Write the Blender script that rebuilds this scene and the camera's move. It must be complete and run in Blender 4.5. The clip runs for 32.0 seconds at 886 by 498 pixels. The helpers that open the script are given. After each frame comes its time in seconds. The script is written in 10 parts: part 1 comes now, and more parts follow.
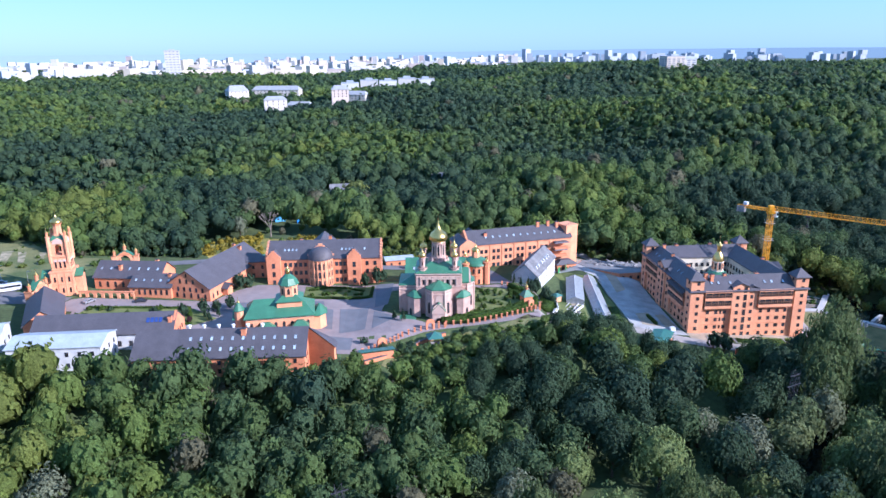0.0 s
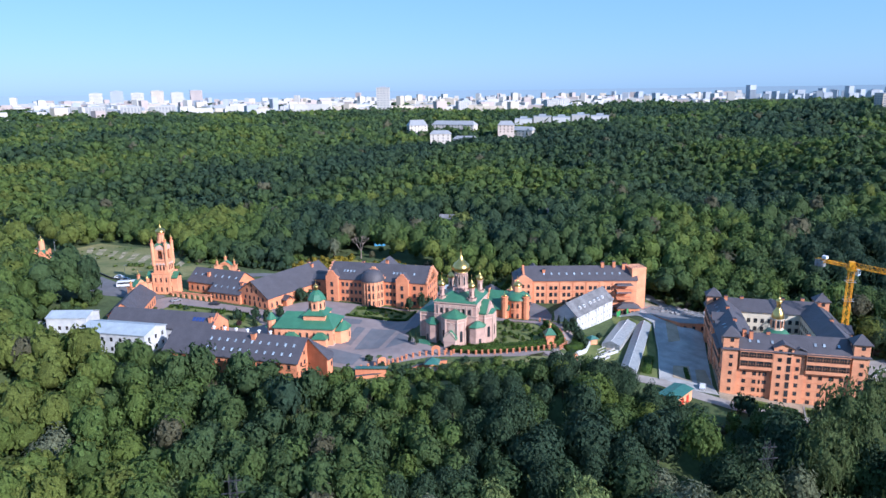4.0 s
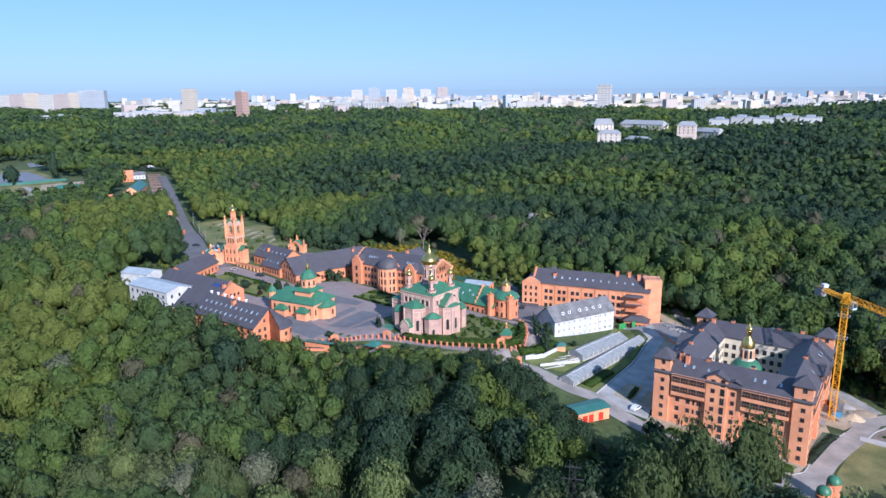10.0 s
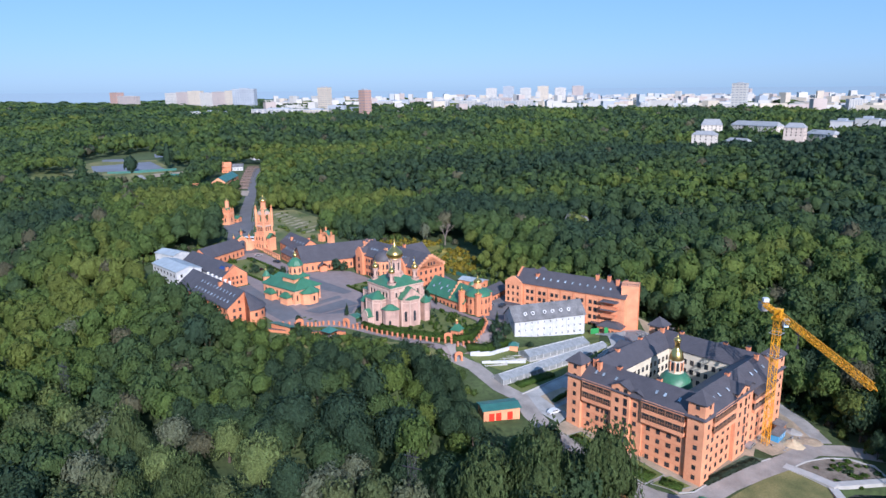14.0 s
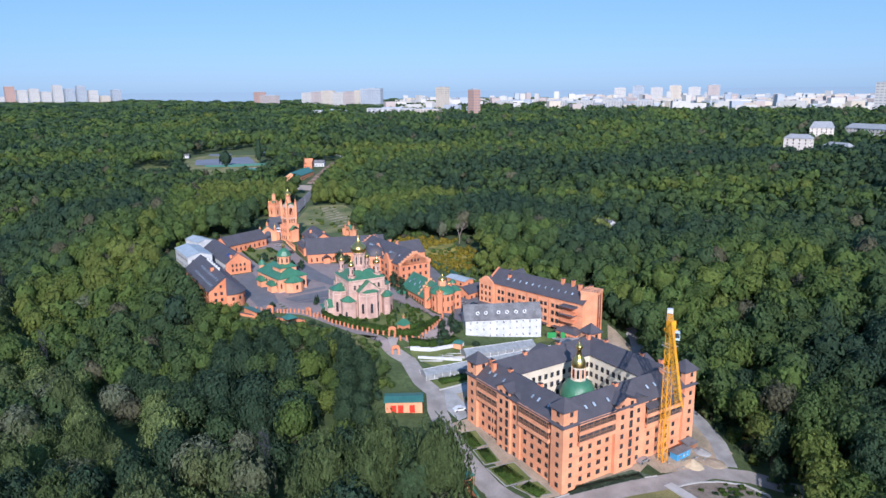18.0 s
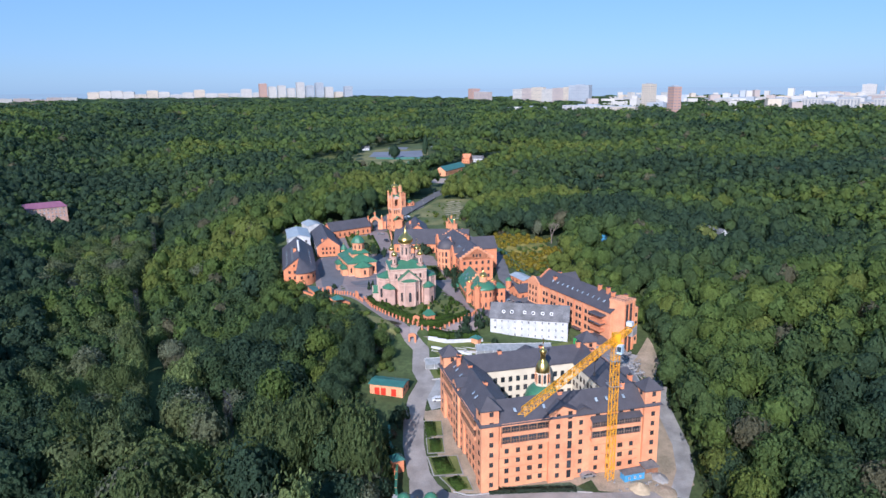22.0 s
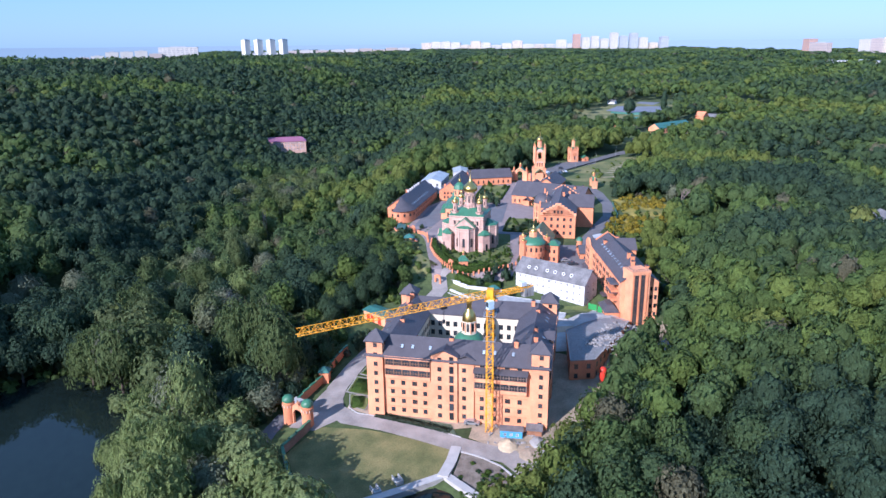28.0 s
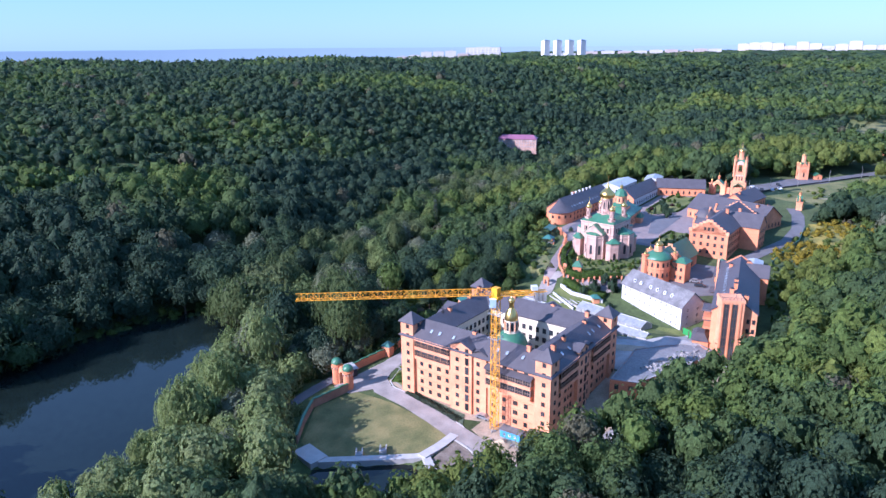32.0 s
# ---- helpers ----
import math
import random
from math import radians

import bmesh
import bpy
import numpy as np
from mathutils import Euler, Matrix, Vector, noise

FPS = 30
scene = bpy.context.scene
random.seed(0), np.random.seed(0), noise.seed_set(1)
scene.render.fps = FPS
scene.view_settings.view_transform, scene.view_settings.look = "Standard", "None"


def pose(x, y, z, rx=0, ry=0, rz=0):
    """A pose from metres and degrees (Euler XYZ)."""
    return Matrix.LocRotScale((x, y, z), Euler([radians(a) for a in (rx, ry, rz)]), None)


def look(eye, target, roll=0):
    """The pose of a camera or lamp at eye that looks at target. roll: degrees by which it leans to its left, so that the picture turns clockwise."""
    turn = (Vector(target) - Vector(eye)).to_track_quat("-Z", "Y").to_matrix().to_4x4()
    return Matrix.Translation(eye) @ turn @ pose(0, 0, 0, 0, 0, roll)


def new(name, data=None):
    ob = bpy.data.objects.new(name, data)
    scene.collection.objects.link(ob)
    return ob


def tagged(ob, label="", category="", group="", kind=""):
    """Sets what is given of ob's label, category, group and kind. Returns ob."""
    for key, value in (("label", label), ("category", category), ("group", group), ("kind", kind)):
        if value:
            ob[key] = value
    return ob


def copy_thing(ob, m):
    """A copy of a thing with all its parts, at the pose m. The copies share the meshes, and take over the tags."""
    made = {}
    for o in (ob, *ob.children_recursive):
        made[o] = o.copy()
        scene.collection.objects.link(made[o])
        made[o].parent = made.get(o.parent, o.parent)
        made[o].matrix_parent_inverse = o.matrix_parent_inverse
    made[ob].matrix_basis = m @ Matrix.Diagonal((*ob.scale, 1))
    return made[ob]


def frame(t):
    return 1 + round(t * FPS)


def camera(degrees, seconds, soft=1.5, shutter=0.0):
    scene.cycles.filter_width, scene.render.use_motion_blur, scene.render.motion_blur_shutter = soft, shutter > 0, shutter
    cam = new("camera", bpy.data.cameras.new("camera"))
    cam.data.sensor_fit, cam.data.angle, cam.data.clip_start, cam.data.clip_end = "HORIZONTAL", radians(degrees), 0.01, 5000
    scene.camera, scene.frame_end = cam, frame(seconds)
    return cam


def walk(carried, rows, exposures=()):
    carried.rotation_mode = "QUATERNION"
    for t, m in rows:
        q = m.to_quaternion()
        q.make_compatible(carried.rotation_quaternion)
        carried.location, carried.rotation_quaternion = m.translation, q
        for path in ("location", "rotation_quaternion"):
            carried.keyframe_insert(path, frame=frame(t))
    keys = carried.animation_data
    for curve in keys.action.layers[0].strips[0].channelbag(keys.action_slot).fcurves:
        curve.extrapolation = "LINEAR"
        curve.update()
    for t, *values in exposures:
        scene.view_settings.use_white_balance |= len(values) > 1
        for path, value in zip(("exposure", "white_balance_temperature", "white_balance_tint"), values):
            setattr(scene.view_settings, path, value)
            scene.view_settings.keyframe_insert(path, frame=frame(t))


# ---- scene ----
cam = camera(64.9, 32.0)
METRES, EYE, TILT, LEAN, TURN = 560.0, 93.5, 0.0, 0.0, -1.5
ROWS = [
    (0.0, 0.0, 0.0, 0.0, -0.17, -15.89, 0.61),
    (0.5, 0.0149, -0.0015, 0.0003, 2.02, -13.91, 0.64),
    (1.0, 0.0296, -0.0026, 0.0001, 4.4, -12.89, 0.66),
    (1.5, 0.0444, -0.0031, 0.0002, 6.47, -12.9, 0.65),
    (2.0, 0.0592, -0.0031, 0.0002, 8.51, -12.89, 0.64),
    (2.5, 0.0739, -0.0025, 0.0002, 11.12, -12.87, 0.66),
    (3.0, 0.0889, -0.0014, 0.0001, 13.17, -12.87, 0.69),
    (3.5, 0.1035, 0.0002, 0.0, 15.35, -12.87, 0.69),
    (4.0, 0.1184, 0.0026, 0.0, 17.49, -12.88, 0.7),
    (4.5, 0.1331, 0.0056, 0.0, 19.35, -12.91, 0.71),
    (6.5, 0.1915, 0.0226, -0.0001, 26.77, -12.9, 0.67),
    (7.0, 0.2059, 0.0278, -0.0001, 28.09, -12.89, 0.64),
    (7.5, 0.2199, 0.0335, 0.0002, 29.34, -12.91, 0.59),
    (8.0, 0.2339, 0.0397, 0.0003, 30.94, -12.9, 0.58),
    (8.5, 0.2477, 0.0462, 0.0004, 32.85, -12.87, 0.6),
    (9.0, 0.2614, 0.0532, 0.0005, 34.75, -12.87, 0.6),
    (9.5, 0.2746, 0.0606, 0.0006, 36.53, -12.87, 0.58),
    (10.0, 0.2876, 0.0684, 0.0004, 38.14, -12.89, 0.57),
    (10.5, 0.3006, 0.0766, 0.0004, 39.37, -12.91, 0.56),
    (11.0, 0.3133, 0.0851, 0.0003, 40.73, -12.9, 0.55),
    (11.5, 0.3257, 0.0939, 0.0003, 42.19, -12.91, 0.54),
    (12.0, 0.3378, 0.103, 0.0003, 43.57, -12.91, 0.51),
    (12.5, 0.3496, 0.1125, 0.0002, 46.0, -12.9, 0.53),
    (13.0, 0.361, 0.1221, 0.0001, 47.3, -12.91, 0.5),
    (13.5, 0.3724, 0.1324, 0.0001, 48.59, -12.92, 0.51),
    (14.0, 0.3834, 0.143, 0.0001, 49.99, -12.91, 0.53),
    (14.5, 0.3944, 0.1538, 0.0003, 51.52, -12.91, 0.53),
    (16.5, 0.4347, 0.2009, 0.0003, 55.69, -12.9, 0.54),
    (17.0, 0.444, 0.2124, 0.0004, 56.9, -12.89, 0.5),
    (17.5, 0.4533, 0.2247, 0.0003, 58.4, -12.87, 0.51),
    (18.0, 0.4622, 0.2373, 0.0002, 61.17, -12.85, 0.55),
    (18.5, 0.4708, 0.2505, 0.0002, 64.22, -12.85, 0.57),
    (19.0, 0.4793, 0.2641, 0.0002, 66.85, -12.85, 0.62),
    (19.5, 0.4871, 0.2781, 0.0003, 68.95, -12.87, 0.62),
    (20.0, 0.4943, 0.2924, 0.0004, 70.81, -12.9, 0.59),
    (20.5, 0.5011, 0.3071, 0.0004, 72.85, -12.92, 0.57),
    (21.0, 0.5071, 0.322, 0.0006, 75.16, -12.94, 0.56),
    (21.5, 0.5126, 0.3373, 0.0009, 77.26, -12.96, 0.55),
    (22.0, 0.5175, 0.3527, 0.0009, 79.19, -12.96, 0.52),
    (22.5, 0.5218, 0.3683, 0.0009, 81.51, -12.97, 0.53),
    (23.0, 0.5255, 0.3841, 0.0008, 83.32, -12.97, 0.54),
    (23.5, 0.5288, 0.4, 0.0007, 84.73, -13.84, 0.5),
    (24.0, 0.5314, 0.4161, 0.0007, 85.96, -15.19, 0.48),
    (24.5, 0.5336, 0.4322, 0.0011, 87.09, -16.41, 0.4),
    (26.5, 0.5371, 0.4976, 0.001, 94.79, -16.5, 0.46),
    (27.0, 0.5367, 0.5138, 0.0009, 97.82, -16.5, 0.5),
    (27.5, 0.5355, 0.53, 0.0008, 101.55, -16.5, 0.54),
    (28.0, 0.5334, 0.5463, 0.0004, 105.26, -16.51, 0.59),
    (28.5, 0.5305, 0.5624, 0.0001, 108.64, -16.47, 0.59),
    (29.0, 0.5268, 0.5782, -0.0002, 112.12, -16.44, 0.6),
    (29.5, 0.5224, 0.5932, -0.0005, 115.18, -16.43, 0.56),
    (30.0, 0.517, 0.6085, -0.0006, 118.35, -16.4, 0.57),
    (30.5, 0.5107, 0.6236, -0.0006, 121.51, -16.36, 0.55),
    (31.0, 0.5036, 0.6384, -0.0004, 124.0, -16.32, 0.52),
    (31.5, 0.4958, 0.6526, -0.0002, 127.0, -16.27, 0.5),
    (32.0, 0.4872, 0.6665, -0.0, 129.98, -16.23, 0.5),
]
walk(cam, [(t, pose(0, 0, EYE, TILT, LEAN, TURN) @ pose(METRES * x, METRES * y, METRES * z, 90 + pitch, roll, yaw)) for t, x, y, z, yaw, pitch, roll in ROWS],
     exposures=[(0.0, 1.1, 5470, 23), (1.0, 0.86, 5560, 21), (3.0, 0.76, 5650, 18), (9.0, 0.64, 5720, 18), (19.0, 0.48, 5790, 18), (24.0, 0.52, 5780, 19), (28.0, 0.86, 5600, 24), (32.0, 1.1, 5420, 31)])

# ---- world and sun ----
SUN = Vector((0.72, -0.36, 0.44)).normalized()
world = bpy.data.worlds.new("sky")
scene.world = world
world.use_nodes = True
wn = world.node_tree.nodes
wn.clear()
sky = wn.new("ShaderNodeTexSky")
sky.sky_type = "NISHITA"
sky.sun_disc = False
sky.sun_elevation = math.asin(SUN.z)
sky.sun_rotation = math.atan2(SUN.x, SUN.y)
sky.altitude = 150
sky.air_density = 1.0
sky.dust_density = 0.45
sky.ozone_density = 3.0
bg = wn.new("ShaderNodeBackground")
bg.inputs["Strength"].default_value = 0.07
wout = wn.new("ShaderNodeOutputWorld")
tone = wn.new("ShaderNodeMix")
tone.data_type, tone.blend_type = "RGBA", "MULTIPLY"
tone.inputs[0].default_value = 1.0
tone.inputs[7].default_value = (0.84, 0.95, 1.2, 1)
world.node_tree.links.new(sky.outputs[0], tone.inputs[6])
haze = wn.new("ShaderNodeMix")                             # thin even haze evens out the clear sky
haze.data_type = "RGBA"
haze.inputs[0].default_value = 0.5
haze.inputs[7].default_value = (2.9, 6.1, 9.8, 1)
world.node_tree.links.new(tone.outputs[2], haze.inputs[6])
world.node_tree.links.new(haze.outputs[2], bg.inputs["Color"])
world.node_tree.links.new(bg.outputs[0], wout.inputs["Surface"])
sun = new("sun", bpy.data.lights.new("sun", "SUN"))
sun.data.energy = 4.5
sun.data.angle = radians(0.55)
sun.data.color = (1.0, 0.93, 0.84)
sun.matrix_world = look(SUN * 600 + Vector((0, 200, 0)), (0, 200, 0))


# ---- materials ----
def mat(name, rgb, rough=0.7, metal=0.0, vary=0.15, scale=0.6, fine=9.0, bump=0.0, rand=0.0, second=None, spec=0.4, coord="Object"):
    """Base colour with variation at two scales, optional second tone, bump and per-object shift."""
    m = bpy.data.materials.new(name)
    m.use_nodes = True
    nt = m.node_tree
    n, l = nt.nodes, nt.links
    b = n["Principled BSDF"]
    b.inputs["Roughness"].default_value = rough
    b.inputs["Metallic"].default_value = metal
    b.inputs["Specular IOR Level"].default_value = spec
    if coord == "World":
        pos = n.new("ShaderNodeNewGeometry").outputs["Position"]
    else:
        pos = n.new("ShaderNodeTexCoord").outputs["Object"]
    big = n.new("ShaderNodeTexNoise")
    big.inputs["Scale"].default_value = scale
    big.inputs["Detail"].default_value = 4
    small = n.new("ShaderNodeTexNoise")
    small.inputs["Scale"].default_value = fine
    small.inputs["Detail"].default_value = 3
    l.new(pos, big.inputs["Vector"])
    l.new(pos, small.inputs["Vector"])
    dark = tuple(c * (1 - vary) for c in rgb)
    light = tuple(min(1, c * (1 + vary)) for c in rgb)
    ramp = n.new("ShaderNodeMix")
    ramp.data_type = "RGBA"
    ramp.inputs[6].default_value = (*(second or dark), 1)
    ramp.inputs[7].default_value = (*light, 1)
    stretch = n.new("ShaderNodeMapRange")
    stretch.inputs[1].default_value, stretch.inputs[2].default_value = 0.32, 0.68
    l.new(big.outputs[0], stretch.inputs[0])
    l.new(stretch.outputs[0], ramp.inputs[0])
    grain = n.new("ShaderNodeMix")
    grain.data_type = "RGBA"
    grain.blend_type = "OVERLAY"
    grain.inputs[0].default_value = min(1, vary * 2)
    l.new(ramp.outputs[2], grain.inputs[6])
    l.new(small.outputs[0], grain.inputs[7])
    out = grain.outputs[2]
    if rand:
        info = n.new("ShaderNodeObjectInfo")
        hsv = n.new("ShaderNodeHueSaturation")
        mr = n.new("ShaderNodeMapRange")
        mr.inputs[3].default_value, mr.inputs[4].default_value = 1 - rand, 1 + rand
        l.new(info.outputs["Random"], mr.inputs[0])
        l.new(mr.outputs[0], hsv.inputs["Value"])
        l.new(out, hsv.inputs["Color"])
        out = hsv.outputs[0]
    l.new(out, b.inputs["Base Color"])
    if bump:
        bp = n.new("ShaderNodeBump")
        bp.inputs["Strength"].default_value = bump
        bp.inputs["Distance"].default_value = 0.05
        l.new(small.outputs[0], bp.inputs["Height"])
        l.new(bp.outputs[0], b.inputs["Normal"])
    return m


def brick_mat(name, rgb, rgb2, mortar, band=2.85, bandcol=None, stain=0.25):
    """Brick masonry: courses, tone patches, faint string courses and vertical streaks of weather."""
    m = mat(name, rgb, 0.85, vary=0.12, scale=0.25, fine=3.0, second=rgb2, bump=0.2)
    n, l = m.node_tree.nodes, m.node_tree.links
    b = n["Principled BSDF"]
    last = b.inputs["Base Color"].links[0].from_socket
    co = n.new("ShaderNodeTexCoord")
    sep = n.new("ShaderNodeSeparateXYZ")
    l.new(co.outputs["Object"], sep.inputs[0])
    add = n.new("ShaderNodeMath")
    l.new(sep.outputs[0], add.inputs[0])
    l.new(sep.outputs[1], add.inputs[1])
    com = n.new("ShaderNodeCombineXYZ")
    l.new(add.outputs[0], com.inputs[0])
    l.new(sep.outputs[2], com.inputs[1])
    bt = n.new("ShaderNodeTexBrick")
    bt.inputs["Color1"].default_value = (1, 1, 1, 1)
    bt.inputs["Color2"].default_value = (0.8, 0.8, 0.8, 1)
    bt.inputs["Mortar"].default_value = (*mortar, 1)
    bt.inputs["Scale"].default_value = 1.0
    bt.inputs["Brick Width"].default_value = 0.26
    bt.inputs["Row Height"].default_value = 0.09
    bt.inputs["Mortar Size"].default_value = 0.008
    l.new(com.outputs[0], bt.inputs["Vector"])
    mul = n.new("ShaderNodeMix")
    mul.data_type, mul.blend_type = "RGBA", "MULTIPLY"
    mul.inputs[0].default_value = 0.45
    l.new(last, mul.inputs[6])
    l.new(bt.outputs[0], mul.inputs[7])
    # weather streaks
    st = n.new("ShaderNodeTexNoise")
    st.inputs["Scale"].default_value = 1.0
    sc = n.new("ShaderNodeVectorMath")
    sc.operation = "MULTIPLY"
    sc.inputs[1].default_value = (1.3, 0.12, 1)
    l.new(com.outputs[0], sc.inputs[0])
    l.new(sc.outputs[0], st.inputs["Vector"])
    mr = n.new("ShaderNodeMapRange")
    mr.inputs[1].default_value, mr.inputs[2].default_value = 0.5, 0.75
    mr.inputs[4].default_value = stain
    l.new(st.outputs[0], mr.inputs[0])
    mix = n.new("ShaderNodeMix")
    mix.data_type = "RGBA"
    mix.inputs[7].default_value = (*[c * 0.72 for c in rgb], 1)
    l.new(mr.outputs[0], mix.inputs[0])
    l.new(mul.outputs[2], mix.inputs[6])
    l.new(mix.outputs[2], b.inputs["Base Color"])
    return m


def roof_mat(name, rgb, rough=0.5, rib=0.4, vary=0.12):
    """Sheet or tile roofing with ribs down the slope and tone patches."""
    m = mat(name, rgb, rough, vary=vary, scale=0.35, fine=2.5, bump=0.0, spec=0.5)
    n, l = m.node_tree.nodes, m.node_tree.links
    b = n["Principled BSDF"]
    co = n.new("ShaderNodeTexCoord")
    w = n.new("ShaderNodeTexWave")
    w.inputs["Scale"].default_value = rib
    w.bands_direction = "DIAGONAL"
    w.inputs["Distortion"].default_value = 0.3
    l.new(co.outputs["Object"], w.inputs["Vector"])
    bp = n.new("ShaderNodeBump")
    bp.inputs["Strength"].default_value = 0.25
    bp.inputs["Distance"].default_value = 0.08
    l.new(w.outputs[0], bp.inputs["Height"])
    l.new(bp.outputs[0], b.inputs["Normal"])
    return m


def leaf_mat(name, stops):
    """Foliage: one species tone per tree, small change per leaf clump."""
    m = bpy.data.materials.new(name)
    m.use_nodes = True
    n, l = m.node_tree.nodes, m.node_tree.links
    b = n["Principled BSDF"]
    b.inputs["Roughness"].default_value = 0.6
    b.inputs["Specular IOR Level"].default_value = 0.15
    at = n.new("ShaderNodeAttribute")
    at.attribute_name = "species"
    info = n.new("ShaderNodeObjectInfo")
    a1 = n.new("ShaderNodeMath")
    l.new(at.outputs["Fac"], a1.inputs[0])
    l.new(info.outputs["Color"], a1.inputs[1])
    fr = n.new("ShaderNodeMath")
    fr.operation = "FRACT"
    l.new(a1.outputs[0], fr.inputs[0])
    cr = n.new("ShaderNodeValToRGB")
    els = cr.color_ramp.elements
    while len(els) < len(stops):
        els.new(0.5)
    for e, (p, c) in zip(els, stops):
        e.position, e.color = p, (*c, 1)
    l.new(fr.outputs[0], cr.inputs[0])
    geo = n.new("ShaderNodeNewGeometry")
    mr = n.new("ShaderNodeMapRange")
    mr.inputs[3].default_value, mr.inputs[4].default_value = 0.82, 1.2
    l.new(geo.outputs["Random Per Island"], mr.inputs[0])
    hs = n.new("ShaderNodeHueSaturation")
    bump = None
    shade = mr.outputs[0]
    # leaf-scale tone grain; also darkens the bump's hollows, painting shadow between leaves
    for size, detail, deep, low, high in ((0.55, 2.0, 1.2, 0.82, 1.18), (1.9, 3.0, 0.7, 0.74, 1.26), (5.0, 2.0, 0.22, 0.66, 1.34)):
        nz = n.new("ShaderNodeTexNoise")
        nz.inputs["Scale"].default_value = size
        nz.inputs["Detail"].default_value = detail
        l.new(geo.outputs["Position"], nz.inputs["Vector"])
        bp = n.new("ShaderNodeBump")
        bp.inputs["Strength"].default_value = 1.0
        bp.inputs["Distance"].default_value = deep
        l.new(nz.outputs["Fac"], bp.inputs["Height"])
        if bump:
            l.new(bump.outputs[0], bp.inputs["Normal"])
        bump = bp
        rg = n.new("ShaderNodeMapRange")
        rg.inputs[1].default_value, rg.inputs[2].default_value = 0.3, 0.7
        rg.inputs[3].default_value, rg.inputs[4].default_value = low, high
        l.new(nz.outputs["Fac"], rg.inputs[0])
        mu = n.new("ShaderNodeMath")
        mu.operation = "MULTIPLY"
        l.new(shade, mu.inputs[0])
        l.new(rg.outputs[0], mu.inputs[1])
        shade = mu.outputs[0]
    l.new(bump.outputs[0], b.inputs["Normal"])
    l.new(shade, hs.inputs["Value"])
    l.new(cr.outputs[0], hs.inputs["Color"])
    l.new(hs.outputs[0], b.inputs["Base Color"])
    tr = n.new("ShaderNodeBsdfTranslucent")
    l.new(hs.outputs[0], tr.inputs["Color"])
    mx = n.new("ShaderNodeMixShader")
    mx.inputs[0].default_value = 0.43
    l.new(b.outputs[0], mx.inputs[1])
    l.new(tr.outputs[0], mx.inputs[2])
    l.new(mx.outputs[0], n["Material Output"].inputs["Surface"])
    return m


BRICK = brick_mat("orange_brick", (0.67, 0.265, 0.135), (0.58, 0.215, 0.11), (0.7, 0.6, 0.52))
BRICK_LIGHT = brick_mat("light_orange_brick", (0.74, 0.345, 0.19), (0.66, 0.285, 0.155), (0.72, 0.6, 0.5))
PINK = mat("pink_plaster", (0.5, 0.325, 0.265), 0.85, vary=0.12, scale=0.4, fine=5, second=(0.38, 0.25, 0.21), bump=0.1)
PINK_TRIM = mat("pale_pink_trim", (0.55, 0.39, 0.32), 0.8, vary=0.06)
BRICK_PALE = mat("pinkish_white_plaster", (0.6, 0.5, 0.44), 0.85, vary=0.08, scale=0.3, fine=4)
CREAM = mat("cream_plaster", (0.6, 0.54, 0.43), 0.85, vary=0.08, scale=0.3, fine=5, bump=0.1)
WHITE = mat("white_plaster", (0.54, 0.55, 0.56), 0.85, vary=0.08, scale=0.35, fine=6, second=(0.44, 0.46, 0.48))
ROOF = roof_mat("dark_grey_roof_tiles", (0.075, 0.07, 0.08), 0.6, 3.0)
ROOF_BLUE = roof_mat("pale_blue_sheet_metal", (0.34, 0.39, 0.425), 0.45, 1.2)
ROOF_OLD = roof_mat("weathered_grey_slate", (0.15, 0.15, 0.155), 0.8, 2.0, 0.3)
GREEN = roof_mat("green_sheet_roof", (0.045, 0.16, 0.092), 0.4, 1.5)
TEAL = roof_mat("teal_sheet_roof", (0.04, 0.15, 0.125), 0.45, 1.5)
GOLD = mat("gilded_metal", (0.75, 0.5, 0.16), 0.28, 1.0, vary=0.08, scale=1.0)
GLASS = mat("window_glass", (0.035, 0.045, 0.055), 0.08, vary=0.2, scale=0.3, rand=0.4, spec=0.7)
CURTAINED = mat("curtained_window_glass", (0.2, 0.215, 0.235), 0.15, vary=0.25, scale=0.4, rand=0.4, spec=0.6)
FRAME = mat("dark_window_frame", (0.1, 0.06, 0.045), 0.5, vary=0.1)
FRAME_W = mat("white_window_frame", (0.7, 0.7, 0.7), 0.5, vary=0.05)
CONCRETE = mat("pale_concrete", (0.3, 0.295, 0.285), 0.9, vary=0.15, scale=0.25, fine=4, coord="World", second=(0.22, 0.215, 0.21))
PAVING = mat("pale_paving", (0.29, 0.265, 0.245), 0.9, vary=0.14, scale=0.2, fine=3, coord="World", second=(0.22, 0.2, 0.185))
PAVE_BLUE = mat("grey_blue_paving", (0.13, 0.135, 0.15), 0.85, vary=0.1, scale=0.3, fine=3, coord="World")
PAVE_PINK = mat("pinkish_paving", (0.23, 0.19, 0.185), 0.85, vary=0.1, scale=0.3, fine=3, coord="World")
ASPHALT = mat("asphalt", (0.13, 0.13, 0.14), 0.9, vary=0.15, scale=0.2, fine=6, coord="World")
DIRT = mat("sandy_dirt", (0.33, 0.26, 0.19), 0.95, vary=0.2, scale=0.2, fine=2, coord="World", second=(0.24, 0.2, 0.14))
SAND = mat("yellow_sand", (0.46, 0.37, 0.25), 0.95, vary=0.12, scale=0.8, fine=6, bump=0.3)
LAWN = mat("dry_lawn", (0.13, 0.14, 0.045), 0.95, vary=0.3, scale=0.12, fine=2.5, coord="World", second=(0.07, 0.1, 0.025), bump=0.4)
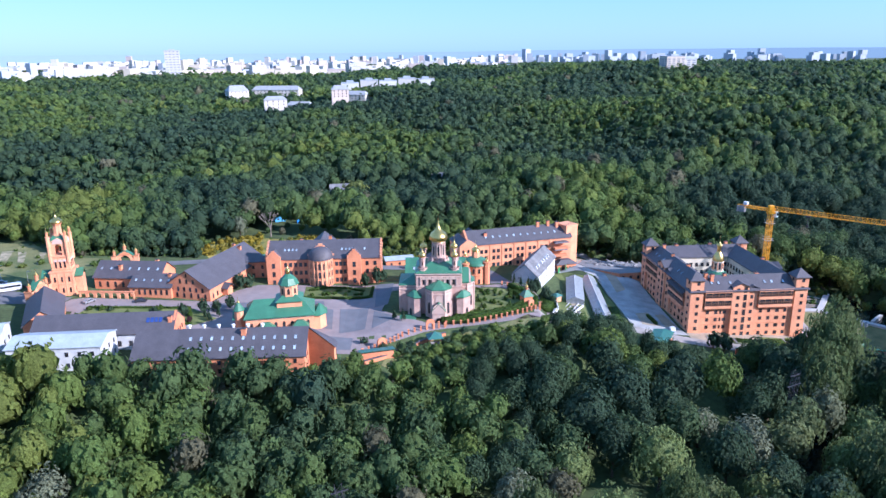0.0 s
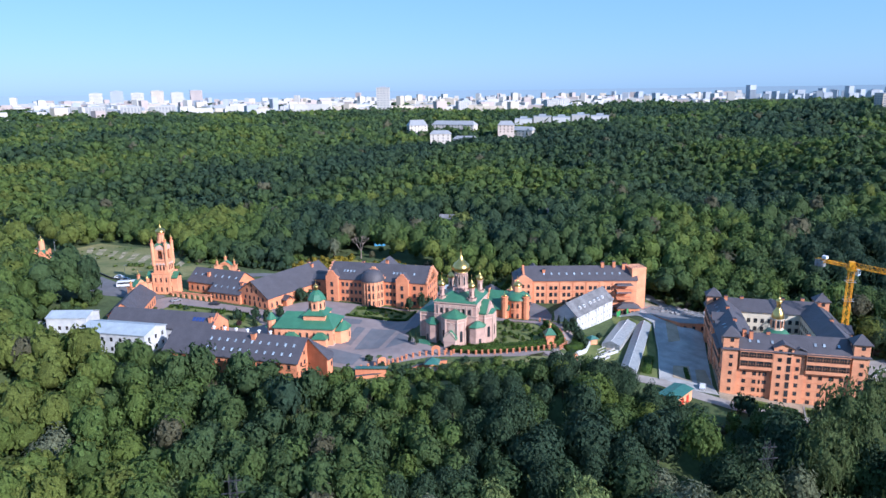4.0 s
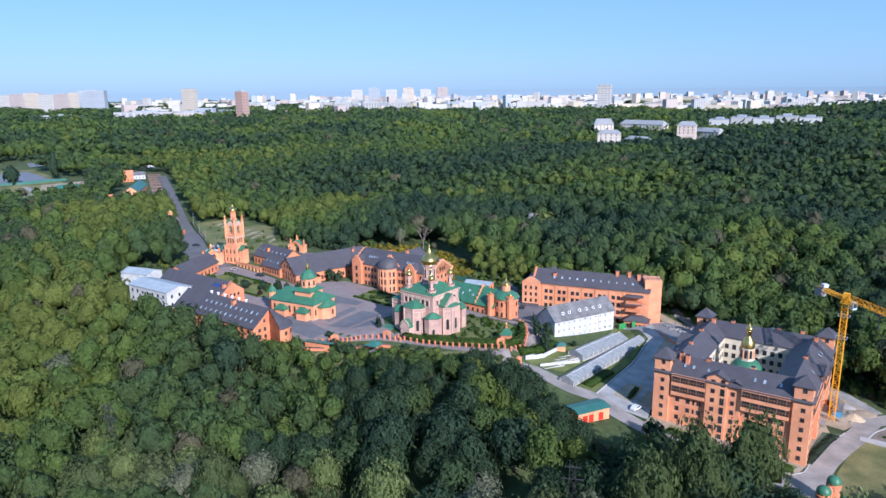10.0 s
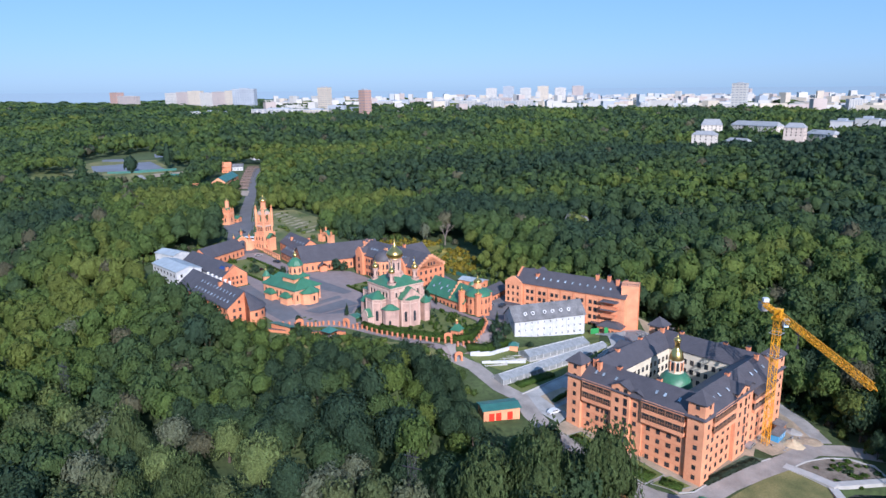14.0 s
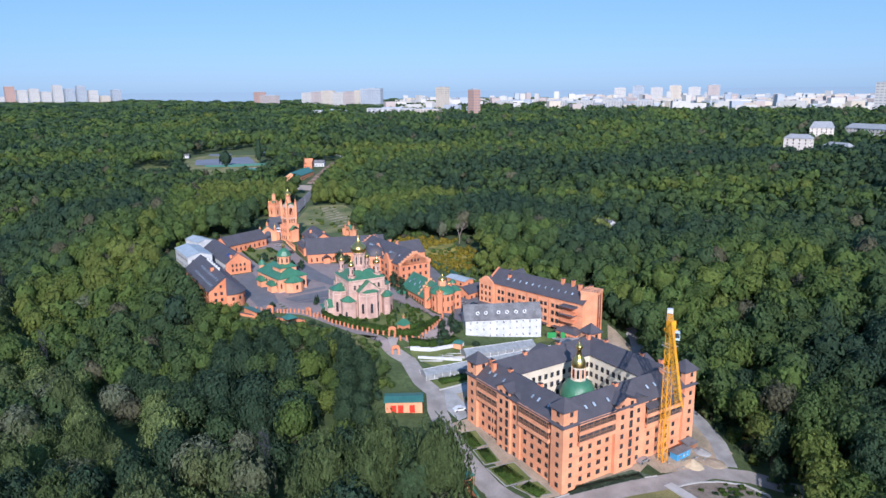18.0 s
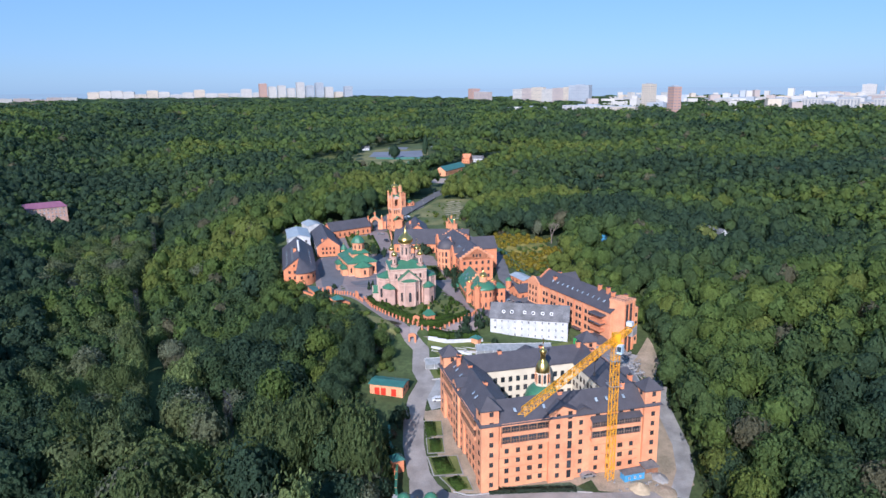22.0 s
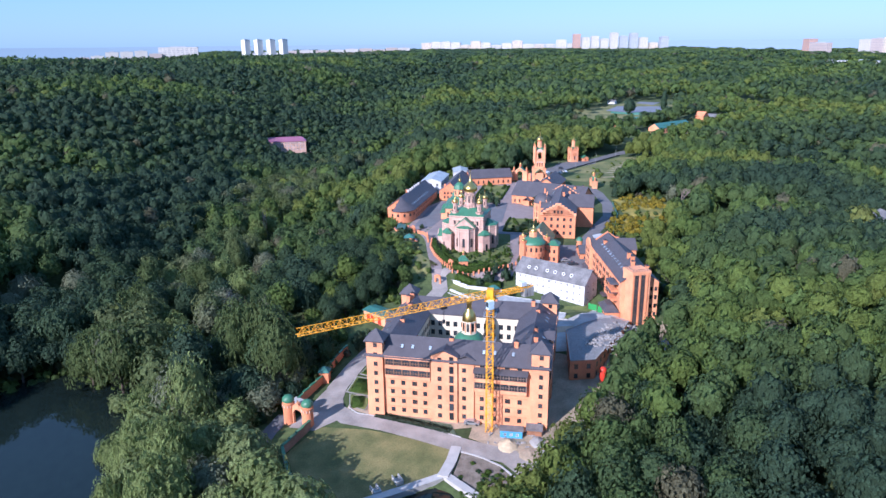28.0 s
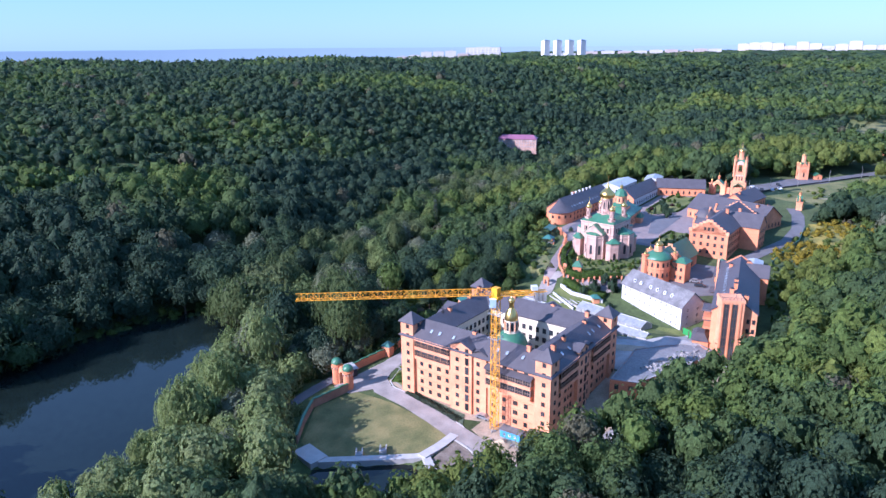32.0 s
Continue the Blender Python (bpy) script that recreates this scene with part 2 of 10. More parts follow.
FIELD = mat("field_grass", (0.17, 0.155, 0.065), 0.95, vary=0.3, scale=0.07, fine=1.2, coord="World", second=(0.07, 0.1, 0.03), bump=0.4)
YELLOWFLD = mat("yellow_flowering_meadow", (0.26, 0.2, 0.04), 0.95, vary=0.35, scale=0.12, fine=1.6, coord="World", second=(0.085, 0.105, 0.03), bump=0.5)
YARD_CONC = mat("pale_yard_concrete", (0.33, 0.33, 0.325), 0.9, vary=0.15, scale=0.2, fine=4, coord="World", second=(0.24, 0.24, 0.235))
FLOOR = mat("forest_floor", (0.06, 0.085, 0.03), 1.0, vary=0.3, scale=0.05, fine=0.7, coord="World", second=(0.035, 0.055, 0.018))
WATER = mat("lake_water", (0.007, 0.013, 0.012), 0.04, vary=0.2, scale=0.02, fine=0.4, coord="World", bump=0.008, spec=0.28)
STEEL_Y = mat("yellow_crane_paint", (0.8, 0.36, 0.015), 0.5, vary=0.12, scale=0.8)
STEEL_R = mat("red_painted_steel", (0.55, 0.04, 0.02), 0.5, vary=0.12)
DARK = mat("dark_metal", (0.04, 0.04, 0.045), 0.5, vary=0.1)
BLUE = mat("blue_painted_sheet", (0.07, 0.3, 0.55), 0.6, vary=0.12)
BARK = mat("bark", (0.09, 0.07, 0.055), 0.95, vary=0.3, scale=1.5, fine=8, bump=0.5)
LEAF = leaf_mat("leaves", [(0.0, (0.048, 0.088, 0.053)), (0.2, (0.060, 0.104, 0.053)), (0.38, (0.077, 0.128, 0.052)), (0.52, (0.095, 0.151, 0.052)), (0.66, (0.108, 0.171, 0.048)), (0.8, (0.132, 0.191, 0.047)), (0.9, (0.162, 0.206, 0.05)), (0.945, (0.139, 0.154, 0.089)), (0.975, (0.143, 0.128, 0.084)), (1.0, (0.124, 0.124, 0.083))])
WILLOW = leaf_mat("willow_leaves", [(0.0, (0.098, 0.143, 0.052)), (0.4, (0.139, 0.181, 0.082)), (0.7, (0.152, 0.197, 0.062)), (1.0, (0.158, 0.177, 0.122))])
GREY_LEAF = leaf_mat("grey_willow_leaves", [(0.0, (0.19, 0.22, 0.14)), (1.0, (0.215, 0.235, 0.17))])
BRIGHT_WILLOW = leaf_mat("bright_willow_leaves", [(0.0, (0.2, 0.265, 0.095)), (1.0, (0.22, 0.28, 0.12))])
LAWN_DRY = mat("sun_dried_lawn", (0.15, 0.135, 0.055), 0.95, vary=0.3, scale=0.16, fine=3.0, coord="World", second=(0.085, 0.1, 0.035), bump=0.4)
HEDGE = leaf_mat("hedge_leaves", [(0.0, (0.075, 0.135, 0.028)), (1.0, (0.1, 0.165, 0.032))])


# ---- building helpers ----
def thing(name, label, category, x, y, z, rot=0, group="", kind=""):
    ob = new(name)
    ob.empty_display_size = 1
    ob.matrix_world = pose(x, y, z, 0, 0, rot)
    return tagged(ob, label, category, group, kind)


def bm_new():
    return bmesh.new()


def part(name, bm, material, parent=None, label="", smooth=False, m=None):
    me = bpy.data.meshes.new(name)
    bm.to_mesh(me)
    bm.free()
    for mm in (material if isinstance(material, (list, tuple)) else [material]):
        me.materials.append(mm)
    if smooth:
        me.polygons.foreach_set("use_smooth", [True] * len(me.polygons))
    return part_of(name, me, parent, m, label)


def part_of(name, me, parent=None, m=None, label=""):
    ob = new(name, me)
    if parent:
        ob.parent = parent
    if m is not None:
        ob.matrix_basis = m
    if label:
        ob["label"] = label
    return ob


def box(bm, x0, x1, y0, y1, z0, z1, mi=0):
    v = [bm.verts.new(p) for p in ((x0, y0, z0), (x1, y0, z0), (x1, y1, z0), (x0, y1, z0), (x0, y0, z1), (x1, y0, z1), (x1, y1, z1), (x0, y1, z1))]
    for f in ((3, 2, 1, 0), (4, 5, 6, 7), (0, 1, 5, 4), (1, 2, 6, 5), (2, 3, 7, 6), (3, 0, 4, 7)):
        bm.faces.new([v[i] for i in f]).material_index = mi
    return v


def prism(bm, pts, z0, z1, mi=0, top=None):
    """Upright prism over a counter-clockwise outline; top scales the upper outline about its centre."""
    cx, cy = sum(p[0] for p in pts) / len(pts), sum(p[1] for p in pts) / len(pts)
    s = 1 if top is None else top
    a = [bm.verts.new((p[0], p[1], z0)) for p in pts]
    n = len(pts)
    if s == 0:
        t = bm.verts.new((cx, cy, z1))
        for i in range(n):
            bm.faces.new((a[i], a[(i + 1) % n], t)).material_index = mi
    else:
        b = [bm.verts.new((cx + (p[0] - cx) * s, cy + (p[1] - cy) * s, z1)) for p in pts]
        for i in range(n):
            bm.faces.new((a[i], a[(i + 1) % n], b[(i + 1) % n], b[i])).material_index = mi
        bm.faces.new(b).material_index = mi
    bm.faces.new(a[::-1]).material_index = mi


def hull_prism(bm, prof, y0, y1, mi=0):
    """Profile in x, z pushed along y."""
    a = [bm.verts.new((x, y0, z)) for x, z in prof]
    b = [bm.verts.new((x, y1, z)) for x, z in prof]
    n = len(prof)
    for i in range(n):
        bm.faces.new((a[i], a[(i + 1) % n], b[(i + 1) % n], b[i])).material_index = mi
    bm.faces.new(a[::-1]).material_index = mi
    bm.faces.new(b).material_index = mi


def push_x(bm, prof, x0, x1, mi=0):
    """Profile in y, z pushed along x."""
    a = [bm.verts.new((x0, y, z)) for y, z in prof]
    b = [bm.verts.new((x1, y, z)) for y, z in prof]
    n = len(prof)
    for i in range(n):
        bm.faces.new((a[i], a[(i + 1) % n], b[(i + 1) % n], b[i])).material_index = mi
    bm.faces.new(a[::-1]).material_index = mi
    bm.faces.new(b).material_index = mi


def lathe(bm, prof, seg=16, cx=0, cy=0, mi=0):
    rings = []
    for r, z in prof:
        if r < 1e-4:
            rings.append([bm.verts.new((cx, cy, z))])
        else:
            rings.append([bm.verts.new((cx + r * math.cos(2 * math.pi * i / seg), cy + r * math.sin(2 * math.pi * i / seg), z)) for i in range(seg)])
    for a, b in zip(rings, rings[1:]):
        for i in range(seg):
            j = (i + 1) % seg
            if len(a) == 1 and len(b) == 1:
                continue
            if len(a) == 1:
                f = (a[0], b[j], b[i])
            elif len(b) == 1:
                f = (a[i], a[j], b[0])
            else:
                f = (a[i], a[j], b[j], b[i])
            bm.faces.new(f).material_index = mi


def ring(n, r, phase=0.0, cx=0, cy=0):
    return [(cx + r * math.cos(2 * math.pi * (i + phase) / n), cy + r * math.sin(2 * math.pi * (i + phase) / n)) for i in range(n)]


def fix(bm):
    bmesh.ops.recalc_face_normals(bm, faces=bm.faces)
    return bm


# shared window meshes: a frame proud of the wall and a pane set back in it; x is along the wall, the outside lies at -y
WINDOW_MESHES = {}


def window_mesh(w, h, frame_mat, arched=False):
    key = (round(w, 2), round(h, 2), frame_mat.name, arched)
    if key in WINDOW_MESHES:
        return WINDOW_MESHES[key]
    t = 0.1
    bm = bm_new()
    gx_, gz_ = (-w / 2, -w / 2 + t, -t / 3, t / 3, w / 2 - t, w / 2), (0, t, h - t, h)
    vs = [[bm.verts.new((x, -0.09, z)) for z in gz_] for x in gx_]
    for i in range(5):
        for j in range(3):
            if j == 1 and i in (1, 3):
                continue
            bm.faces.new((vs[i][j], vs[i + 1][j], vs[i + 1][j + 1], vs[i][j + 1]))
    bmesh.ops.solidify(bm, geom=bm.faces[:], thickness=-0.12)
    frame_me = bpy.data.meshes.new("window")
    fix(bm).to_mesh(frame_me)
    bm.free()
    frame_me.materials.append(frame_mat)
    bm = bm_new()
    prof = [(-w / 2 + 0.03, 0.03), (w / 2 - 0.03, 0.03), (w / 2 - 0.03, h)]
    prof += [(w / 2 * math.cos(math.pi * i / 8), h + w / 2 * math.sin(math.pi * i / 8)) for i in range(1, 8)] if arched else []
    hull_prism(bm, prof + [(-w / 2 + 0.03, h if arched else h - 0.03)] if arched else [(-w / 2 + 0.03, 0.03), (w / 2 - 0.03, 0.03), (w / 2 - 0.03, h - 0.03), (-w / 2 + 0.03, h - 0.03)], -0.035, 0.03)
    pane_me = bpy.data.meshes.new("pane")
    fix(bm).to_mesh(pane_me)
    bm.free()
    pane_me.materials.append(CURTAINED if frame_mat is FRAME_W else GLASS)
    WINDOW_MESHES[key] = (frame_me, pane_me)
    return WINDOW_MESHES[key]


def add_window(parent, meshes, m):
    """A window with its pane, under the thing itself."""
    while parent.parent:
        m = parent.matrix_basis @ m
        parent = parent.parent
    ob = part_of("window", meshes[0], parent, m)
    part_of("pane", meshes[1], ob)
    return ob


def windows(parent, x0, x1, y, zs, n, w=1.1, h=1.5, turn=0, frame_mat=None, arched=False, at=None):
    """n windows a row, evenly from x0 to x1 on the face at distance y; turn carries the face round the thing's middle."""
    me = window_mesh(w, h, frame_mat or FRAME, arched)
    xs = at if at is not None else [x0 + (x1 - x0) * (i + 0.5) / n for i in range(n)]
    r = Matrix.Rotation(radians(turn), 4, "Z")
    for z in zs:
        for x in xs:
            add_window(parent, me, r @ Matrix.Translation((x, -y, z)))


def cross(bm, z, h, mi=0, cx=0, cy=0):
    t = max(0.05, h * 0.035)
    box(bm, cx - t, cx + t, cy - t, cy + t, z, z + h, mi)
    box(bm, cx - t, cx + t, cy - h * 0.26, cy + h * 0.26, z + h * 0.62, z + h * 0.62 + 2 * t, mi)
    box(bm, cx - t, cx + t, cy - h * 0.13, cy + h * 0.13, z + h * 0.8, z + h * 0.8 + 2 * t, mi)


def onion(z, r, h):
    """Profile of an onion dome from its foot at z; h up to the point."""
    return [(r * 0.66, z), (r * 0.82, z + 0.03 * h), (r * 0.97, z + 0.1 * h), (r, z + 0.18 * h), (r * 0.95, z + 0.27 * h), (r * 0.8, z + 0.37 * h),
            (r * 0.55, z + 0.46 * h), (r * 0.33, z + 0.55 * h), (r * 0.19, z + 0.66 * h), (r * 0.1, z + 0.8 * h), (r * 0.05, z + 0.92 * h), (0, z + h)]


def onion_dome(parent, x, y, z, r, h, cross_h, material=None, seg=20):
    bm = bm_new()
    lathe(bm, [(r * 0.7, z - 0.12 * r), (r * 0.74, z - 0.02)] + onion(z, r, h), seg, x, y)
    d = part("dome", fix(bm), material or GOLD, parent, smooth=True)
    bm = bm_new()
    lathe(bm, [(0, z + h * 0.97), (0.09 * r, z + h * 0.985), (0.09 * r, z + h + 0.05 * r), (0, z + h + 0.1 * r)], 8, x, y)
    cross(bm, z + h, cross_h, 0, x, y)
    part("cross", fix(bm), GOLD, d)
    return d

# ---- ground ----
RIDGE_X = (-700, -220, -135, -80, -36, 10, 38, 50, 57, 70, 100, 138, 165, 260)
RIDGE_Z = (13, 7.6, 7.4, 5.8, 4.6, 2.0, 1.4, -1.0, -1.9, -3.4, -6.4, -9.2, -10.8, -12.0)


def ease(a, b, v):
    t = np.clip((v - a) / (b - a), 0, 1)
    return t * t * (3 - 2 * t)


def heights(x, y):
    """The lie of the land: a monastery ridge that falls to the lake, a wet valley south of it, wooded hills north and south."""
    x, y = np.asarray(x, float), np.asarray(y, float)
    axis = np.where(x < 60, 95 + 0.2 * np.maximum(x, -700), 107 + (x - 60) * 0.12)
    d = y - axis
    ridge = np.interp(x, RIDGE_X, RIDGE_Z)
    up = 0.062 * np.maximum(0, y - 318) * (1 + 0.0022 * np.clip(x, -200, 500))
    up = 44 * (1 - np.exp(-up / 44))
    ridge = ridge * (1 - ease(500, 1200, y)) + 6 * ease(500, 1200, y)
    ridge = ridge + 4 * ease(230, 420, x) * ease(260, 380, y)
    south = -13.2 + 66 * (1 - np.exp(-(np.maximum(-d, 0) / 165.0) ** 1.3))
    k = ease(50, 106, d)
    z = south * (1 - k) + (ridge + up) * k
    far = ease(1150, 2000, np.hypot(x, y - 200))
    z = z + 2 * np.exp(-((x - 520) / 360) ** 2 - ((y - 930) / 380) ** 2)
    hill = 6 * np.sin(x * 0.011 + 1.3) * np.sin(y * 0.009 + 0.4) * ease(80, 260, np.abs(y - 250)) * (1 - far)
    # spur and ravines in the northern woods, and the big hill to the north-east
    behind = ease(312, 350, y)
    z = z + behind * (27 * np.exp(-((x - 270) / 110) ** 4 - ((y - 600) / 150) ** 2) + 9 * np.exp(-((x - 90) / 80) ** 2 - ((y - 400) / 90) ** 2)
                      + 8 * np.exp(-((x + 20) / 60) ** 2 - ((y - 525) / 45) ** 2) - 8 * np.exp(-((x + 180) / 90) ** 2 - ((y - 450) / 90) ** 2)
                      - 8 * np.exp(-((x + 35) / 45) ** 2 - ((y - 405) / 30) ** 2) - 6 * np.exp(-((x - 100) / 45) ** 2 - ((y - 640) / 60) ** 2))
    # the valley opens westwards
    z = z + 20 * ease(450, 760, -x) * (1 - ease(60, 140, y - axis)) * ease(-60, 60, y - axis)
    bed = 5.0 * np.exp(-((x - 188) / 48) ** 4 - ((y - 153) / 50) ** 4)
    across, along = (x - 169) * 0.743 + (y - 251) * 0.669, (y - 251) * 0.743 - (x - 169) * 0.669
    bed = bed + 2.8 * ease(0.5, 5, across) * (1 - ease(22, 30, across)) * ease(-22, -15, along) * (1 - ease(9, 14, along))
    z = z + 2.4 * ease(-28, -8, x) * (1 - ease(40.5, 45, x)) * ease(205, 214, y) * (1 - ease(262, 274, y))
    z = z + 3.0 * ease(266, 290, y) * (1 - ease(298, 310, y)) * ease(60, 68, x) * (1 - ease(88, 97, x))
    z = z + 4.5 * ease(236, 262, x) * (1 - ease(205, 260, y))
    z = (z + hill) * (1 - far) + (26 + 12 * ease(900, 2100, -x) * (1 - ease(600, 1200, y)) - 55 * ease(300, 1000, -y - 0.5 * np.maximum(-x, 0))) * far - bed
    return z


def ground_z(x, y):
    return float(heights(x, y))


def spread(lo, hi, fine_lo, fine_hi, step):
    mid = list(np.arange(fine_lo, fine_hi + 0.1, step))
    out, s, v = [], step, fine_lo
    while v > lo:
        s *= 1.16
        v -= s
        out.append(max(v, lo))
    out2, s, v = [], step, mid[-1]
    while v < hi:
        s *= 1.16
        v += s
        out2.append(min(v, hi))
    return np.array(out[::-1] + mid + out2)


GX, GY = spread(-6000, 6000, -260, 300, 4.0), spread(-6000, 6000, 60, 420, 4.0)
gx, gy = np.meshgrid(GX, GY)
gz = heights(gx, gy)
gv = np.stack([gx, gy, gz], -1).reshape(-1, 3)
nx, ny = len(GX), len(GY)
ids = np.arange(nx * ny).reshape(ny, nx)
gf = np.stack([ids[:-1, :-1], ids[:-1, 1:], ids[1:, 1:], ids[1:, :-1]], -1).reshape(-1, 4)


def raw_mesh(name, verts, faces, material, smooth=True):
    """A mesh from arrays; faces all have the same number of corners."""
    me = bpy.data.meshes.new(name)
    k = faces.shape[1]
    me.vertices.add(len(verts))
    me.vertices.foreach_set("co", np.ascontiguousarray(verts, np.float32).ravel())
    me.loops.add(faces.size)
    me.loops.foreach_set("vertex_index", np.ascontiguousarray(faces, np.int32).ravel())
    me.polygons.add(len(faces))
    me.polygons.foreach_set("loop_start", np.arange(0, faces.size, k, dtype=np.int32))
    me.polygons.foreach_set("loop_total", np.full(len(faces), k, np.int32))
    if smooth:
        me.polygons.foreach_set("use_smooth", np.ones(len(faces), bool))
    me.update()
    me.materials.append(material)
    return me


ground = tagged(new("ground", raw_mesh("ground", gv, gf, FLOOR)), "dark grassy forest floor over rolling hills", "ground", kind="structure")


def mesh_z(x, y):
    """Height of the ground sheet itself between its grid lines."""
    i = min(max(int(np.searchsorted(GX, x)) - 1, 0), nx - 2)
    j = min(max(int(np.searchsorted(GY, y)) - 1, 0), ny - 2)
    u, v = (x - GX[i]) / (GX[i + 1] - GX[i]), (y - GY[j]) / (GY[j + 1] - GY[j])
    a = gz[j, i] * (1 - u) + gz[j, i + 1] * u
    b = gz[j + 1, i] * (1 - u) + gz[j + 1, i + 1] * u
    return float(a * (1 - v) + b * v)


def clip(poly, axis, lim, keep_low):
    out = []
    for a, b in zip(poly, poly[1:] + poly[:1]):
        ia, ib = (a[axis] <= lim) == keep_low or a[axis] == lim, (b[axis] <= lim) == keep_low or b[axis] == lim
        if ia:
            out.append(a)
        if ia != ib:
            t = (lim - a[axis]) / (b[axis] - a[axis])
            p = [a[0] + t * (b[0] - a[0]), a[1] + t * (b[1] - a[1])]
            p[axis] = lim
            out.append(tuple(p))
    return out


def sheet(name, poly, material, dz, label, category, kind="structure", thick=0.0, parent=None):
    """A surface laid over the ground inside an outline, dz above it."""
    bm = bm_new()
    seen = {}
    xs = [p[0] for p in poly]
    ys = [p[1] for p in poly]
    i0, i1 = np.searchsorted(GX, min(xs)) - 1, np.searchsorted(GX, max(xs))
    j0, j1 = np.searchsorted(GY, min(ys)) - 1, np.searchsorted(GY, max(ys))
    area = sum(a[0] * b[1] - b[0] * a[1] for a, b in zip(poly, poly[1:] + poly[:1]))
    poly = list(poly) if area > 0 else list(poly)[::-1]
    for i in range(i0, i1):
        strip = clip(clip(poly, 0, GX[i], False), 0, GX[i + 1], True)
        if len(strip) < 3:
            continue
        for j in range(j0, j1):
            c = clip(clip(strip, 1, GY[j], False), 1, GY[j + 1], True)
            ring_ = []
            for p in c:
                k = (round(p[0], 3), round(p[1], 3))
                if k not in seen:
                    seen[k] = bm.verts.new((p[0], p[1], mesh_z(p[0], p[1]) + dz))
                if seen[k] not in ring_:
                    ring_.append(seen[k])
            if len(ring_) >= 3:
                try:
                    bm.faces.new(ring_)
                except ValueError:
                    pass
    ob = part(name, bm, material, parent)
    return ob if parent else tagged(ob, label, category, kind=kind)


def ribbon(pts, width):
    """Outline of a strip of that width along a line."""
    left, right = [], []
    n = len(pts)
    for i, p in enumerate(pts):
        a, b = pts[max(i - 1, 0)], pts[min(i + 1, n - 1)]
        dx, dy = b[0] - a[0], b[1] - a[1]
        s = math.hypot(dx, dy)
        ox, oy = -dy / s * width / 2, dx / s * width / 2
        left.append((p[0] + ox, p[1] + oy))
        right.append((p[0] - ox, p[1] - oy))
    return right + left[::-1]


def road(name, pts, width, material, dz, label, category="road"):
    return sheet(name, ribbon(pts, width), material, dz, label, category)

# ---- houses ----
def gable_roof(bm, w, d, ze, rh, over=0.5, t=0.25, hip0=0.0, hip1=0.0, x0=None, x1=None):
    """Roof slab with its ridge along x; hip0 and hip1 draw the ridge in at the ends."""
    a0 = (-w / 2 if x0 is None else x0) - over
    a1 = (w / 2 if x1 is None else x1) + over
    b = d / 2 + over
    drop = rh * over / (d / 2)
    lo, hi = ze - drop, ze + rh
    v = {}
    for k, dz in (("u", t), ("l", 0.0)):
        v[k] = [bm.verts.new(p) for p in ((a0, -b, lo + dz), (a1, -b, lo + dz), (a1, b, lo + dz), (a0, b, lo + dz), (a0 + hip0, 0, hi + dz), (a1 - hip1, 0, hi + dz))]
    for k, flip in (("u", False), ("l", True)):
        q = v[k]
        for f in ((0, 1, 5, 4), (2, 3, 4, 5), (1, 2, 5), (3, 0, 4)):
            if len(f) == 3 and ((f[0] == 1 and hip1 == 0) or (f[0] == 3 and hip0 == 0)):
                continue
            c = [q[i] for i in f]
            bm.faces.new(c[::-1] if flip else c)
    u, l = v["u"], v["l"]
    edges = [(0, 1), (2, 3)]
    edges += [(1, 2)] if hip1 else [(1, 5), (5, 2)]
    edges += [(3, 0)] if hip0 else [(3, 4), (4, 0)]
    for i, j in edges:
        bm.faces.new((l[i], l[j], u[j], u[i]))


def body(bm, w, d, ze, rh, hip0=False, hip1=False, down=2.5):
    """Walls with gable ends up to the roof's underside."""
    box(bm, -w / 2, w / 2, -d / 2, d / 2, -down, ze)
    for s, hipped in ((-1, hip0), (1, hip1)):
        if not hipped and rh > 0:
            x = s * w / 2
            push_x(bm, [(-d / 2, ze), (d / 2, ze), (0, ze + rh)], min(x, x - s * 0.4), max(x, x - s * 0.4))


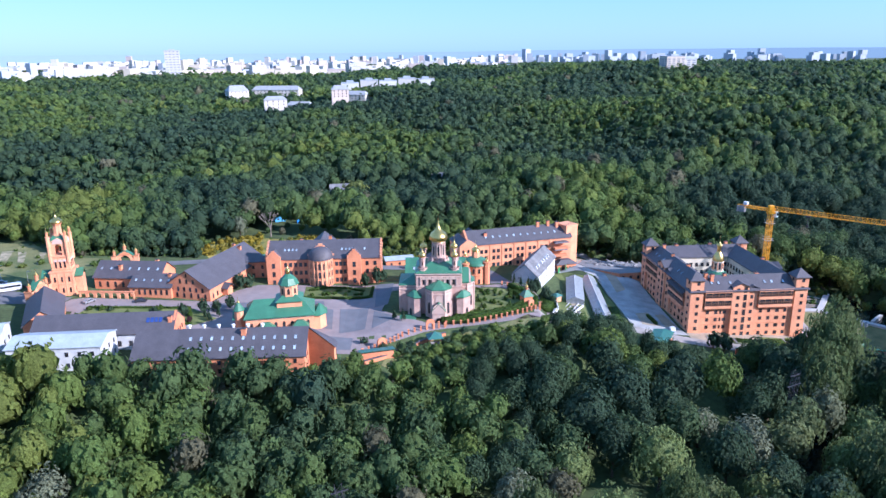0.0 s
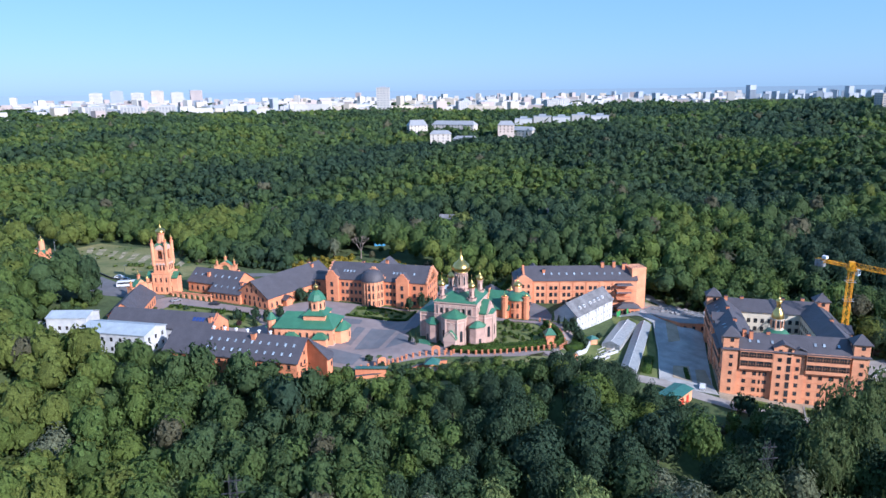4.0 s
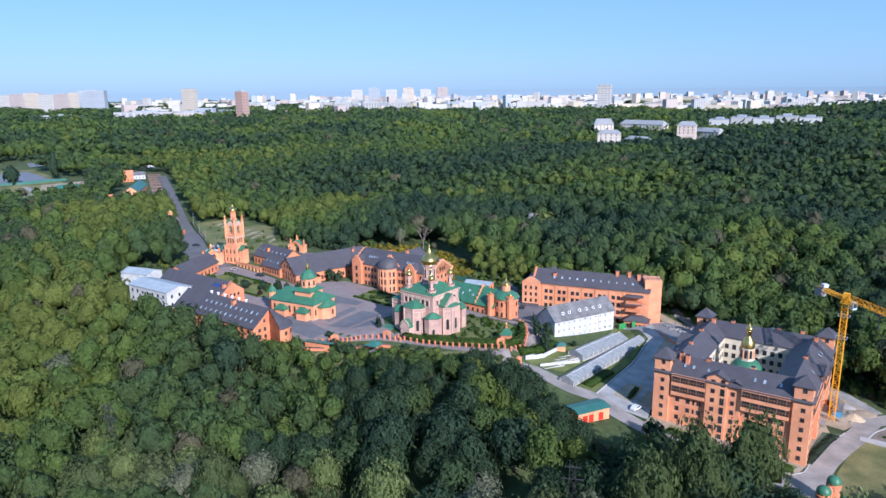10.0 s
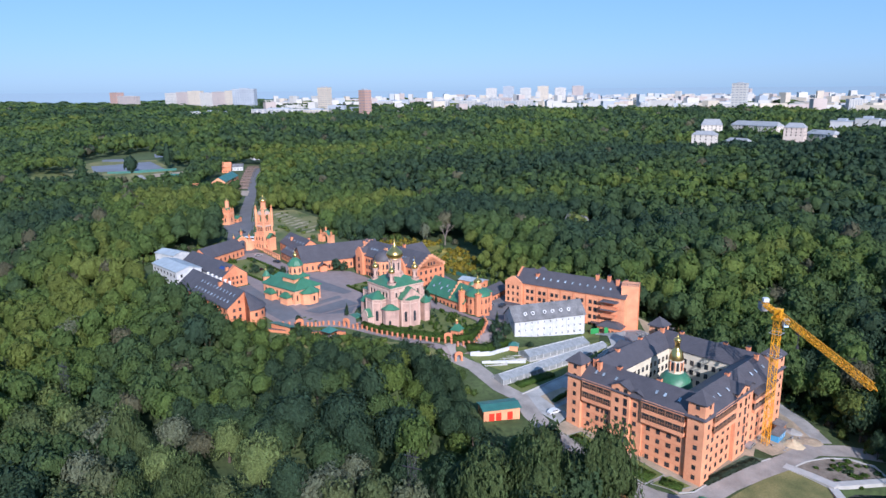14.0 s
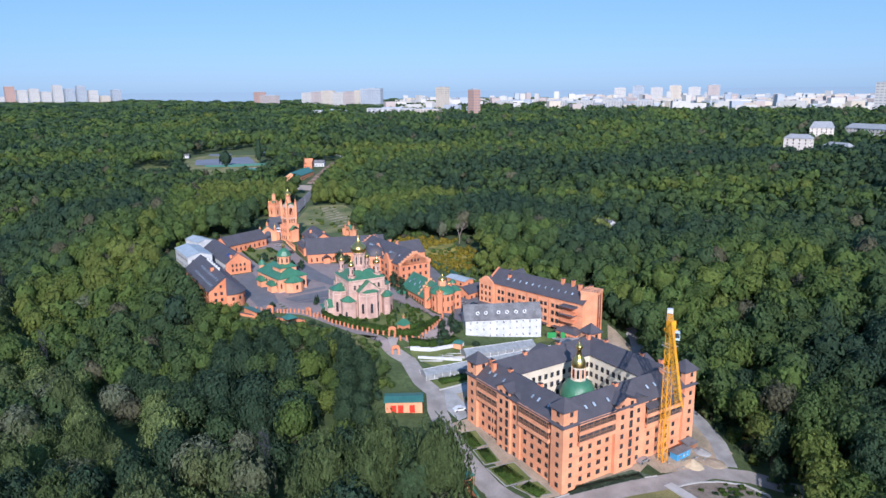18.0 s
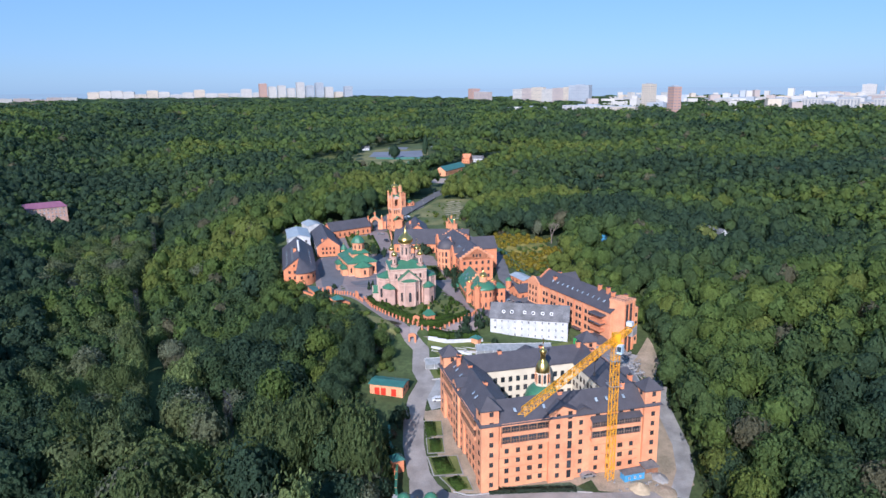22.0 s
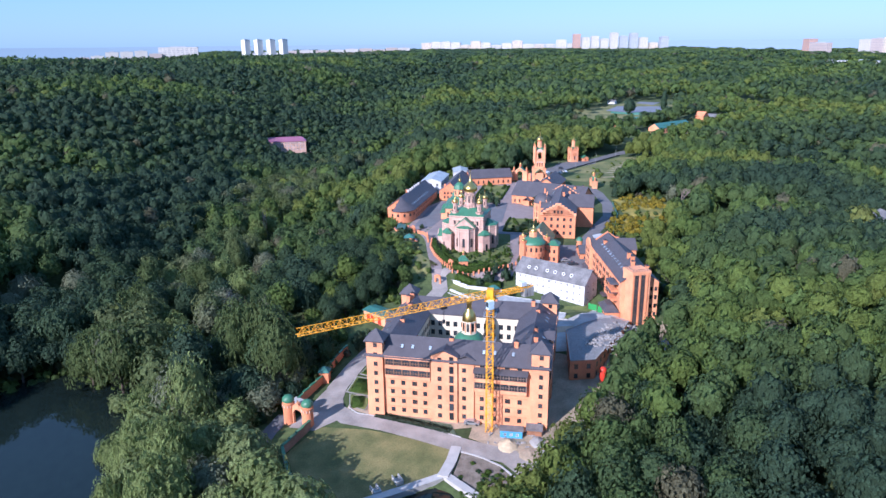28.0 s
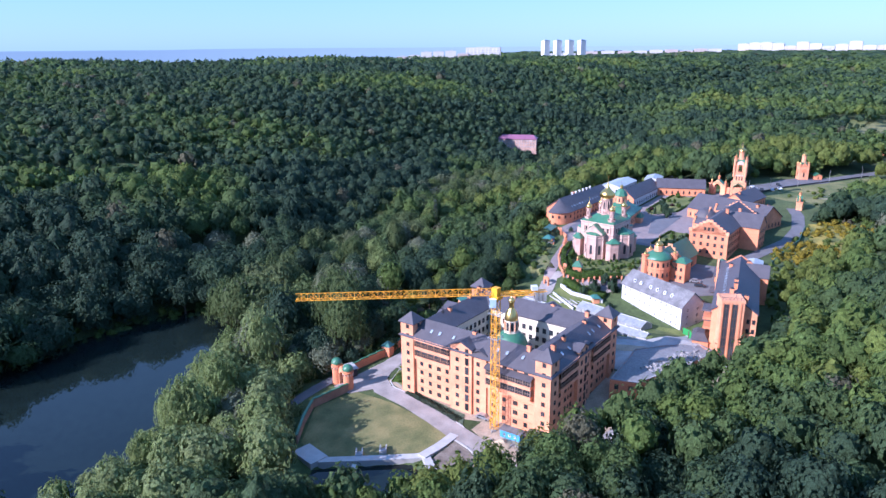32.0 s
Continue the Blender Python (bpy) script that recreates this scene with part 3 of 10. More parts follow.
def house(name, label, x, y, z, rot, w, d, ze, rh, wall=None, roof=None, hip=(0, 0), rows=(), cols=(0, 0), win=(1.1, 1.5), frame_mat=None, over=0.5,
          chimneys=(), skylights=None, wall_label="", group="", gable_rows=(), down=2.5, arched=False):
    """A ridge-roofed house; cols: windows along the long sides and the ends; rows: sill heights."""
    h = thing(name, label, "building", x, y, z, rot, group)
    bm = bm_new()
    body(bm, w, d, ze, rh, hip[0] > 0, hip[1] > 0, down)
    part("wall", fix(bm), wall or BRICK, h, wall_label)
    bm = bm_new()
    gable_roof(bm, w, d, ze, rh, over, 0.25, hip[0], hip[1])
    part("roof", fix(bm), roof or ROOF, h)
    # eaves course
    bm = bm_new()
    e = 0.1
    for s in (-1, 1):
        box(bm, -w / 2, w / 2, s * (d / 2 + e / 2) - e / 2, s * (d / 2 + e / 2) + e / 2, ze - 0.55, ze - 0.25)
    part("cornice", fix(bm), wall or BRICK, h)
    if rows and cols[0]:
        for turn in (0, 180):
            windows(h, -w / 2 + 0.6, w / 2 - 0.6, d / 2, rows, cols[0], *win, turn, frame_mat, arched)
    if rows and cols[1]:
        for turn in (90, 270):
            windows(h, -d / 2 + 0.5, d / 2 - 0.5, w / 2, rows, cols[1], *win, turn, frame_mat, arched)
    for zr, n in gable_rows:
        for turn in (90, 270):
            windows(h, -d * 0.1 * n, d * 0.1 * n, w / 2, [zr], n, *win, turn, frame_mat, arched)
    for cx, cy, ch in chimneys:
        chimney(h, cx, cy, ze + rh * (1 - abs(cy) / (d / 2)), ch)
    if skylights:
        n, fr, side = skylights
        slope = math.atan2(rh, d / 2)
        for s in ((-1, 1) if side == 0 else (side,)):
            for i in range(n):
                px = -w / 2 + w * (i + 0.5) / n
                py = s * d / 2 * (1 - fr)
                m = Matrix.Translation((px, py, ze + rh * fr + 0.27)) @ Matrix.Rotation(-s * slope, 4, "X")
                part_of("skylight", skylight_mesh(), h, m)
    return h


SKY = []


def skylight_mesh():
    if not SKY:
        bm = bm_new()
        box(bm, -0.45, 0.45, -0.7, 0.7, 0, 0.1, 0)
        box(bm, -0.36, 0.36, -0.6, 0.6, 0.1, 0.115, 1)
        me = bpy.data.meshes.new("skylight")
        fix(bm).to_mesh(me)
        bm.free()
        me.materials.append(DARK)
        me.materials.append(SKYGLASS)
        SKY.append(me)
    return SKY[0]


SKYGLASS = mat("skylight_glass", (0.3, 0.36, 0.42), 0.12, vary=0.1, rand=0.3, spec=0.8)


def chimney(parent, x, y, z, h, s=0.55):
    bm = bm_new()
    box(bm, x - s, x + s, y - s, y + s, z - 0.6, z + h)
    box(bm, x - s - 0.1, x + s + 0.1, y - s - 0.1, y + s + 0.1, z + h - 0.35, z + h - 0.1)
    c = part("chimney", fix(bm), BRICK, parent)
    bm = bm_new()
    box(bm, x - s - 0.08, x + s + 0.08, y - s - 0.08, y + s + 0.08, z + h + 0.02, z + h + 0.1)
    for a in (-0.25, 0.25):
        lathe(bm, [(0.13, z + h), (0.13, z + h + 0.5), (0, z + h + 0.52)], 6, x + a, y)
    part("chimney_cap", fix(bm), DARK, c)


# ---- the large brick dormitory round a courtyard ----
QX, QY, QZ, QR = 115.0, 258.2, -8.7, 2.0
quad = thing("dormitory_building", "large orange brick dormitory block with dark roofs round a courtyard", "building", QX, QY, QZ, QR)
HX, HY, TW = 21.3, 25.2, 4.7      # half sizes and tower width
EAVE, TOP, INNER = 18.6, 22.7, 10.5
ROWS8 = [20.9 - 2.85 * i for i in range(8)]


def quad_side(turn, half, depth, sections, far_canopy=False):
    """One outer face: half its half-length, depth its distance from the middle; sections from its left end: (kind, width)."""
    r = Matrix.Rotation(radians(turn), 4, "Z")
    x = -half
    for kind, w in sections:
        x0, x1 = x, x + w
        x = x1
        if kind == "bay":
            bm = bm_new()
            wd = w * 0.62
            box(bm, x0, x0 + wd, -depth - 1.1, -depth + 4, -3, EAVE + 1.2)
            box(bm, x0 + wd, x1, -depth - 0.5, -depth + 4, -3, EAVE + 0.5)
            # two gabled heads
            hull_prism(bm, [(x0, EAVE + 1.2), (x0 + wd, EAVE + 1.2), (x0 + wd / 2, EAVE + 2.6)], -depth - 1.1, -depth - 0.6)
            bm2 = bm_new()
            part("wall_bay", fix(bm), BRICK_LIGHT, quad, m=r)
            for a, b, o, e in ((x0, x0 + wd, 1.1, EAVE + 1.25), (x0 + wd, x1, 0.5, EAVE + 0.55)):
                c = (a + b) / 2
                rise = (b - a) * 0.24
                for s in (-1, 1):
                    p0 = (c + s * ((b - a) / 2 + 0.4), e - 0.1)
                    p1 = (c, e + rise)
                    prof = [p0, p1, (p1[0], p1[1] + 0.25), (p0[0], p0[1] + 0.25)]
                    hull_prism(bm2, prof, -depth - o - 0.4, -depth + 5.0)
            part("bay_roof", fix(bm2), ROOF, quad, m=r)
            windows(quad, 0, 0, depth + 1.1, [z for z in ROWS8[1:]], 0, 1.15, 1.35, turn, at=[x0 + wd * 0.33])
            windows(quad, 0, 0, depth + 1.1, [z - 0.4 for z in ROWS8[1:]], 0, 1.2, 2.2, turn, at=[x0 + wd * 0.78])
            windows(quad, 0, 0, depth + 0.5, [z for z in ROWS8[2:]], 0, 1.1, 1.35, turn, at=[x0 + wd + (w - wd) * 0.4])
        elif kind in ("balc", "low"):
            # loggia strips: parapet bands, posts and railings, glazed recess; the low kind lies one storey down under a canopy
            drop = 1.9 if kind == "low" else 0.0
            post = POST_PALE if kind == "low" else POST_BROWN
            for zb in (11.9 - drop, 14.9 - drop):
                bm = bm_new()
                box(bm, x0 + 0.2, x1 - 0.2, -depth - 1.3, -depth, zb, zb + 1.0)
                part("balcony_parapet", fix(bm), BRICK_LIGHT, quad, m=r)
                bm = bm_new()
                box(bm, x0 + 0.4, x1 - 0.4, -depth - 0.95, -depth - 0.85, zb + 1.0, zb + 2.9)
                part("loggia_glazing", fix(bm), GLASS, quad, m=r)
                bm = bm_new()
                n = max(6, int(w / 0.8))
                for i in range(n + 1):
                    px = x0 + 0.3 + (w - 0.6) * i / n
                    wide = 0.16 if i % 3 == 0 else 0.07
                    box(bm, px - wide, px + wide, -depth - 1.24, -depth - 1.02, zb + 1.0, zb + (2.9 if i % 3 == 0 else 2.3))
                box(bm, x0 + 0.2, x1 - 0.2, -depth - 1.27, -depth - 1.12, zb + 1.85, zb + 1.97)
                part("loggia_lattice", fix(bm), post, quad, m=r)
            bm = bm_new()
            box(bm, x0 + 0.1, x1 - 0.1, -depth - (1.35 if not drop else 0.03), -depth + 0.1, 17.85, EAVE + 0.1)
            part("eaves_band", fix(bm), BRICK_LIGHT, quad, m=r)
            n = max(3, int(w / 3.2))
            low_rows = ROWS8[5:] if drop else ROWS8[4:]
            if drop:
                bm = bm_new()
                push = [(x0 - 0.1, -depth - 1.9), (x1 + 0.1, -depth - 1.9), (x1 + 0.1, -depth - 0.01), (x0 - 0.1, -depth - 0.01)]
                lo = [bm.verts.new((px, py, 15.85 + (0.9 if py > -depth - 1 else 0))) for px, py in push]
                hi = [bm.verts.new((px, py, 16.05 + (0.9 if py > -depth - 1 else 0))) for px, py in push]
                bm.faces.new(lo[::-1])
                bm.faces.new(hi)
                for k in range(4):
                    bm.faces.new((lo[k], lo[(k + 1) % 4], hi[(k + 1) % 4], hi[k]))
                part("loggia_canopy", fix(bm), ROOF, quad, m=r)
                windows(quad, x0 + 0.6, x1 - 0.6, depth, [16.95], n, 1.3, 0.85, turn)
            windows(quad, x0 + 0.4, x1 - 0.4, depth, low_rows, n, 1.15, 1.35, turn)
            windows(quad, 0, 0, depth, low_rows, 0, 0.6, 1.35, turn, at=[x0 + w * 0.66])
            for zc in (2.55, 5.4, 8.25):
                bm = bm_new()
                box(bm, x0, x1, -depth - 0.05, -depth + 0.05, zc, zc + 0.16)
                part("string_course", fix(bm), BRICK, quad, m=r)


POST_BROWN = mat("brown_stained_posts", (0.2, 0.11, 0.07), 0.7, vary=0.15)
POST_PALE = mat("greyed_brown_posts", (0.19, 0.135, 0.11), 0.6, vary=0.1)
QSIDE = [("gap", TW + 0.2), ("balc", 13.4), ("bay", 12.0), ("low", 14.8), ("gap", TW + 0.2)]
bm = bm_new()
# ring of walls round the court
for x0, x1, y0, y1 in ((-HX + 0.6, HX - 0.6, -HY + 0.6, -HY + INNER), (-HX + 0.6, HX - 0.6, HY - INNER, HY - 0.6), (-HX + 0.6, -HX + INNER, -HY + INNER, HY - INNER), (HX - INNER, HX - 0.6, -HY + INNER, HY - INNER)):
    box(bm, x0, x1, y0, y1, -3.5, EAVE)
part("wall", fix(bm), BRICK_LIGHT, quad)
bm = bm_new()
IX, IY = HX - INNER, HY - INNER
for x0, x1, y0, y1 in ((-IX, IX, -IY - 0.05, -IY + 0.15), (-IX, IX, IY - 0.15, IY + 0.05), (-IX - 0.05, -IX + 0.15, -IY, IY), (IX - 0.15, IX + 0.05, -IY, IY)):
    box(bm, x0, x1, y0, y1, -1, EAVE + 0.4)
part("courtyard_wall", fix(bm), CREAM, quad, "cream plastered courtyard walls")
for turn, half, dep in ((0, IX, -IY + 0.15), (180, IX, -IY + 0.15), (90, IY, -IX + 0.15), (270, IY, -IX + 0.15)):
    # faces look inward
    rr = Matrix.Rotation(radians(turn), 4, "Z")
    me = window_mesh(1.25, 1.7, FRAME)
    n = int(2 * half / 2.4)
    for i in range(n):
        px = -half + 2 * half * (i + 0.5) / n
        for zz in (2.6, 5.7, 8.8, 11.9, 15.0):
            add_window(quad, me, rr @ Matrix.Translation((px, dep, zz)) @ Matrix.Rotation(math.pi, 4, "Z"))
# ring roof: outer eave, ridge, inner eave
bm = bm_new()
def rect(hx, hy, z):
    return [bm.verts.new(p) for p in ((-hx, -hy, z), (hx, -hy, z), (hx, hy, z), (-hx, hy, z))]
RR = 5.2
rings = [rect(HX + 0.9, HY + 0.9, EAVE - 0.1), rect(HX - RR, HY - RR, EAVE + 4.2), rect(IX - 0.6, IY - 0.6, EAVE + 0.6), rect(IX - 0.6, IY - 0.6, EAVE + 0.35), rect(HX + 0.9, HY + 0.9, EAVE - 0.35)]
for a, b in zip(rings, rings[1:] + rings[:1]):
    for i in range(4):
        j = (i + 1) % 4
        bm.faces.new((a[i], a[j], b[j], b[i]))
part("roof", fix(bm), ROOF, quad)
quad_side(90, HY, HX - 0.6, QSIDE)            # front, towards the lawn
quad_side(0, HX, HY - 0.6, [("gap", TW + 0.2), ("balc", 10.2), ("bay", 9.6), ("balc", 13.0), ("gap", TW + 0.2)])
quad_side(180, HX, HY - 0.6, [("gap", TW + 0.2), ("balc", 11.0), ("bay", 9.6), ("balc", 12.2), ("gap", TW + 0.2)])
quad_side(270, HY, HX - 0.6, QSIDE)
# corner towers
for sx in (-1, 1):
    for sy in (-1, 1):
        bm = bm_new()
        cx, cy = sx * (HX - TW / 2 + 0.3), sy * (HY - TW / 2 + 0.3)
        box(bm, cx - TW / 2, cx + TW / 2, cy - TW / 2, cy + TW / 2, -3.5, TOP)
        t = part("tower", fix(bm), BRICK_LIGHT, quad)
        bm = bm_new()
        o = TW / 2 + 0.6
        prism(bm, [(cx - o, cy - o), (cx + o, cy - o), (cx + o, cy + o), (cx - o, cy + o)], TOP - 0.1, TOP + 0.15)
        prism(bm, [(cx - o, cy - o), (cx + o, cy - o), (cx + o, cy + o), (cx - o, cy + o)], TOP + 0.15, TOP + 3.0, top=0)
        part("tower_roof", fix(bm), ROOF, t)
        for face, (ux, uy) in ((90, (1, 0)), (0, (0, -1)), (180, (0, 1)), (270, (-1, 0))):
            if ux * sx + uy * sy < 0:
                zs = ROWS8[:1]
            else:
                zs = ROWS8
            me = window_mesh(1.1, 1.3, FRAME)
            for z in zs:
                m = Matrix.Translation((cx, cy, z)) @ Matrix.Rotation(radians(face), 4, "Z") @ Matrix.Translation((0.3, -TW / 2, 0))
                add_window(t, me, m)
for cx, cy, ch in ((-HX + 6.5, -HY + 4, 2.2), (-HX + 8.5, -HY + 3.2, 2), (-HX + 14, -HY + 5.2, 1.5), (5, -HY + 6, 1.3), (HX - 5, -2, 1.4), (HX - 4.5, HY - 9, 2), (HX - 9, HY - 4, 1.8), (HX - 16, HY - 4.5, 1.6), (-HX + 12, HY - 5, 1.5), (-HX + 6, HY - 7, 2), (-HX + 5, 6, 1.5), (-HX + 5.5, -8, 1.5)):
    chimney(quad, cx, cy, EAVE + 2.6, ch + 0.6)
slope = math.atan2(4.3, RR + 0.9)
for turn, half, dep in ((90, HY, HX), (0, HX, HY), (180, HX, HY), (270, HY, HX)):
    for px in (-half * 0.62, -half * 0.5, -half * 0.3, half * 0.3, half * 0.42, half * 0.62):
        m = Matrix.Rotation(radians(turn), 4, "Z") @ Matrix.Translation((px, -dep + 2.2, EAVE + 2.15)) @ Matrix.Rotation(slope, 4, "X")
        part_of("skylight", skylight_mesh(), quad, m)
sheet("courtyard", [(QX - 11, QY - 15), (QX + 11, QY - 15), (QX + 11, QY + 15), (QX - 11, QY + 15)], PAVING, 0.3, "paved inner courtyard of the dormitory", "pavement")

# chapel in the court
chapel = thing("courtyard_chapel", "cream chapel drum with a green dome and gilded onion lantern", "chapel", 114.6, 258.3, QZ, 0)
bm = bm_new()
prism(bm, ring(12, 4.8), -0.5, 12.7)
part("wall", fix(bm), CREAM, chapel)
bm = bm_new()
lathe(bm, [(5.3, 12.6), (5.3, 13.2), (5.05, 14.6), (4.4, 16.2), (3.4, 17.3), (2.5, 17.9), (0, 18.1)], 24)
part("dome_base", fix(bm), GREEN, chapel, "green sheet dome", smooth=True)
bm = bm_new()
prism(bm, ring(8, 2.05, 0.4), 16.8, 22.0)
for zc, rr_ in ((17.7, 2.4), (18.3, 2.2), (21.6, 2.3)):
    prism(bm, ring(8, rr_, 0.4), zc, zc + 0.35)
dr = part("drum", fix(bm), CREAM, chapel)
for i in range(8):
    add_window(dr, window_mesh(0.75, 2.3, FRAME, True), Matrix.Rotation(math.pi / 4 * i, 4, "Z") @ Matrix.Translation((0, -1.93, 18.7)))
    bm = bm_new()
    prism(bm, ring(6, 0.2, 0, 0, -2.08), 18.3, 21.6)
    part("colonnette", fix(bm), BRICK_LIGHT, dr, m=Matrix.Rotation(math.pi / 4 * (i + 0.5), 4, "Z"))
bm = bm_new()
lathe(bm, [(2.15, 21.9), (2.15, 22.3), (2.0, 23.2), (1.7, 24.2), (1.25, 24.9), (0.95, 25.3), (0.75, 25.8), (0.75, 27.4), (0.95, 27.5), (0.7, 27.7)], 20)
part("upper_dome", fix(bm), GOLD, chapel, smooth=True)
onion_dome(chapel, 0, 0, 27.6, 1.1, 2.6, 1.9)

# ---- pieces shared by the churches and gates ----
def finial(parent, x, y, z, s=1.0, brick=None):
    """Small brick pinnacle with a gilded onion head."""
    bm = bm_new()
    prism(bm, ring(8, 0.62 * s, 0.5, x, y), z, z + 1.9 * s)
    prism(bm, ring(8, 0.8 * s, 0.5, x, y), z + 1.9 * s, z + 2.2 * s)
    prism(bm, ring(8, 0.8 * s, 0.5, x, y), z - 0.1 * s, z + 0.2 * s)
    p = part("pinnacle", fix(bm), brick or BRICK, parent)
    bm = bm_new()
    lathe(bm, onion(z + 2.2 * s, 0.62 * s, 1.7 * s), 12, x, y)
    cross(bm, z + 3.8 * s, 0.9 * s, 0, x, y)
    part("gilded_head", fix(bm), GOLD, p, smooth=True)


def arch_wall(bm, x0, x1, y0, y1, z0, z1, aw, ah, top=None, cx=None):
    """Wall along x with a round-headed opening of width aw and height ah; top adds a gable."""
    c = (x0 + x1) / 2 if cx is None else cx
    r = aw / 2
    pts = [(c - r, z0), (c - r, ah - r)] + [(c - r * math.cos(a), ah - r + r * math.sin(a)) for a in [math.pi * i / 10 for i in range(1, 10)]] + [(c + r, ah - r), (c + r, z0)]
    out = [(x0, z0)] + pts + [(x1, z0), (x1, z1)] + ([(c, top)] if top else []) + [(x0, z1)]
    half_l = [(x0, z0)] + pts[:len(pts) // 2 + 1] + [(c, top or z1), (x0, z1)]
    half_r = pts[len(pts) // 2:] + [(x1, z0), (x1, z1), (c, top or z1)]
    for prof in (half_l, half_r):
        hull_prism(bm, prof, y0, y1)


def kokoshnik(bm, x, y, z, w, h, t=0.4, mi=0):
    """Arched gable plate facing -y."""
    pts = [(x - w / 2, z)] + [(x + w / 2 * math.cos(math.pi * (1 - i / 10)), z + h * math.sin(math.pi * i / 10) ** 0.8) for i in range(1, 10)] + [(x + w / 2, z)]
    hull_prism(bm, pts, y, y + t, mi)


# ---- cathedral ----
cath = thing("cathedral", "pink cathedral with green roofs and gilded onion domes", "church", 4.6, 236.0, 1.9, -2)
cath.scale = (0.94, 0.94, 1.05)
bm = bm_new()
box(bm, -8.3, 8.3, -8.3, 8.3, -2, 17.0)
part("wall_core", fix(bm), PINK, cath)
for zc, e in ((17.0, 0.35), (16.1, 0.15), (12.8, 0.15)):
    bm = bm_new()
    for a in (0, 1):
        for s in (-1, 1):
            if a:
                box(bm, s * 8.3 - e * (s < 0), s * 8.3 + e * (s > 0), -8.3 - e, 8.3 + e, zc - 0.35, zc)
            else:
                box(bm, -8.3 - e, 8.3 + e, s * 8.3 - e * (s < 0), s * 8.3 + e * (s > 0), zc - 0.35, zc)
    part("cornice", fix(bm), PINK_TRIM, cath)
for turn in (0, 90, 180, 270):
    r = Matrix.Rotation(radians(turn), 4, "Z")
    # blind arcade high on the core
    for i in range(7):
        px = -6.6 + 2.2 * i
        bm = bm_new()
        box(bm, px - 0.18, px + 0.18, -8.62, -8.28, 13.0, 16.0)
        part("pilaster", fix(bm), PINK_TRIM, cath, m=r)
        if i < 6:
            bm = bm_new()
            kokoshnik(bm, px + 1.1, -8.55, 15.0, 1.9, 0.8, 0.25)
            part("blind_arch", fix(bm), PINK_TRIM, cath, m=r)
    windows(cath, 0, 0, 8.3, [13.2], 0, 0.8, 1.5, turn, FRAME, True, at=[-5.5, -3.3, 3.3, 5.5])
    # arm: a half octagon, longer to the west
    west = turn == 270
    L = 13.2
    w = 4.6 if not west else 6.5
    prof = [(-w, -7), (-w, -L + 2.6), (-w * 0.5, -L), (w * 0.5, -L), (w, -L + 2.6), (w, -7)] if not west else [(-w, -7), (-w, -L - 1.4), (w, -L - 1.4), (w, -7)]
    bm = bm_new()
    prism(bm, prof, -2, 12.6)
    part("wall_arm", fix(bm), PINK, cath, m=r)
    bm = bm_new()
    cxm = 0
    big = [(x * 1.05, (y + 7) * 1.04 - 7) for x, y in prof]
    base = [bm.verts.new((x, y, 12.55)) for x, y in big]
    base_t = [bm.verts.new((x, y, 12.8)) for x, y in big]
    apex = [bm.verts.new((0, -8.25, 14.9)), bm.verts.new((0, -L + 4.2, 14.9))]
    n = len(big)
    for i in range(n):
        bm.faces.new((base[i], base[(i + 1) % n], base_t[(i + 1) % n], base_t[i]))
    if west:
        bm.faces.new((base_t[0], base_t[1], apex[1], apex[0]))
        bm.faces.new((base_t[1], base_t[2], apex[1]))
        bm.faces.new((base_t[2], base_t[3], apex[0], apex[1]))
    else:
        bm.faces.new((base_t[0], base_t[1], apex[1], apex[0]))
        for i in (1, 2, 3):
            bm.faces.new((base_t[i], base_t[i + 1], apex[1]))
        bm.faces.new((base_t[4], base_t[5], apex[0], apex[1]))
    bm.faces.new(base[::-1])
    part("roof_arm", fix(bm), GREEN, cath, m=r)
    bm = bm_new()
    for zc in (12.5, 11.4, 1.2):
        big2 = [(x * 1.04, (y + 7) * 1.03 - 7) for x, y in prof]
        prism(bm, big2, zc - 0.3, zc)
    for x, y in prof[1:-1]:
        prism(bm, ring(6, 0.32, 0, x, y), -1.5, 12.2)
    part("arm_trim", fix(bm), PINK_TRIM, cath, m=r)
    if turn == 90:
        bm = bm_new()
        hull_prism(bm, [(-5.0, 12.7), (5.0, 12.7), (5.0, 13.1), (0, 16.9), (-5.0, 13.1)], -11.3, -7.5)
        part("pediment_roof", fix(bm), GREEN, cath, m=r)
        bm = bm_new()
        hull_prism(bm, [(-4.6, 12.65), (4.6, 12.65), (4.6, 13.0), (0, 16.4), (-4.6, 13.0)], -11.9, -11.3)
        part("pediment", fix(bm), PINK, cath, m=r)
    windows(cath, 0, 0, L if not west else L + 1.4, [4.4], 0, 1.2, 3.3, turn, FRAME, True, at=[0])
    if not west:
        for s in (-1, 1):
            ang = math.atan2(2.6, w * 0.5)
            px, py = s * w * 0.75, -L + 1.3
            m = r @ Matrix.Translation((px, py, 4.4)) @ Matrix.Rotation(s * ang, 4, "Z") @ Matrix.Translation((0, -0.03, 0))
            add_window(cath, window_mesh(1.1, 3.3, FRAME, True), m)
    # corner block beside the arm
    bm = bm_new()
    prism(bm, [(6.6, -11.4), (9.0, -11.6), (11.6, -9.0), (11.4, -6.6), (6.6, -6.6)], -2, 9.6)
    part("wall_corner", fix(bm), PINK, cath, m=r)
    bm = bm_new()
    prism(bm, [(6.3, -11.7), (9.1, -11.9), (11.9, -9.1), (11.7, -6.3), (6.3, -6.3)], 9.55, 9.8)
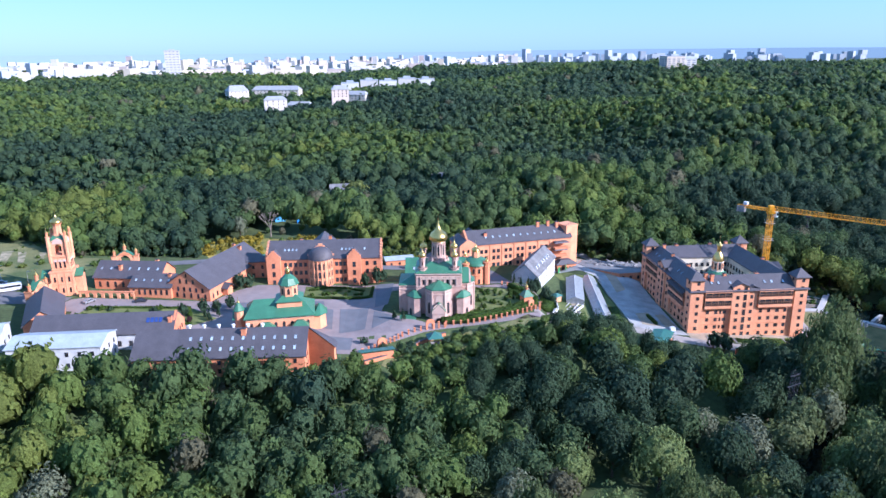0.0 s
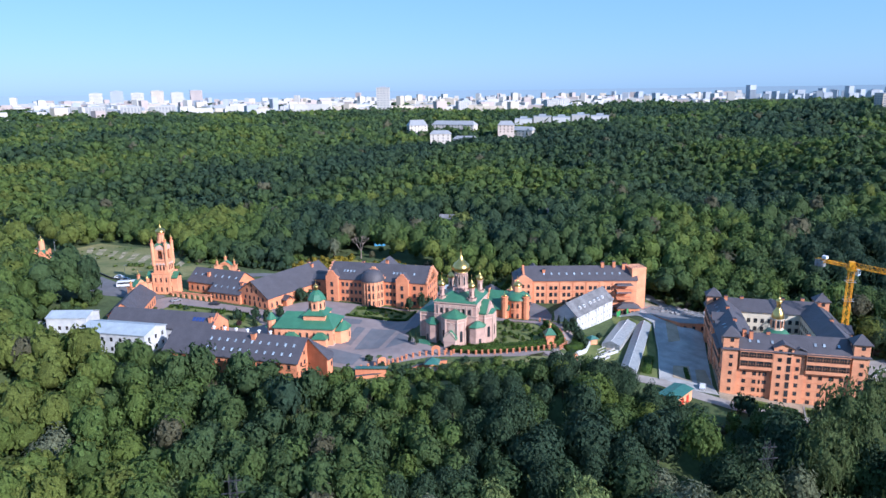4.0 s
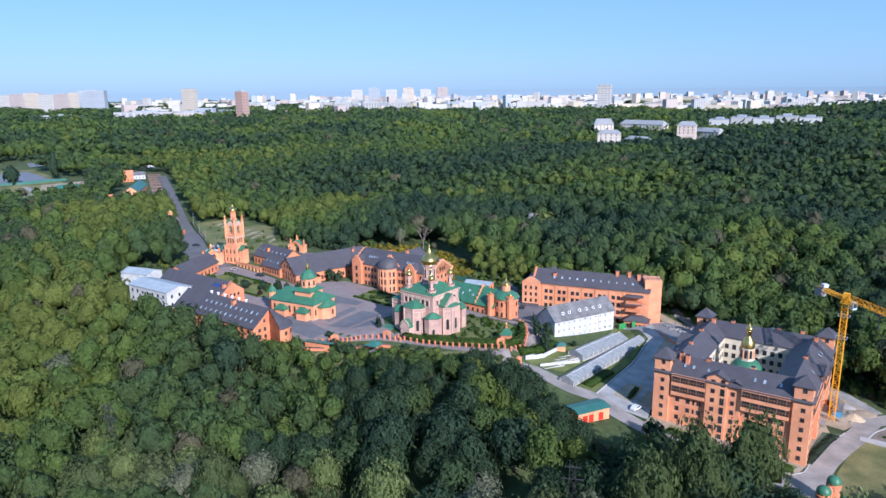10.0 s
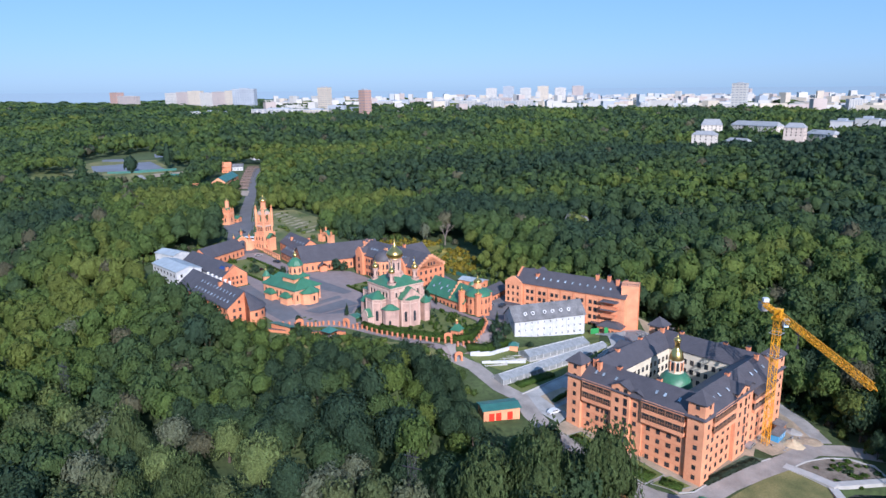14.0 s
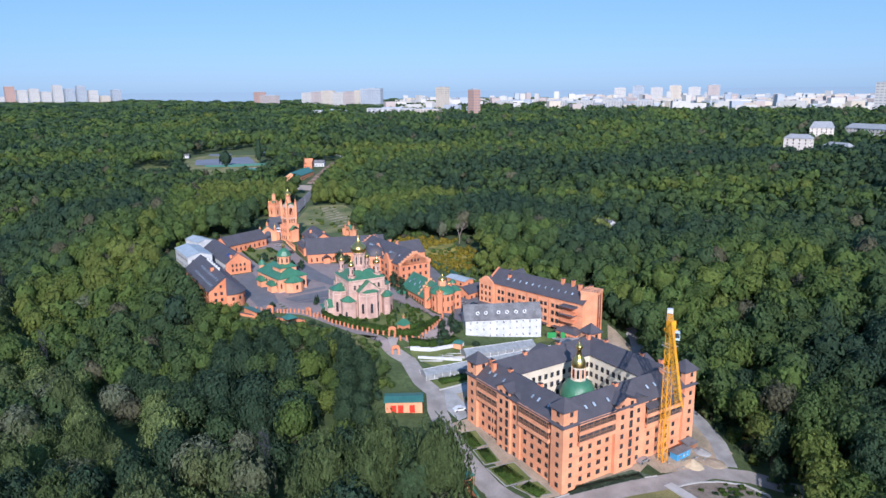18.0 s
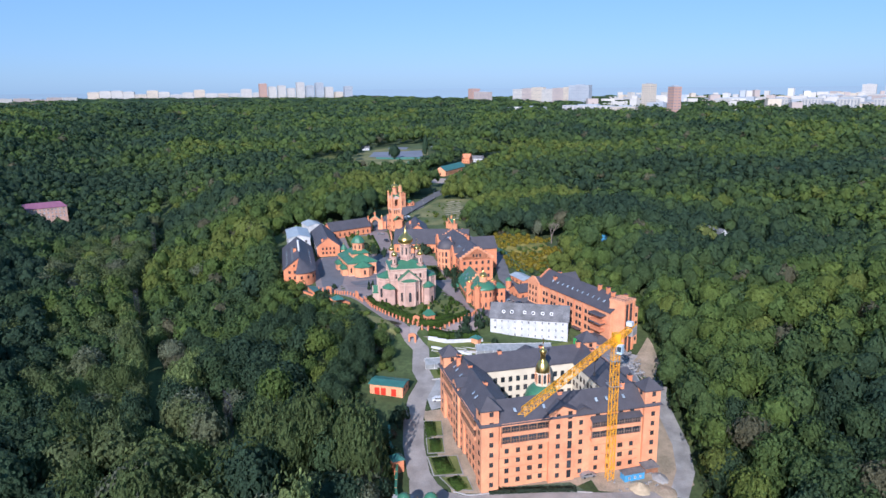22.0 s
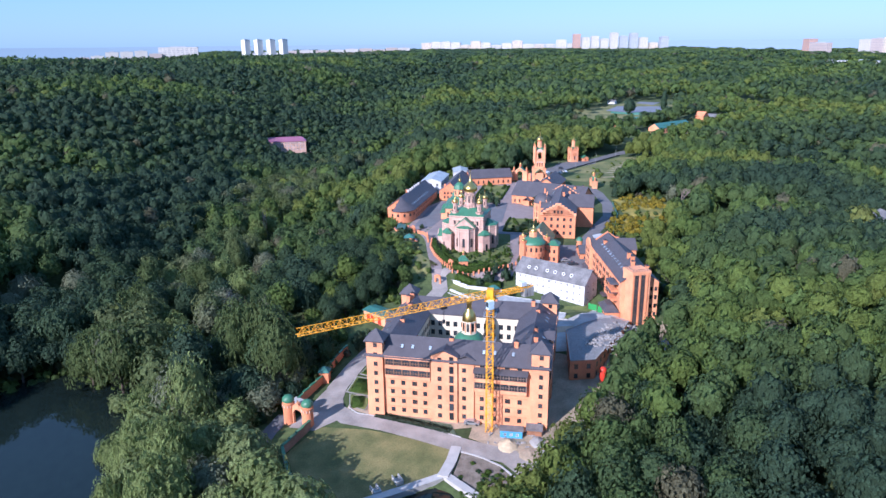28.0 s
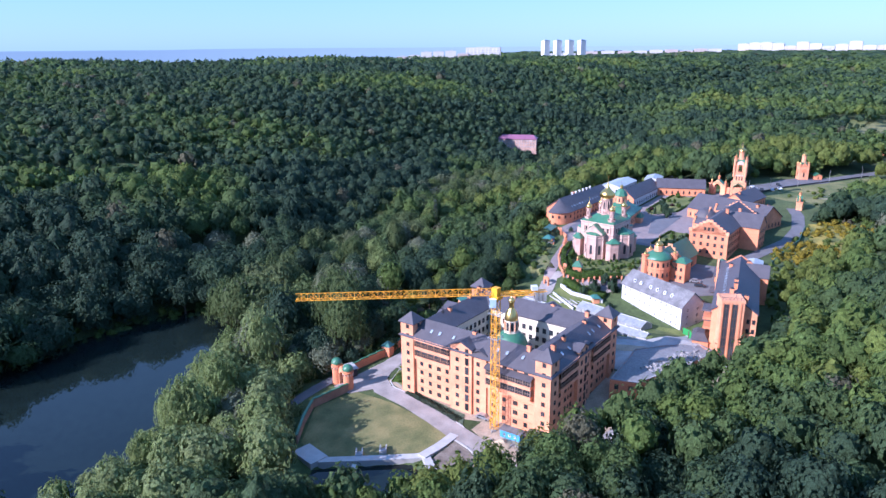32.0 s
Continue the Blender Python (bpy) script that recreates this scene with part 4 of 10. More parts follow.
    prism(bm, [(6.3, -11.7), (9.1, -11.9), (11.9, -9.1), (11.7, -6.3), (6.3, -6.3)], 9.8, 11.4, top=0.25)
    part("roof_corner", fix(bm), GREEN, cath, m=r)
    m = r @ Matrix.Translation((10.35, -10.35, 2.9)) @ Matrix.Rotation(radians(45), 4, "Z") @ Matrix.Translation((0, -0.05, 0))
    add_window(cath, window_mesh(1.0, 2.4, FRAME, True), m)
    # corner turret with a small gilded dome
    bm = bm_new()
    tx, ty = 5.9, -5.9
    prism(bm, ring(8, 1.75, 0.5, tx, ty), 16.8, 18.6)
    prism(bm, ring(8, 1.95, 0.5, tx, ty), 18.3, 18.6)
    prism(bm, ring(8, 1.05, 0.5, tx, ty), 18.6, 22.0)
    prism(bm, ring(8, 1.35, 0.5, tx, ty), 21.7, 22.05)
    t = part("turret", fix(bm), PINK, cath, m=r)
    for i in range(4):
        add_window(t, window_mesh(0.4, 1.3, FRAME, True), Matrix.Translation((tx, ty, 19.4)) @ Matrix.Rotation(math.pi / 2 * i, 4, "Z") @ Matrix.Translation((0, -0.99, 0)))
    bm = bm_new()
    lathe(bm, [(0.9, 22.0)] + onion(22.1, 1.42, 3.4), 16, tx, ty)
    cross(bm, 25.3, 1.5, 0, tx, ty)
    part("small_dome", fix(bm), GOLD, cath, smooth=True, m=r)
# green roof of the core
bm = bm_new()
prism(bm, [(-8.55, -8.55), (8.55, -8.55), (8.55, 8.55), (-8.55, 8.55)], 17.0, 17.2)
prism(bm, [(-8.55, -8.55), (8.55, -8.55), (8.55, 8.55), (-8.55, 8.55)], 17.2, 19.7, top=0.35)
part("roof", fix(bm), GREEN, cath)
bm = bm_new()
prism(bm, ring(8, 3.6, 0.5), 18.6, 20.0)
lathe(bm, [(2.75, 19.4), (2.6, 20.8), (2.3, 23.0), (2.1, 25.6), (2.1, 26.0), (0, 26.0)], 16)
lathe(bm, [(2.3, 25.3), (2.5, 25.6), (2.55, 26.1), (2.2, 26.25)], 16)
lathe(bm, [(2.85, 20.3), (2.9, 20.7), (2.6, 20.8)], 16)
for i in range(8):
    kx, ky = 3.25 * math.sin(math.pi / 4 * i), -3.25 * math.cos(math.pi / 4 * i)
    prism(bm, ring(6, 0.8, 0, kx, ky), 19.2, 20.9, top=0.1)
dr = part("drum", fix(bm), PINK, cath)
for i in range(8):
    add_window(dr, window_mesh(0.85, 2.6, FRAME, True), Matrix.Rotation(math.pi / 4 * i, 4, "Z") @ Matrix.Translation((0, -2.42, 21.6)))
for i in range(16):
    bm = bm_new()
    box(bm, -0.13, 0.13, -2.62, -2.3, 20.9, 25.3)
    part("colonnette", fix(bm), PINK_TRIM, dr, m=Matrix.Rotation(math.pi / 8 * (i + 0.5), 4, "Z"))
onion_dome(cath, 0, 0, 26.1, 3.45, 7.4, 1.9, seg=28)
# south portal
bm = bm_new()
arch_wall(bm, -2.2, 2.2, -15.6, -12.6, -1.5, 6.0, 2.0, 4.0, 8.4)
kokoshnik(bm, 0, -15.85, 5.4, 4.8, 3.4, 0.3)
part("portal", fix(bm), PINK_TRIM, cath)
bm = bm_new()
for s in (-1, 1):
    hull_prism(bm, [(0, 8.7), (s * 2.6, 6.1), (s * 2.6, 6.3), (0, 8.95)], -15.9, -12.2)
part("portal_roof", fix(bm), GREEN, cath)
bm = bm_new()
box(bm, -0.95, 0.95, -14.6, -14.45, -0.3, 3.2)
part("door", fix(bm), FRAME, cath)
bm = bm_new()
for i in range(5):
    box(bm, -3.0 + 0.1 * i, 3.0 - 0.1 * i, -18.2 + 0.45 * i, -15.6, -1.5, -1.2 + 0.22 * i)
part("steps", fix(bm), CONCRETE, cath)
bm = bm_new()
kokoshnik(bm, 0, 0, 8.6, 2.4, 2.2, 0.3)
part("side_niche", fix(bm), PINK_TRIM, cath, m=Matrix.Translation((0, -13.3, 0)))
# low porch with green roof at the south-west
bm = bm_new()
box(bm, -14.6, -8.4, -14.6, -10.2, -2, 2.6)
p = part("porch_wall", fix(bm), BRICK_LIGHT, cath)
bm = bm_new()
prism(bm, [(-15.2, -15.2), (-7.8, -15.2), (-7.8, -9.8), (-15.2, -9.8)], 2.6, 3.5, top=0.75)
part("porch_roof", fix(bm), GREEN, cath)
windows(cath, 0, 0, 14.6, [0.5], 0, 0.7, 1.1, 0, FRAME, True, at=[-13, -11.5, -10])

# ---- refectory church ----
ref = thing("refectory_church", "low orange brick church with bright green roofs and a gilded dome", "church", -48.5, 219.6, 4.7, 9)
bm = bm_new()
box(bm, -11, 10.5, -7, 7, -2, 6.6)
box(bm, -14.5, -11, -4, 4, -2, 5.6)
part("wall", fix(bm), BRICK_LIGHT, ref)
bm = bm_new()
prism(bm, [(10.4, -4.2), (12.6, -4.2), (14.6, -2), (14.6, 2), (12.6, 4.2), (10.4, 4.2)], -2, 4.8)
part("apse_wall", fix(bm), BRICK_LIGHT, ref)
bm = bm_new()
prism(bm, [(10.4, -4.7), (12.8, -4.7), (15.1, -2.2), (15.1, 2.2), (12.8, 4.7), (10.4, 4.7)], 4.75, 4.95)
prism(bm, [(10.4, -4.7), (12.8, -4.7), (15.1, -2.2), (15.1, 2.2), (12.8, 4.7), (10.4, 4.7)], 4.95, 7.4, top=0.15)
part("apse_roof", fix(bm), GREEN, ref, smooth=False)
bm = bm_new()
gable_roof(bm, 21.5, 14, 6.6, 3.6, 0.6, 0.25, 3.0, 4.5, -11, 10.5)
part("roof", fix(bm), GREEN, ref)
bm = bm_new()
gable_roof(bm, 5, 8, 5.6, 2.2, 0.4, 0.22, 0.0, 0, -15, -11)
part("porch_roof", fix(bm), GREEN, ref)
for px, s in ((-4.5, -1), (6.2, -1), (-4.5, 1)):
    bm = bm_new()
    prism(bm, [(px - 2.4, s * 9.6), (px + 2.4, s * 9.6), (px + 2.4, s * 6.9), (px - 2.4, s * 6.9)][::s * -1 or 1], -2, 3.4)
    part("side_porch", fix(bm), BRICK_LIGHT, ref)
    bm = bm_new()
    prism(bm, [(px - 2.9, s * 10.2), (px + 2.9, s * 10.2), (px + 2.9, s * 6.9), (px - 2.9, s * 6.9)][::s * -1 or 1], 3.4, 5.4, top=0.35)
    part("side_porch_roof", fix(bm), GREEN, ref)
# square lantern with tent roof
bm = bm_new()
box(bm, -1.0, 7.0, -4, 4, 6, 10.4)
part("lantern_base", fix(bm), BRICK_LIGHT, ref)
bm = bm_new()
prism(bm, [(-1.6, -4.6), (7.6, -4.6), (7.6, 4.6), (-1.6, 4.6)], 10.3, 12.0, top=0.45)
part("lantern_roof", fix(bm), GREEN, ref)
bm = bm_new()
prism(bm, ring(8, 3.0, 0.5, 3.0, 0), 11.0, 15.2)
prism(bm, ring(8, 3.25, 0.5, 3.0, 0), 14.8, 15.3)
dr = part("drum", fix(bm), BRICK_LIGHT, ref)
for i in range(8):
    add_window(dr, window_mesh(0.7, 1.6, FRAME, True), Matrix.Translation((3, 0, 12.3)) @ Matrix.Rotation(math.pi / 4 * i, 4, "Z") @ Matrix.Translation((0, -2.8, 0)))
bm = bm_new()
lathe(bm, [(3.5, 15.2), (3.5, 15.45), (2.4, 17.4), (1.0, 18.5), (0.75, 18.7)], 8, 3.0, 0)
part("tent_roof", fix(bm), GREEN, ref)
bm = bm_new()
prism(bm, ring(8, 0.62, 0.5, 3.0, 0), 18.4, 19.6)
part("neck", fix(bm), GOLD, ref)
onion_dome(ref, 3.0, 0, 19.6, 0.95, 1.9, 1.2)
# west turret
bm = bm_new()
prism(bm, ring(8, 1.5, 0.5, -13.2, -3.6), -2, 8.6)
tt = part("turret", fix(bm), BRICK_LIGHT, ref)
bm = bm_new()
lathe(bm, [(1.9, 8.5), (1.9, 8.7), (0.5, 10.8), (0.4, 11.2)], 8, -13.2, -3.6)
part("turret_roof", fix(bm), GREEN, tt)
onion_dome(ref, -13.2, -3.6, 11.1, 0.55, 1.1, 0.8, seg=12)
windows(ref, -10.5, 10, 7, [2.0], 8, 0.9, 2.3, 0, FRAME, True)
windows(ref, -10.5, 10, 7, [2.0], 8, 0.9, 2.3, 180, FRAME, True)
windows(ref, -6, 6, 14.62, [1.4], 1, 0.9, 1.7, 90, FRAME, True)
windows(ref, 0, 0, 10.5, [1.8], 0, 0.8, 2.0, 90, FRAME, True, at=[-5.7, 5.7])
bm = bm_new()
box(bm, -11.15, 10.65, -7.15, 7.15, 5.8, 6.2)
box(bm, -11.15, 10.65, -7.15, 7.15, -0.5, 0.4)
part("string_course", fix(bm), PINK_TRIM, ref)

# ---- hall church with green roof beside the cathedral ----
hall = thing("hall_church", "orange brick hall church with green roof and gilded dome", "church", 5.0, 267.2, 2.0, -2.5)
bm = bm_new()
body(bm, 25, 10.8, 6.2, 5.6, down=3)
part("wall", fix(bm), BRICK, hall)
bm = bm_new()
gable_roof(bm, 25, 10.8, 6.2, 5.6, 0.6, 0.22)
part("roof", fix(bm), GREEN, hall)
# stepped parapet across the ridge
bm = bm_new()
for i, (hw, zz) in enumerate(((5.8, 7.0), (4.6, 8.4), (3.4, 9.8), (2.2, 11.2), (1.0, 12.6))):
    box(bm, 3.2 + 0.02 * i, 3.8 - 0.02 * i, -hw, hw, 5.5, zz)
part("stepped_parapet", fix(bm), BRICK_LIGHT, hall)
bm = bm_new()
prism(bm, ring(20, 5.0, 0, 15.0, 0), -3, 9.6)
prism(bm, ring(20, 5.2, 0, 15.0, 0), 9.1, 9.6)
prism(bm, ring(20, 5.15, 0, 15.0, 0), 5.6, 5.9)
ap = part("apse_drum", fix(bm), BRICK, hall)
for i in range(9):
    a = -10 + 200 * i / 8
    for zz in (2.4, 6.6):
        add_window(ap, window_mesh(0.8, 1.5, FRAME, True), Matrix.Translation((15, 0, zz)) @ Matrix.Rotation(radians(a), 4, "Z") @ Matrix.Translation((0, -5.0, 0)))
bm = bm_new()
lathe(bm, [(5.5, 9.55), (5.5, 9.8), (4.6, 10.9), (3.0, 11.8), (1.9, 12.2), (0, 12.3)], 24, 15.0, 0)
part("apse_roof", fix(bm), GREEN, hall, smooth=True)
bm = bm_new()
prism(bm, ring(8, 1.7, 0.5, 15, 0), 11.6, 14.3)
dr = part("drum", fix(bm), BRICK_LIGHT, hall)
onion_dome(hall, 15, 0, 14.4, 1.75, 3.2, 1.2)
for sx, sy in ((11.0, -5.2), (11.0, 5.2), (19.2, -3.4)):
    bm = bm_new()
    prism(bm, ring(8, 1.35, 0.5, sx, sy), -3, 11.0)
    prism(bm, ring(8, 1.55, 0.5, sx, sy), 9.0, 9.3)
    prism(bm, ring(8, 1.55, 0.5, sx, sy), 10.7, 11.1)
    part("turret", fix(bm), BRICK, hall)
    onion_dome(hall, sx, sy, 11.2, 0.8, 1.6, 0.8, seg=12)
windows(hall, -11.5, 8.5, 5.4, [1.4], 8, 0.95, 2.1, 0, FRAME, True)
windows(hall, -11.5, 8.5, 5.4, [1.4], 8, 0.95, 2.1, 180, FRAME, True)
bm = bm_new()
box(bm, 6.5, 12.4, 5.4, 10.4, -3, 8.0)
part("side_wing", fix(bm), BRICK, hall)
bm = bm_new()
prism(bm, [(6.0, 4.8), (12.9, 4.8), (12.9, 10.9), (6.0, 10.9)], 8.0, 9.6, top=0.3)
part("side_wing_roof", fix(bm), GREEN, hall)
windows(hall, 0, 0, 12.4, [1.2, 4.6], 0, 0.9, 1.5, 90, at=[6.8, 8.8])
bm = bm_new()
box(bm, -12.2, -8.2, -8.6, -5.3, -2.5, 3.6)
part("porch", fix(bm), BRICK, hall)
bm = bm_new()
prism(bm, [(-12.7, -9.1), (-7.7, -9.1), (-7.7, -5.3), (-12.7, -5.3)], 3.6, 5.0, top=0.3)
part("porch_roof", fix(bm), GREEN, hall)
for i in range(5):
    for j in (0, 1):
        m = Matrix.Translation((-9.5 + 2.6 * i, -3.4 + 1.2 * j, 6.2 + 5.6 * (1 - (3.4 - 1.2 * j) / 5.4) + 0.25)) @ Matrix.Rotation(math.atan2(5.6, 5.4), 4, "X")
        if i % 2 == j:
            part_of("skylight", skylight_mesh(), hall, m)

# ---- bell tower, gate and bridge wing ----
bell = thing("bell_tower", "tall tiered orange brick bell tower with gilded dome", "tower", -135.0, 252.0, 7.4, 12)
bm = bm_new()
box(bm, -3.9, 3.9, -3.9, 3.9, -2, 9.4)
part("wall", fix(bm), BRICK_LIGHT, bell)
bm = bm_new()
box(bm, -3.1, 3.1, -3.1, 3.1, 9.4, 15.2)
part("upper_wall", fix(bm), BRICK_LIGHT, bell)
for hw, z0, z1 in ((4.15, 9.0, 9.45), (4.05, 4.5, 4.8), (3.35, 14.7, 15.25), (3.25, 10.0, 10.25)):
    bm = bm_new()
    box(bm, -hw, hw, -hw, hw, z0, z1)
    part("cornice", fix(bm), BRICK_LIGHT, bell)
for turn in (0, 90, 180, 270):
    r = Matrix.Rotation(radians(turn), 4, "Z")
    b2 = bm_new()
    arch_wall(b2, -2.7, 2.7, -2.8, -2.1, 15.2, 20.4, 2.3, 19.5, 21.8)
    part("belfry_arch", fix(b2), BRICK_LIGHT, bell, m=r)
    b2 = bm_new()
    kokoshnik(b2, 0, -2.95, 19.7, 3.4, 2.0, 0.25)
    part("arch_hood", fix(b2), PINK_TRIM, bell, m=r)
    for px in (-3.6, -1.25, 1.25, 3.6):
        b2 = bm_new()
        box(b2, px - 0.22, px + 0.22, -4.08, -3.85, -1, 9.0)
        part("pilaster", fix(b2), BRICK_LIGHT, bell, m=r)
    for px in (-1.5, 0, 1.5):
        b2 = bm_new()
        kokoshnik(b2, px, -3.3, 13.0, 1.25, 0.9, 0.25)
        part("window_hood", fix(b2), PINK_TRIM, bell, m=r)
    windows(bell, 0, 0, 3.9, [1.2, 5.4], 0, 0.65, 1.7, turn, FRAME, True, at=[-2.4, 0, 2.4])
    windows(bell, 0, 0, 3.1, [10.6], 0, 0.6, 2.4, turn, FRAME, True, at=[-1.5, 0, 1.5])
    for px in (-1.15, 1.15):
        b2 = bm_new()
        box(b2, px - 0.06, px + 0.06, -2.62, -2.5, 15.3, 16.2)
        part("rail_post", fix(b2), DARK, bell, m=r)
bm = bm_new()
lathe(bm, [(0.25, 20.2), (0.3, 19.6), (0.5, 18.9), (0.8, 18.4), (0.75, 18.3), (0, 18.5)], 12)
part("bell", fix(bm), GOLD, bell, "bronze bell in the arches", smooth=True)
bm = bm_new()
prism(bm, [(-2.9, -2.9), (2.9, -2.9), (2.9, 2.9), (-2.9, 2.9)], 20.4, 22.6, top=0.5)
part("belfry_roof", fix(bm), GREEN, bell)
for sx in (-1, 1):
    for sy in (-1, 1):
        bm = bm_new()
        prism(bm, ring(8, 0.66, 0.4, sx * 3.0, sy * 3.0), 12.6, 22.6)
        for zc in (15.2, 18.6, 22.2):
            prism(bm, ring(8, 0.82, 0.4, sx * 3.0, sy * 3.0), zc, zc + 0.35)
        part("corner_pier", fix(bm), BRICK_LIGHT, bell)
        finial(bell, sx * 3.0, sy * 3.0, 22.5, 0.72)
bm = bm_new()
lathe(bm, [(1.75, 21.4), (1.7, 22.6), (1.45, 23.4), (1.4, 26.2), (1.75, 26.5), (1.75, 26.8), (0, 26.8)], 8)
prism(bm, ring(8, 1.9, 0.4), 22.4, 22.8)
part("drum", fix(bm), BRICK_LIGHT, bell)
onion_dome(bell, 0, 0, 26.7, 2.15, 3.9, 1.7)
# green-gabled porches at the foot
for ox, oy, tr in ((-5.6, 0, 270), (5.0, 0, 90)):
    bm = bm_new()
    box(bm, ox - 1.4, ox + 1.4, oy - 2.2, oy + 2.2, -2, 7.0)
    part("porch", fix(bm), BRICK_LIGHT, bell)
    bm = bm_new()
    hull_prism(bm, [(-2.7, 6.9), (0, 9.2), (2.7, 6.9), (2.7, 7.2), (0, 9.5), (-2.7, 7.2)], -1.8, 1.8)
    part("porch_roof", fix(bm), GREEN, bell, m=Matrix.Translation((ox, oy, 0)) @ Matrix.Rotation(radians(90), 4, "Z"))


def arch_gate(name, label, x, y, z, rot, w, h, aw, ah, s=1.0):
    """Brick gate with an arched way, gabled head, three gilded pinnacles."""
    g = thing(name, label, "gate", x, y, z, rot)
    bm = bm_new()
    arch_wall(bm, -w / 2, w / 2, -1.2, 1.2, -1.5, h * 0.62, aw, ah, h)
    for k in (-1, 1):
        box(bm, k * w / 2 - 0.9, k * w / 2 + 0.9, -1.5, 1.5, -1.5, h * 0.72)
        box(bm, k * w / 2 - 1.1, k * w / 2 + 1.1, -1.7, 1.7, h * 0.68, h * 0.72)
    part("wall", fix(bm), BRICK_LIGHT, g)
    bm = bm_new()
    for k in (-1, 1):
        hull_prism(bm, [(0, h + 0.1), (k * w / 2, h * 0.62 + 0.1), (k * w / 2, h * 0.62 + 0.35), (0, h + 0.4)], -1.35, 1.35)
    part("coping", fix(bm), GREEN, g)
    bm = bm_new()
    kokoshnik(bm, 0, -1.45, ah + 0.3, aw * 1.1, 1.2, 0.3)
    kokoshnik(bm, 0, 1.15, ah + 0.3, aw * 1.1, 1.2, 0.3)
    part("arch_moulding", fix(bm), BRICK, g)
    finial(g, 0, 0, h - 0.3, 1.0 * s)
    for k in (-1, 1):
        finial(g, k * w / 2, 0, h * 0.72, 0.85 * s)
    return g


arch_gate("holy_gate", "orange brick gate arch with gilded pinnacles beside the bell tower", -138.5, 239.6, 7.3, 80, 8.5, 9.0, 3.8, 6.4, 1.0)
bm = bm_new()
box(bm, -0.4, 0.4, -1.6, 1.6, -1, 5.0)
g_link = thing("gate_link_wall", "low brick arcade linking gate and bell tower", "wall", -137.6, 244.8, 7.3, 12)
part("wall", fix(bm), BRICK_LIGHT, g_link)
arch_gate("field_gate", "orange brick arch with three gilded pinnacles at the field edge", -127.0, 286.6, 6.2, 12, 8.6, 7.6, 4.0, 5.6, 1.0)

gatech = thing("gate_church", "small orange brick gate church with green roof slopes and gilded dome", "church", -218.2, 268.2, 7.4, 30)
bm = bm_new()
box(bm, -2.9, 2.9, -2.9, 2.9, -2, 8.6)
part("wall", fix(bm), BRICK_LIGHT, gatech)
for turn in (0, 90, 180, 270):
    r = Matrix.Rotation(radians(turn), 4, "Z")
    bm = bm_new()
    hull_prism(bm, [(-2.5, 8.5), (2.5, 8.5), (0, 11.4)], -3.05, -2.6)
    kokoshnik(bm, 0, -3.12, 5.0, 3.0, 2.2, 0.25)
    part("gable", fix(bm), BRICK, gatech, m=r)
    windows(gatech, 0, 0, 2.92, [2.0], 0, 0.9, 2.4, turn, FRAME, True, at=[0])
    finial(gatech, *(r @ Vector((2.6, -2.6, 0))).xy, 8.6, 0.85)
bm = bm_new()
prism(bm, [(-2.9, -2.9), (2.9, -2.9), (2.9, 2.9), (-2.9, 2.9)], 8.6, 11.6, top=0.35)
part("roof", fix(bm), GREEN, gatech)
bm = bm_new()
prism(bm, ring(8, 1.35, 0.5), 11.0, 15.8)
part("drum", fix(bm), BRICK_LIGHT, gatech)
onion_dome(gatech, 0, 0, 15.8, 1.4, 2.6, 1.2)
house("ticket_lodge", "small brick lodge with green roof by the gate church", -224, 275.5, 7.4, 30, 8, 4.5, 3, 1.2, roof=GREEN, rows=(0.9,), cols=(3, 1), win=(0.8, 1.1))

# ---- administration building with the rotunda ----
adm = thing("administration_building", "three-storey orange brick building with stepped gables and a domed rotunda", "building", -40.5, 273.2, 4.4, 1.5)
AW, AD, AE = 45, 16.5, 10.6
bm = bm_new()
body(bm, AW, AD, AE, 5.4)
part("wall", fix(bm), BRICK, adm)
bm = bm_new()
gable_roof(bm, AW, AD, AE, 5.4, 0.3)
part("roof", fix(bm), ROOF, adm)
for s in (-1, 1):
    bm = bm_new()
    for i in range(6):
        hw = (AD / 2 + 0.3) * (1 - i / 6)
        box(bm, s * AW / 2 - 0.35, s * AW / 2 + 0.35, -hw, hw, AE - 0.5 + 0.02 * i, AE + 0.9 + i * 0.92)
    part("stepped_gable", fix(bm), BRICK_LIGHT, adm)


def stepped_turret(px, w, d, h):
    bm = bm_new()
    box(bm, px - w / 2, px + w / 2, -AD / 2 - d, -AD / 2 + 2.5, -2, h)
    for i in range(4):
        hw = w / 2 * (1 - i / 4)
        box(bm, px - hw, px + hw, -AD / 2 - d - 0.05 - 0.01 * i, -AD / 2 - d + 0.7 + 0.01 * i, h - 0.2, h + 0.6 + i * 0.75)
    part("turret", fix(bm), BRICK, adm)
    bm = bm_new()
    for s in (-1, 1):
        hull_prism(bm, [(px, h + 2.1), (px + s * (w / 2), h), (px + s * w / 2, h + 0.2), (px, h + 2.35)], -AD / 2 - d + 0.7, -AD / 2 + 4.5)
    part("turret_roof", fix(bm), ROOF, adm)
    windows(adm, 0, 0, AD / 2 + d, [0.6, 4.0, 7.4], 0, 1.2, 2.0, 0, at=[px])


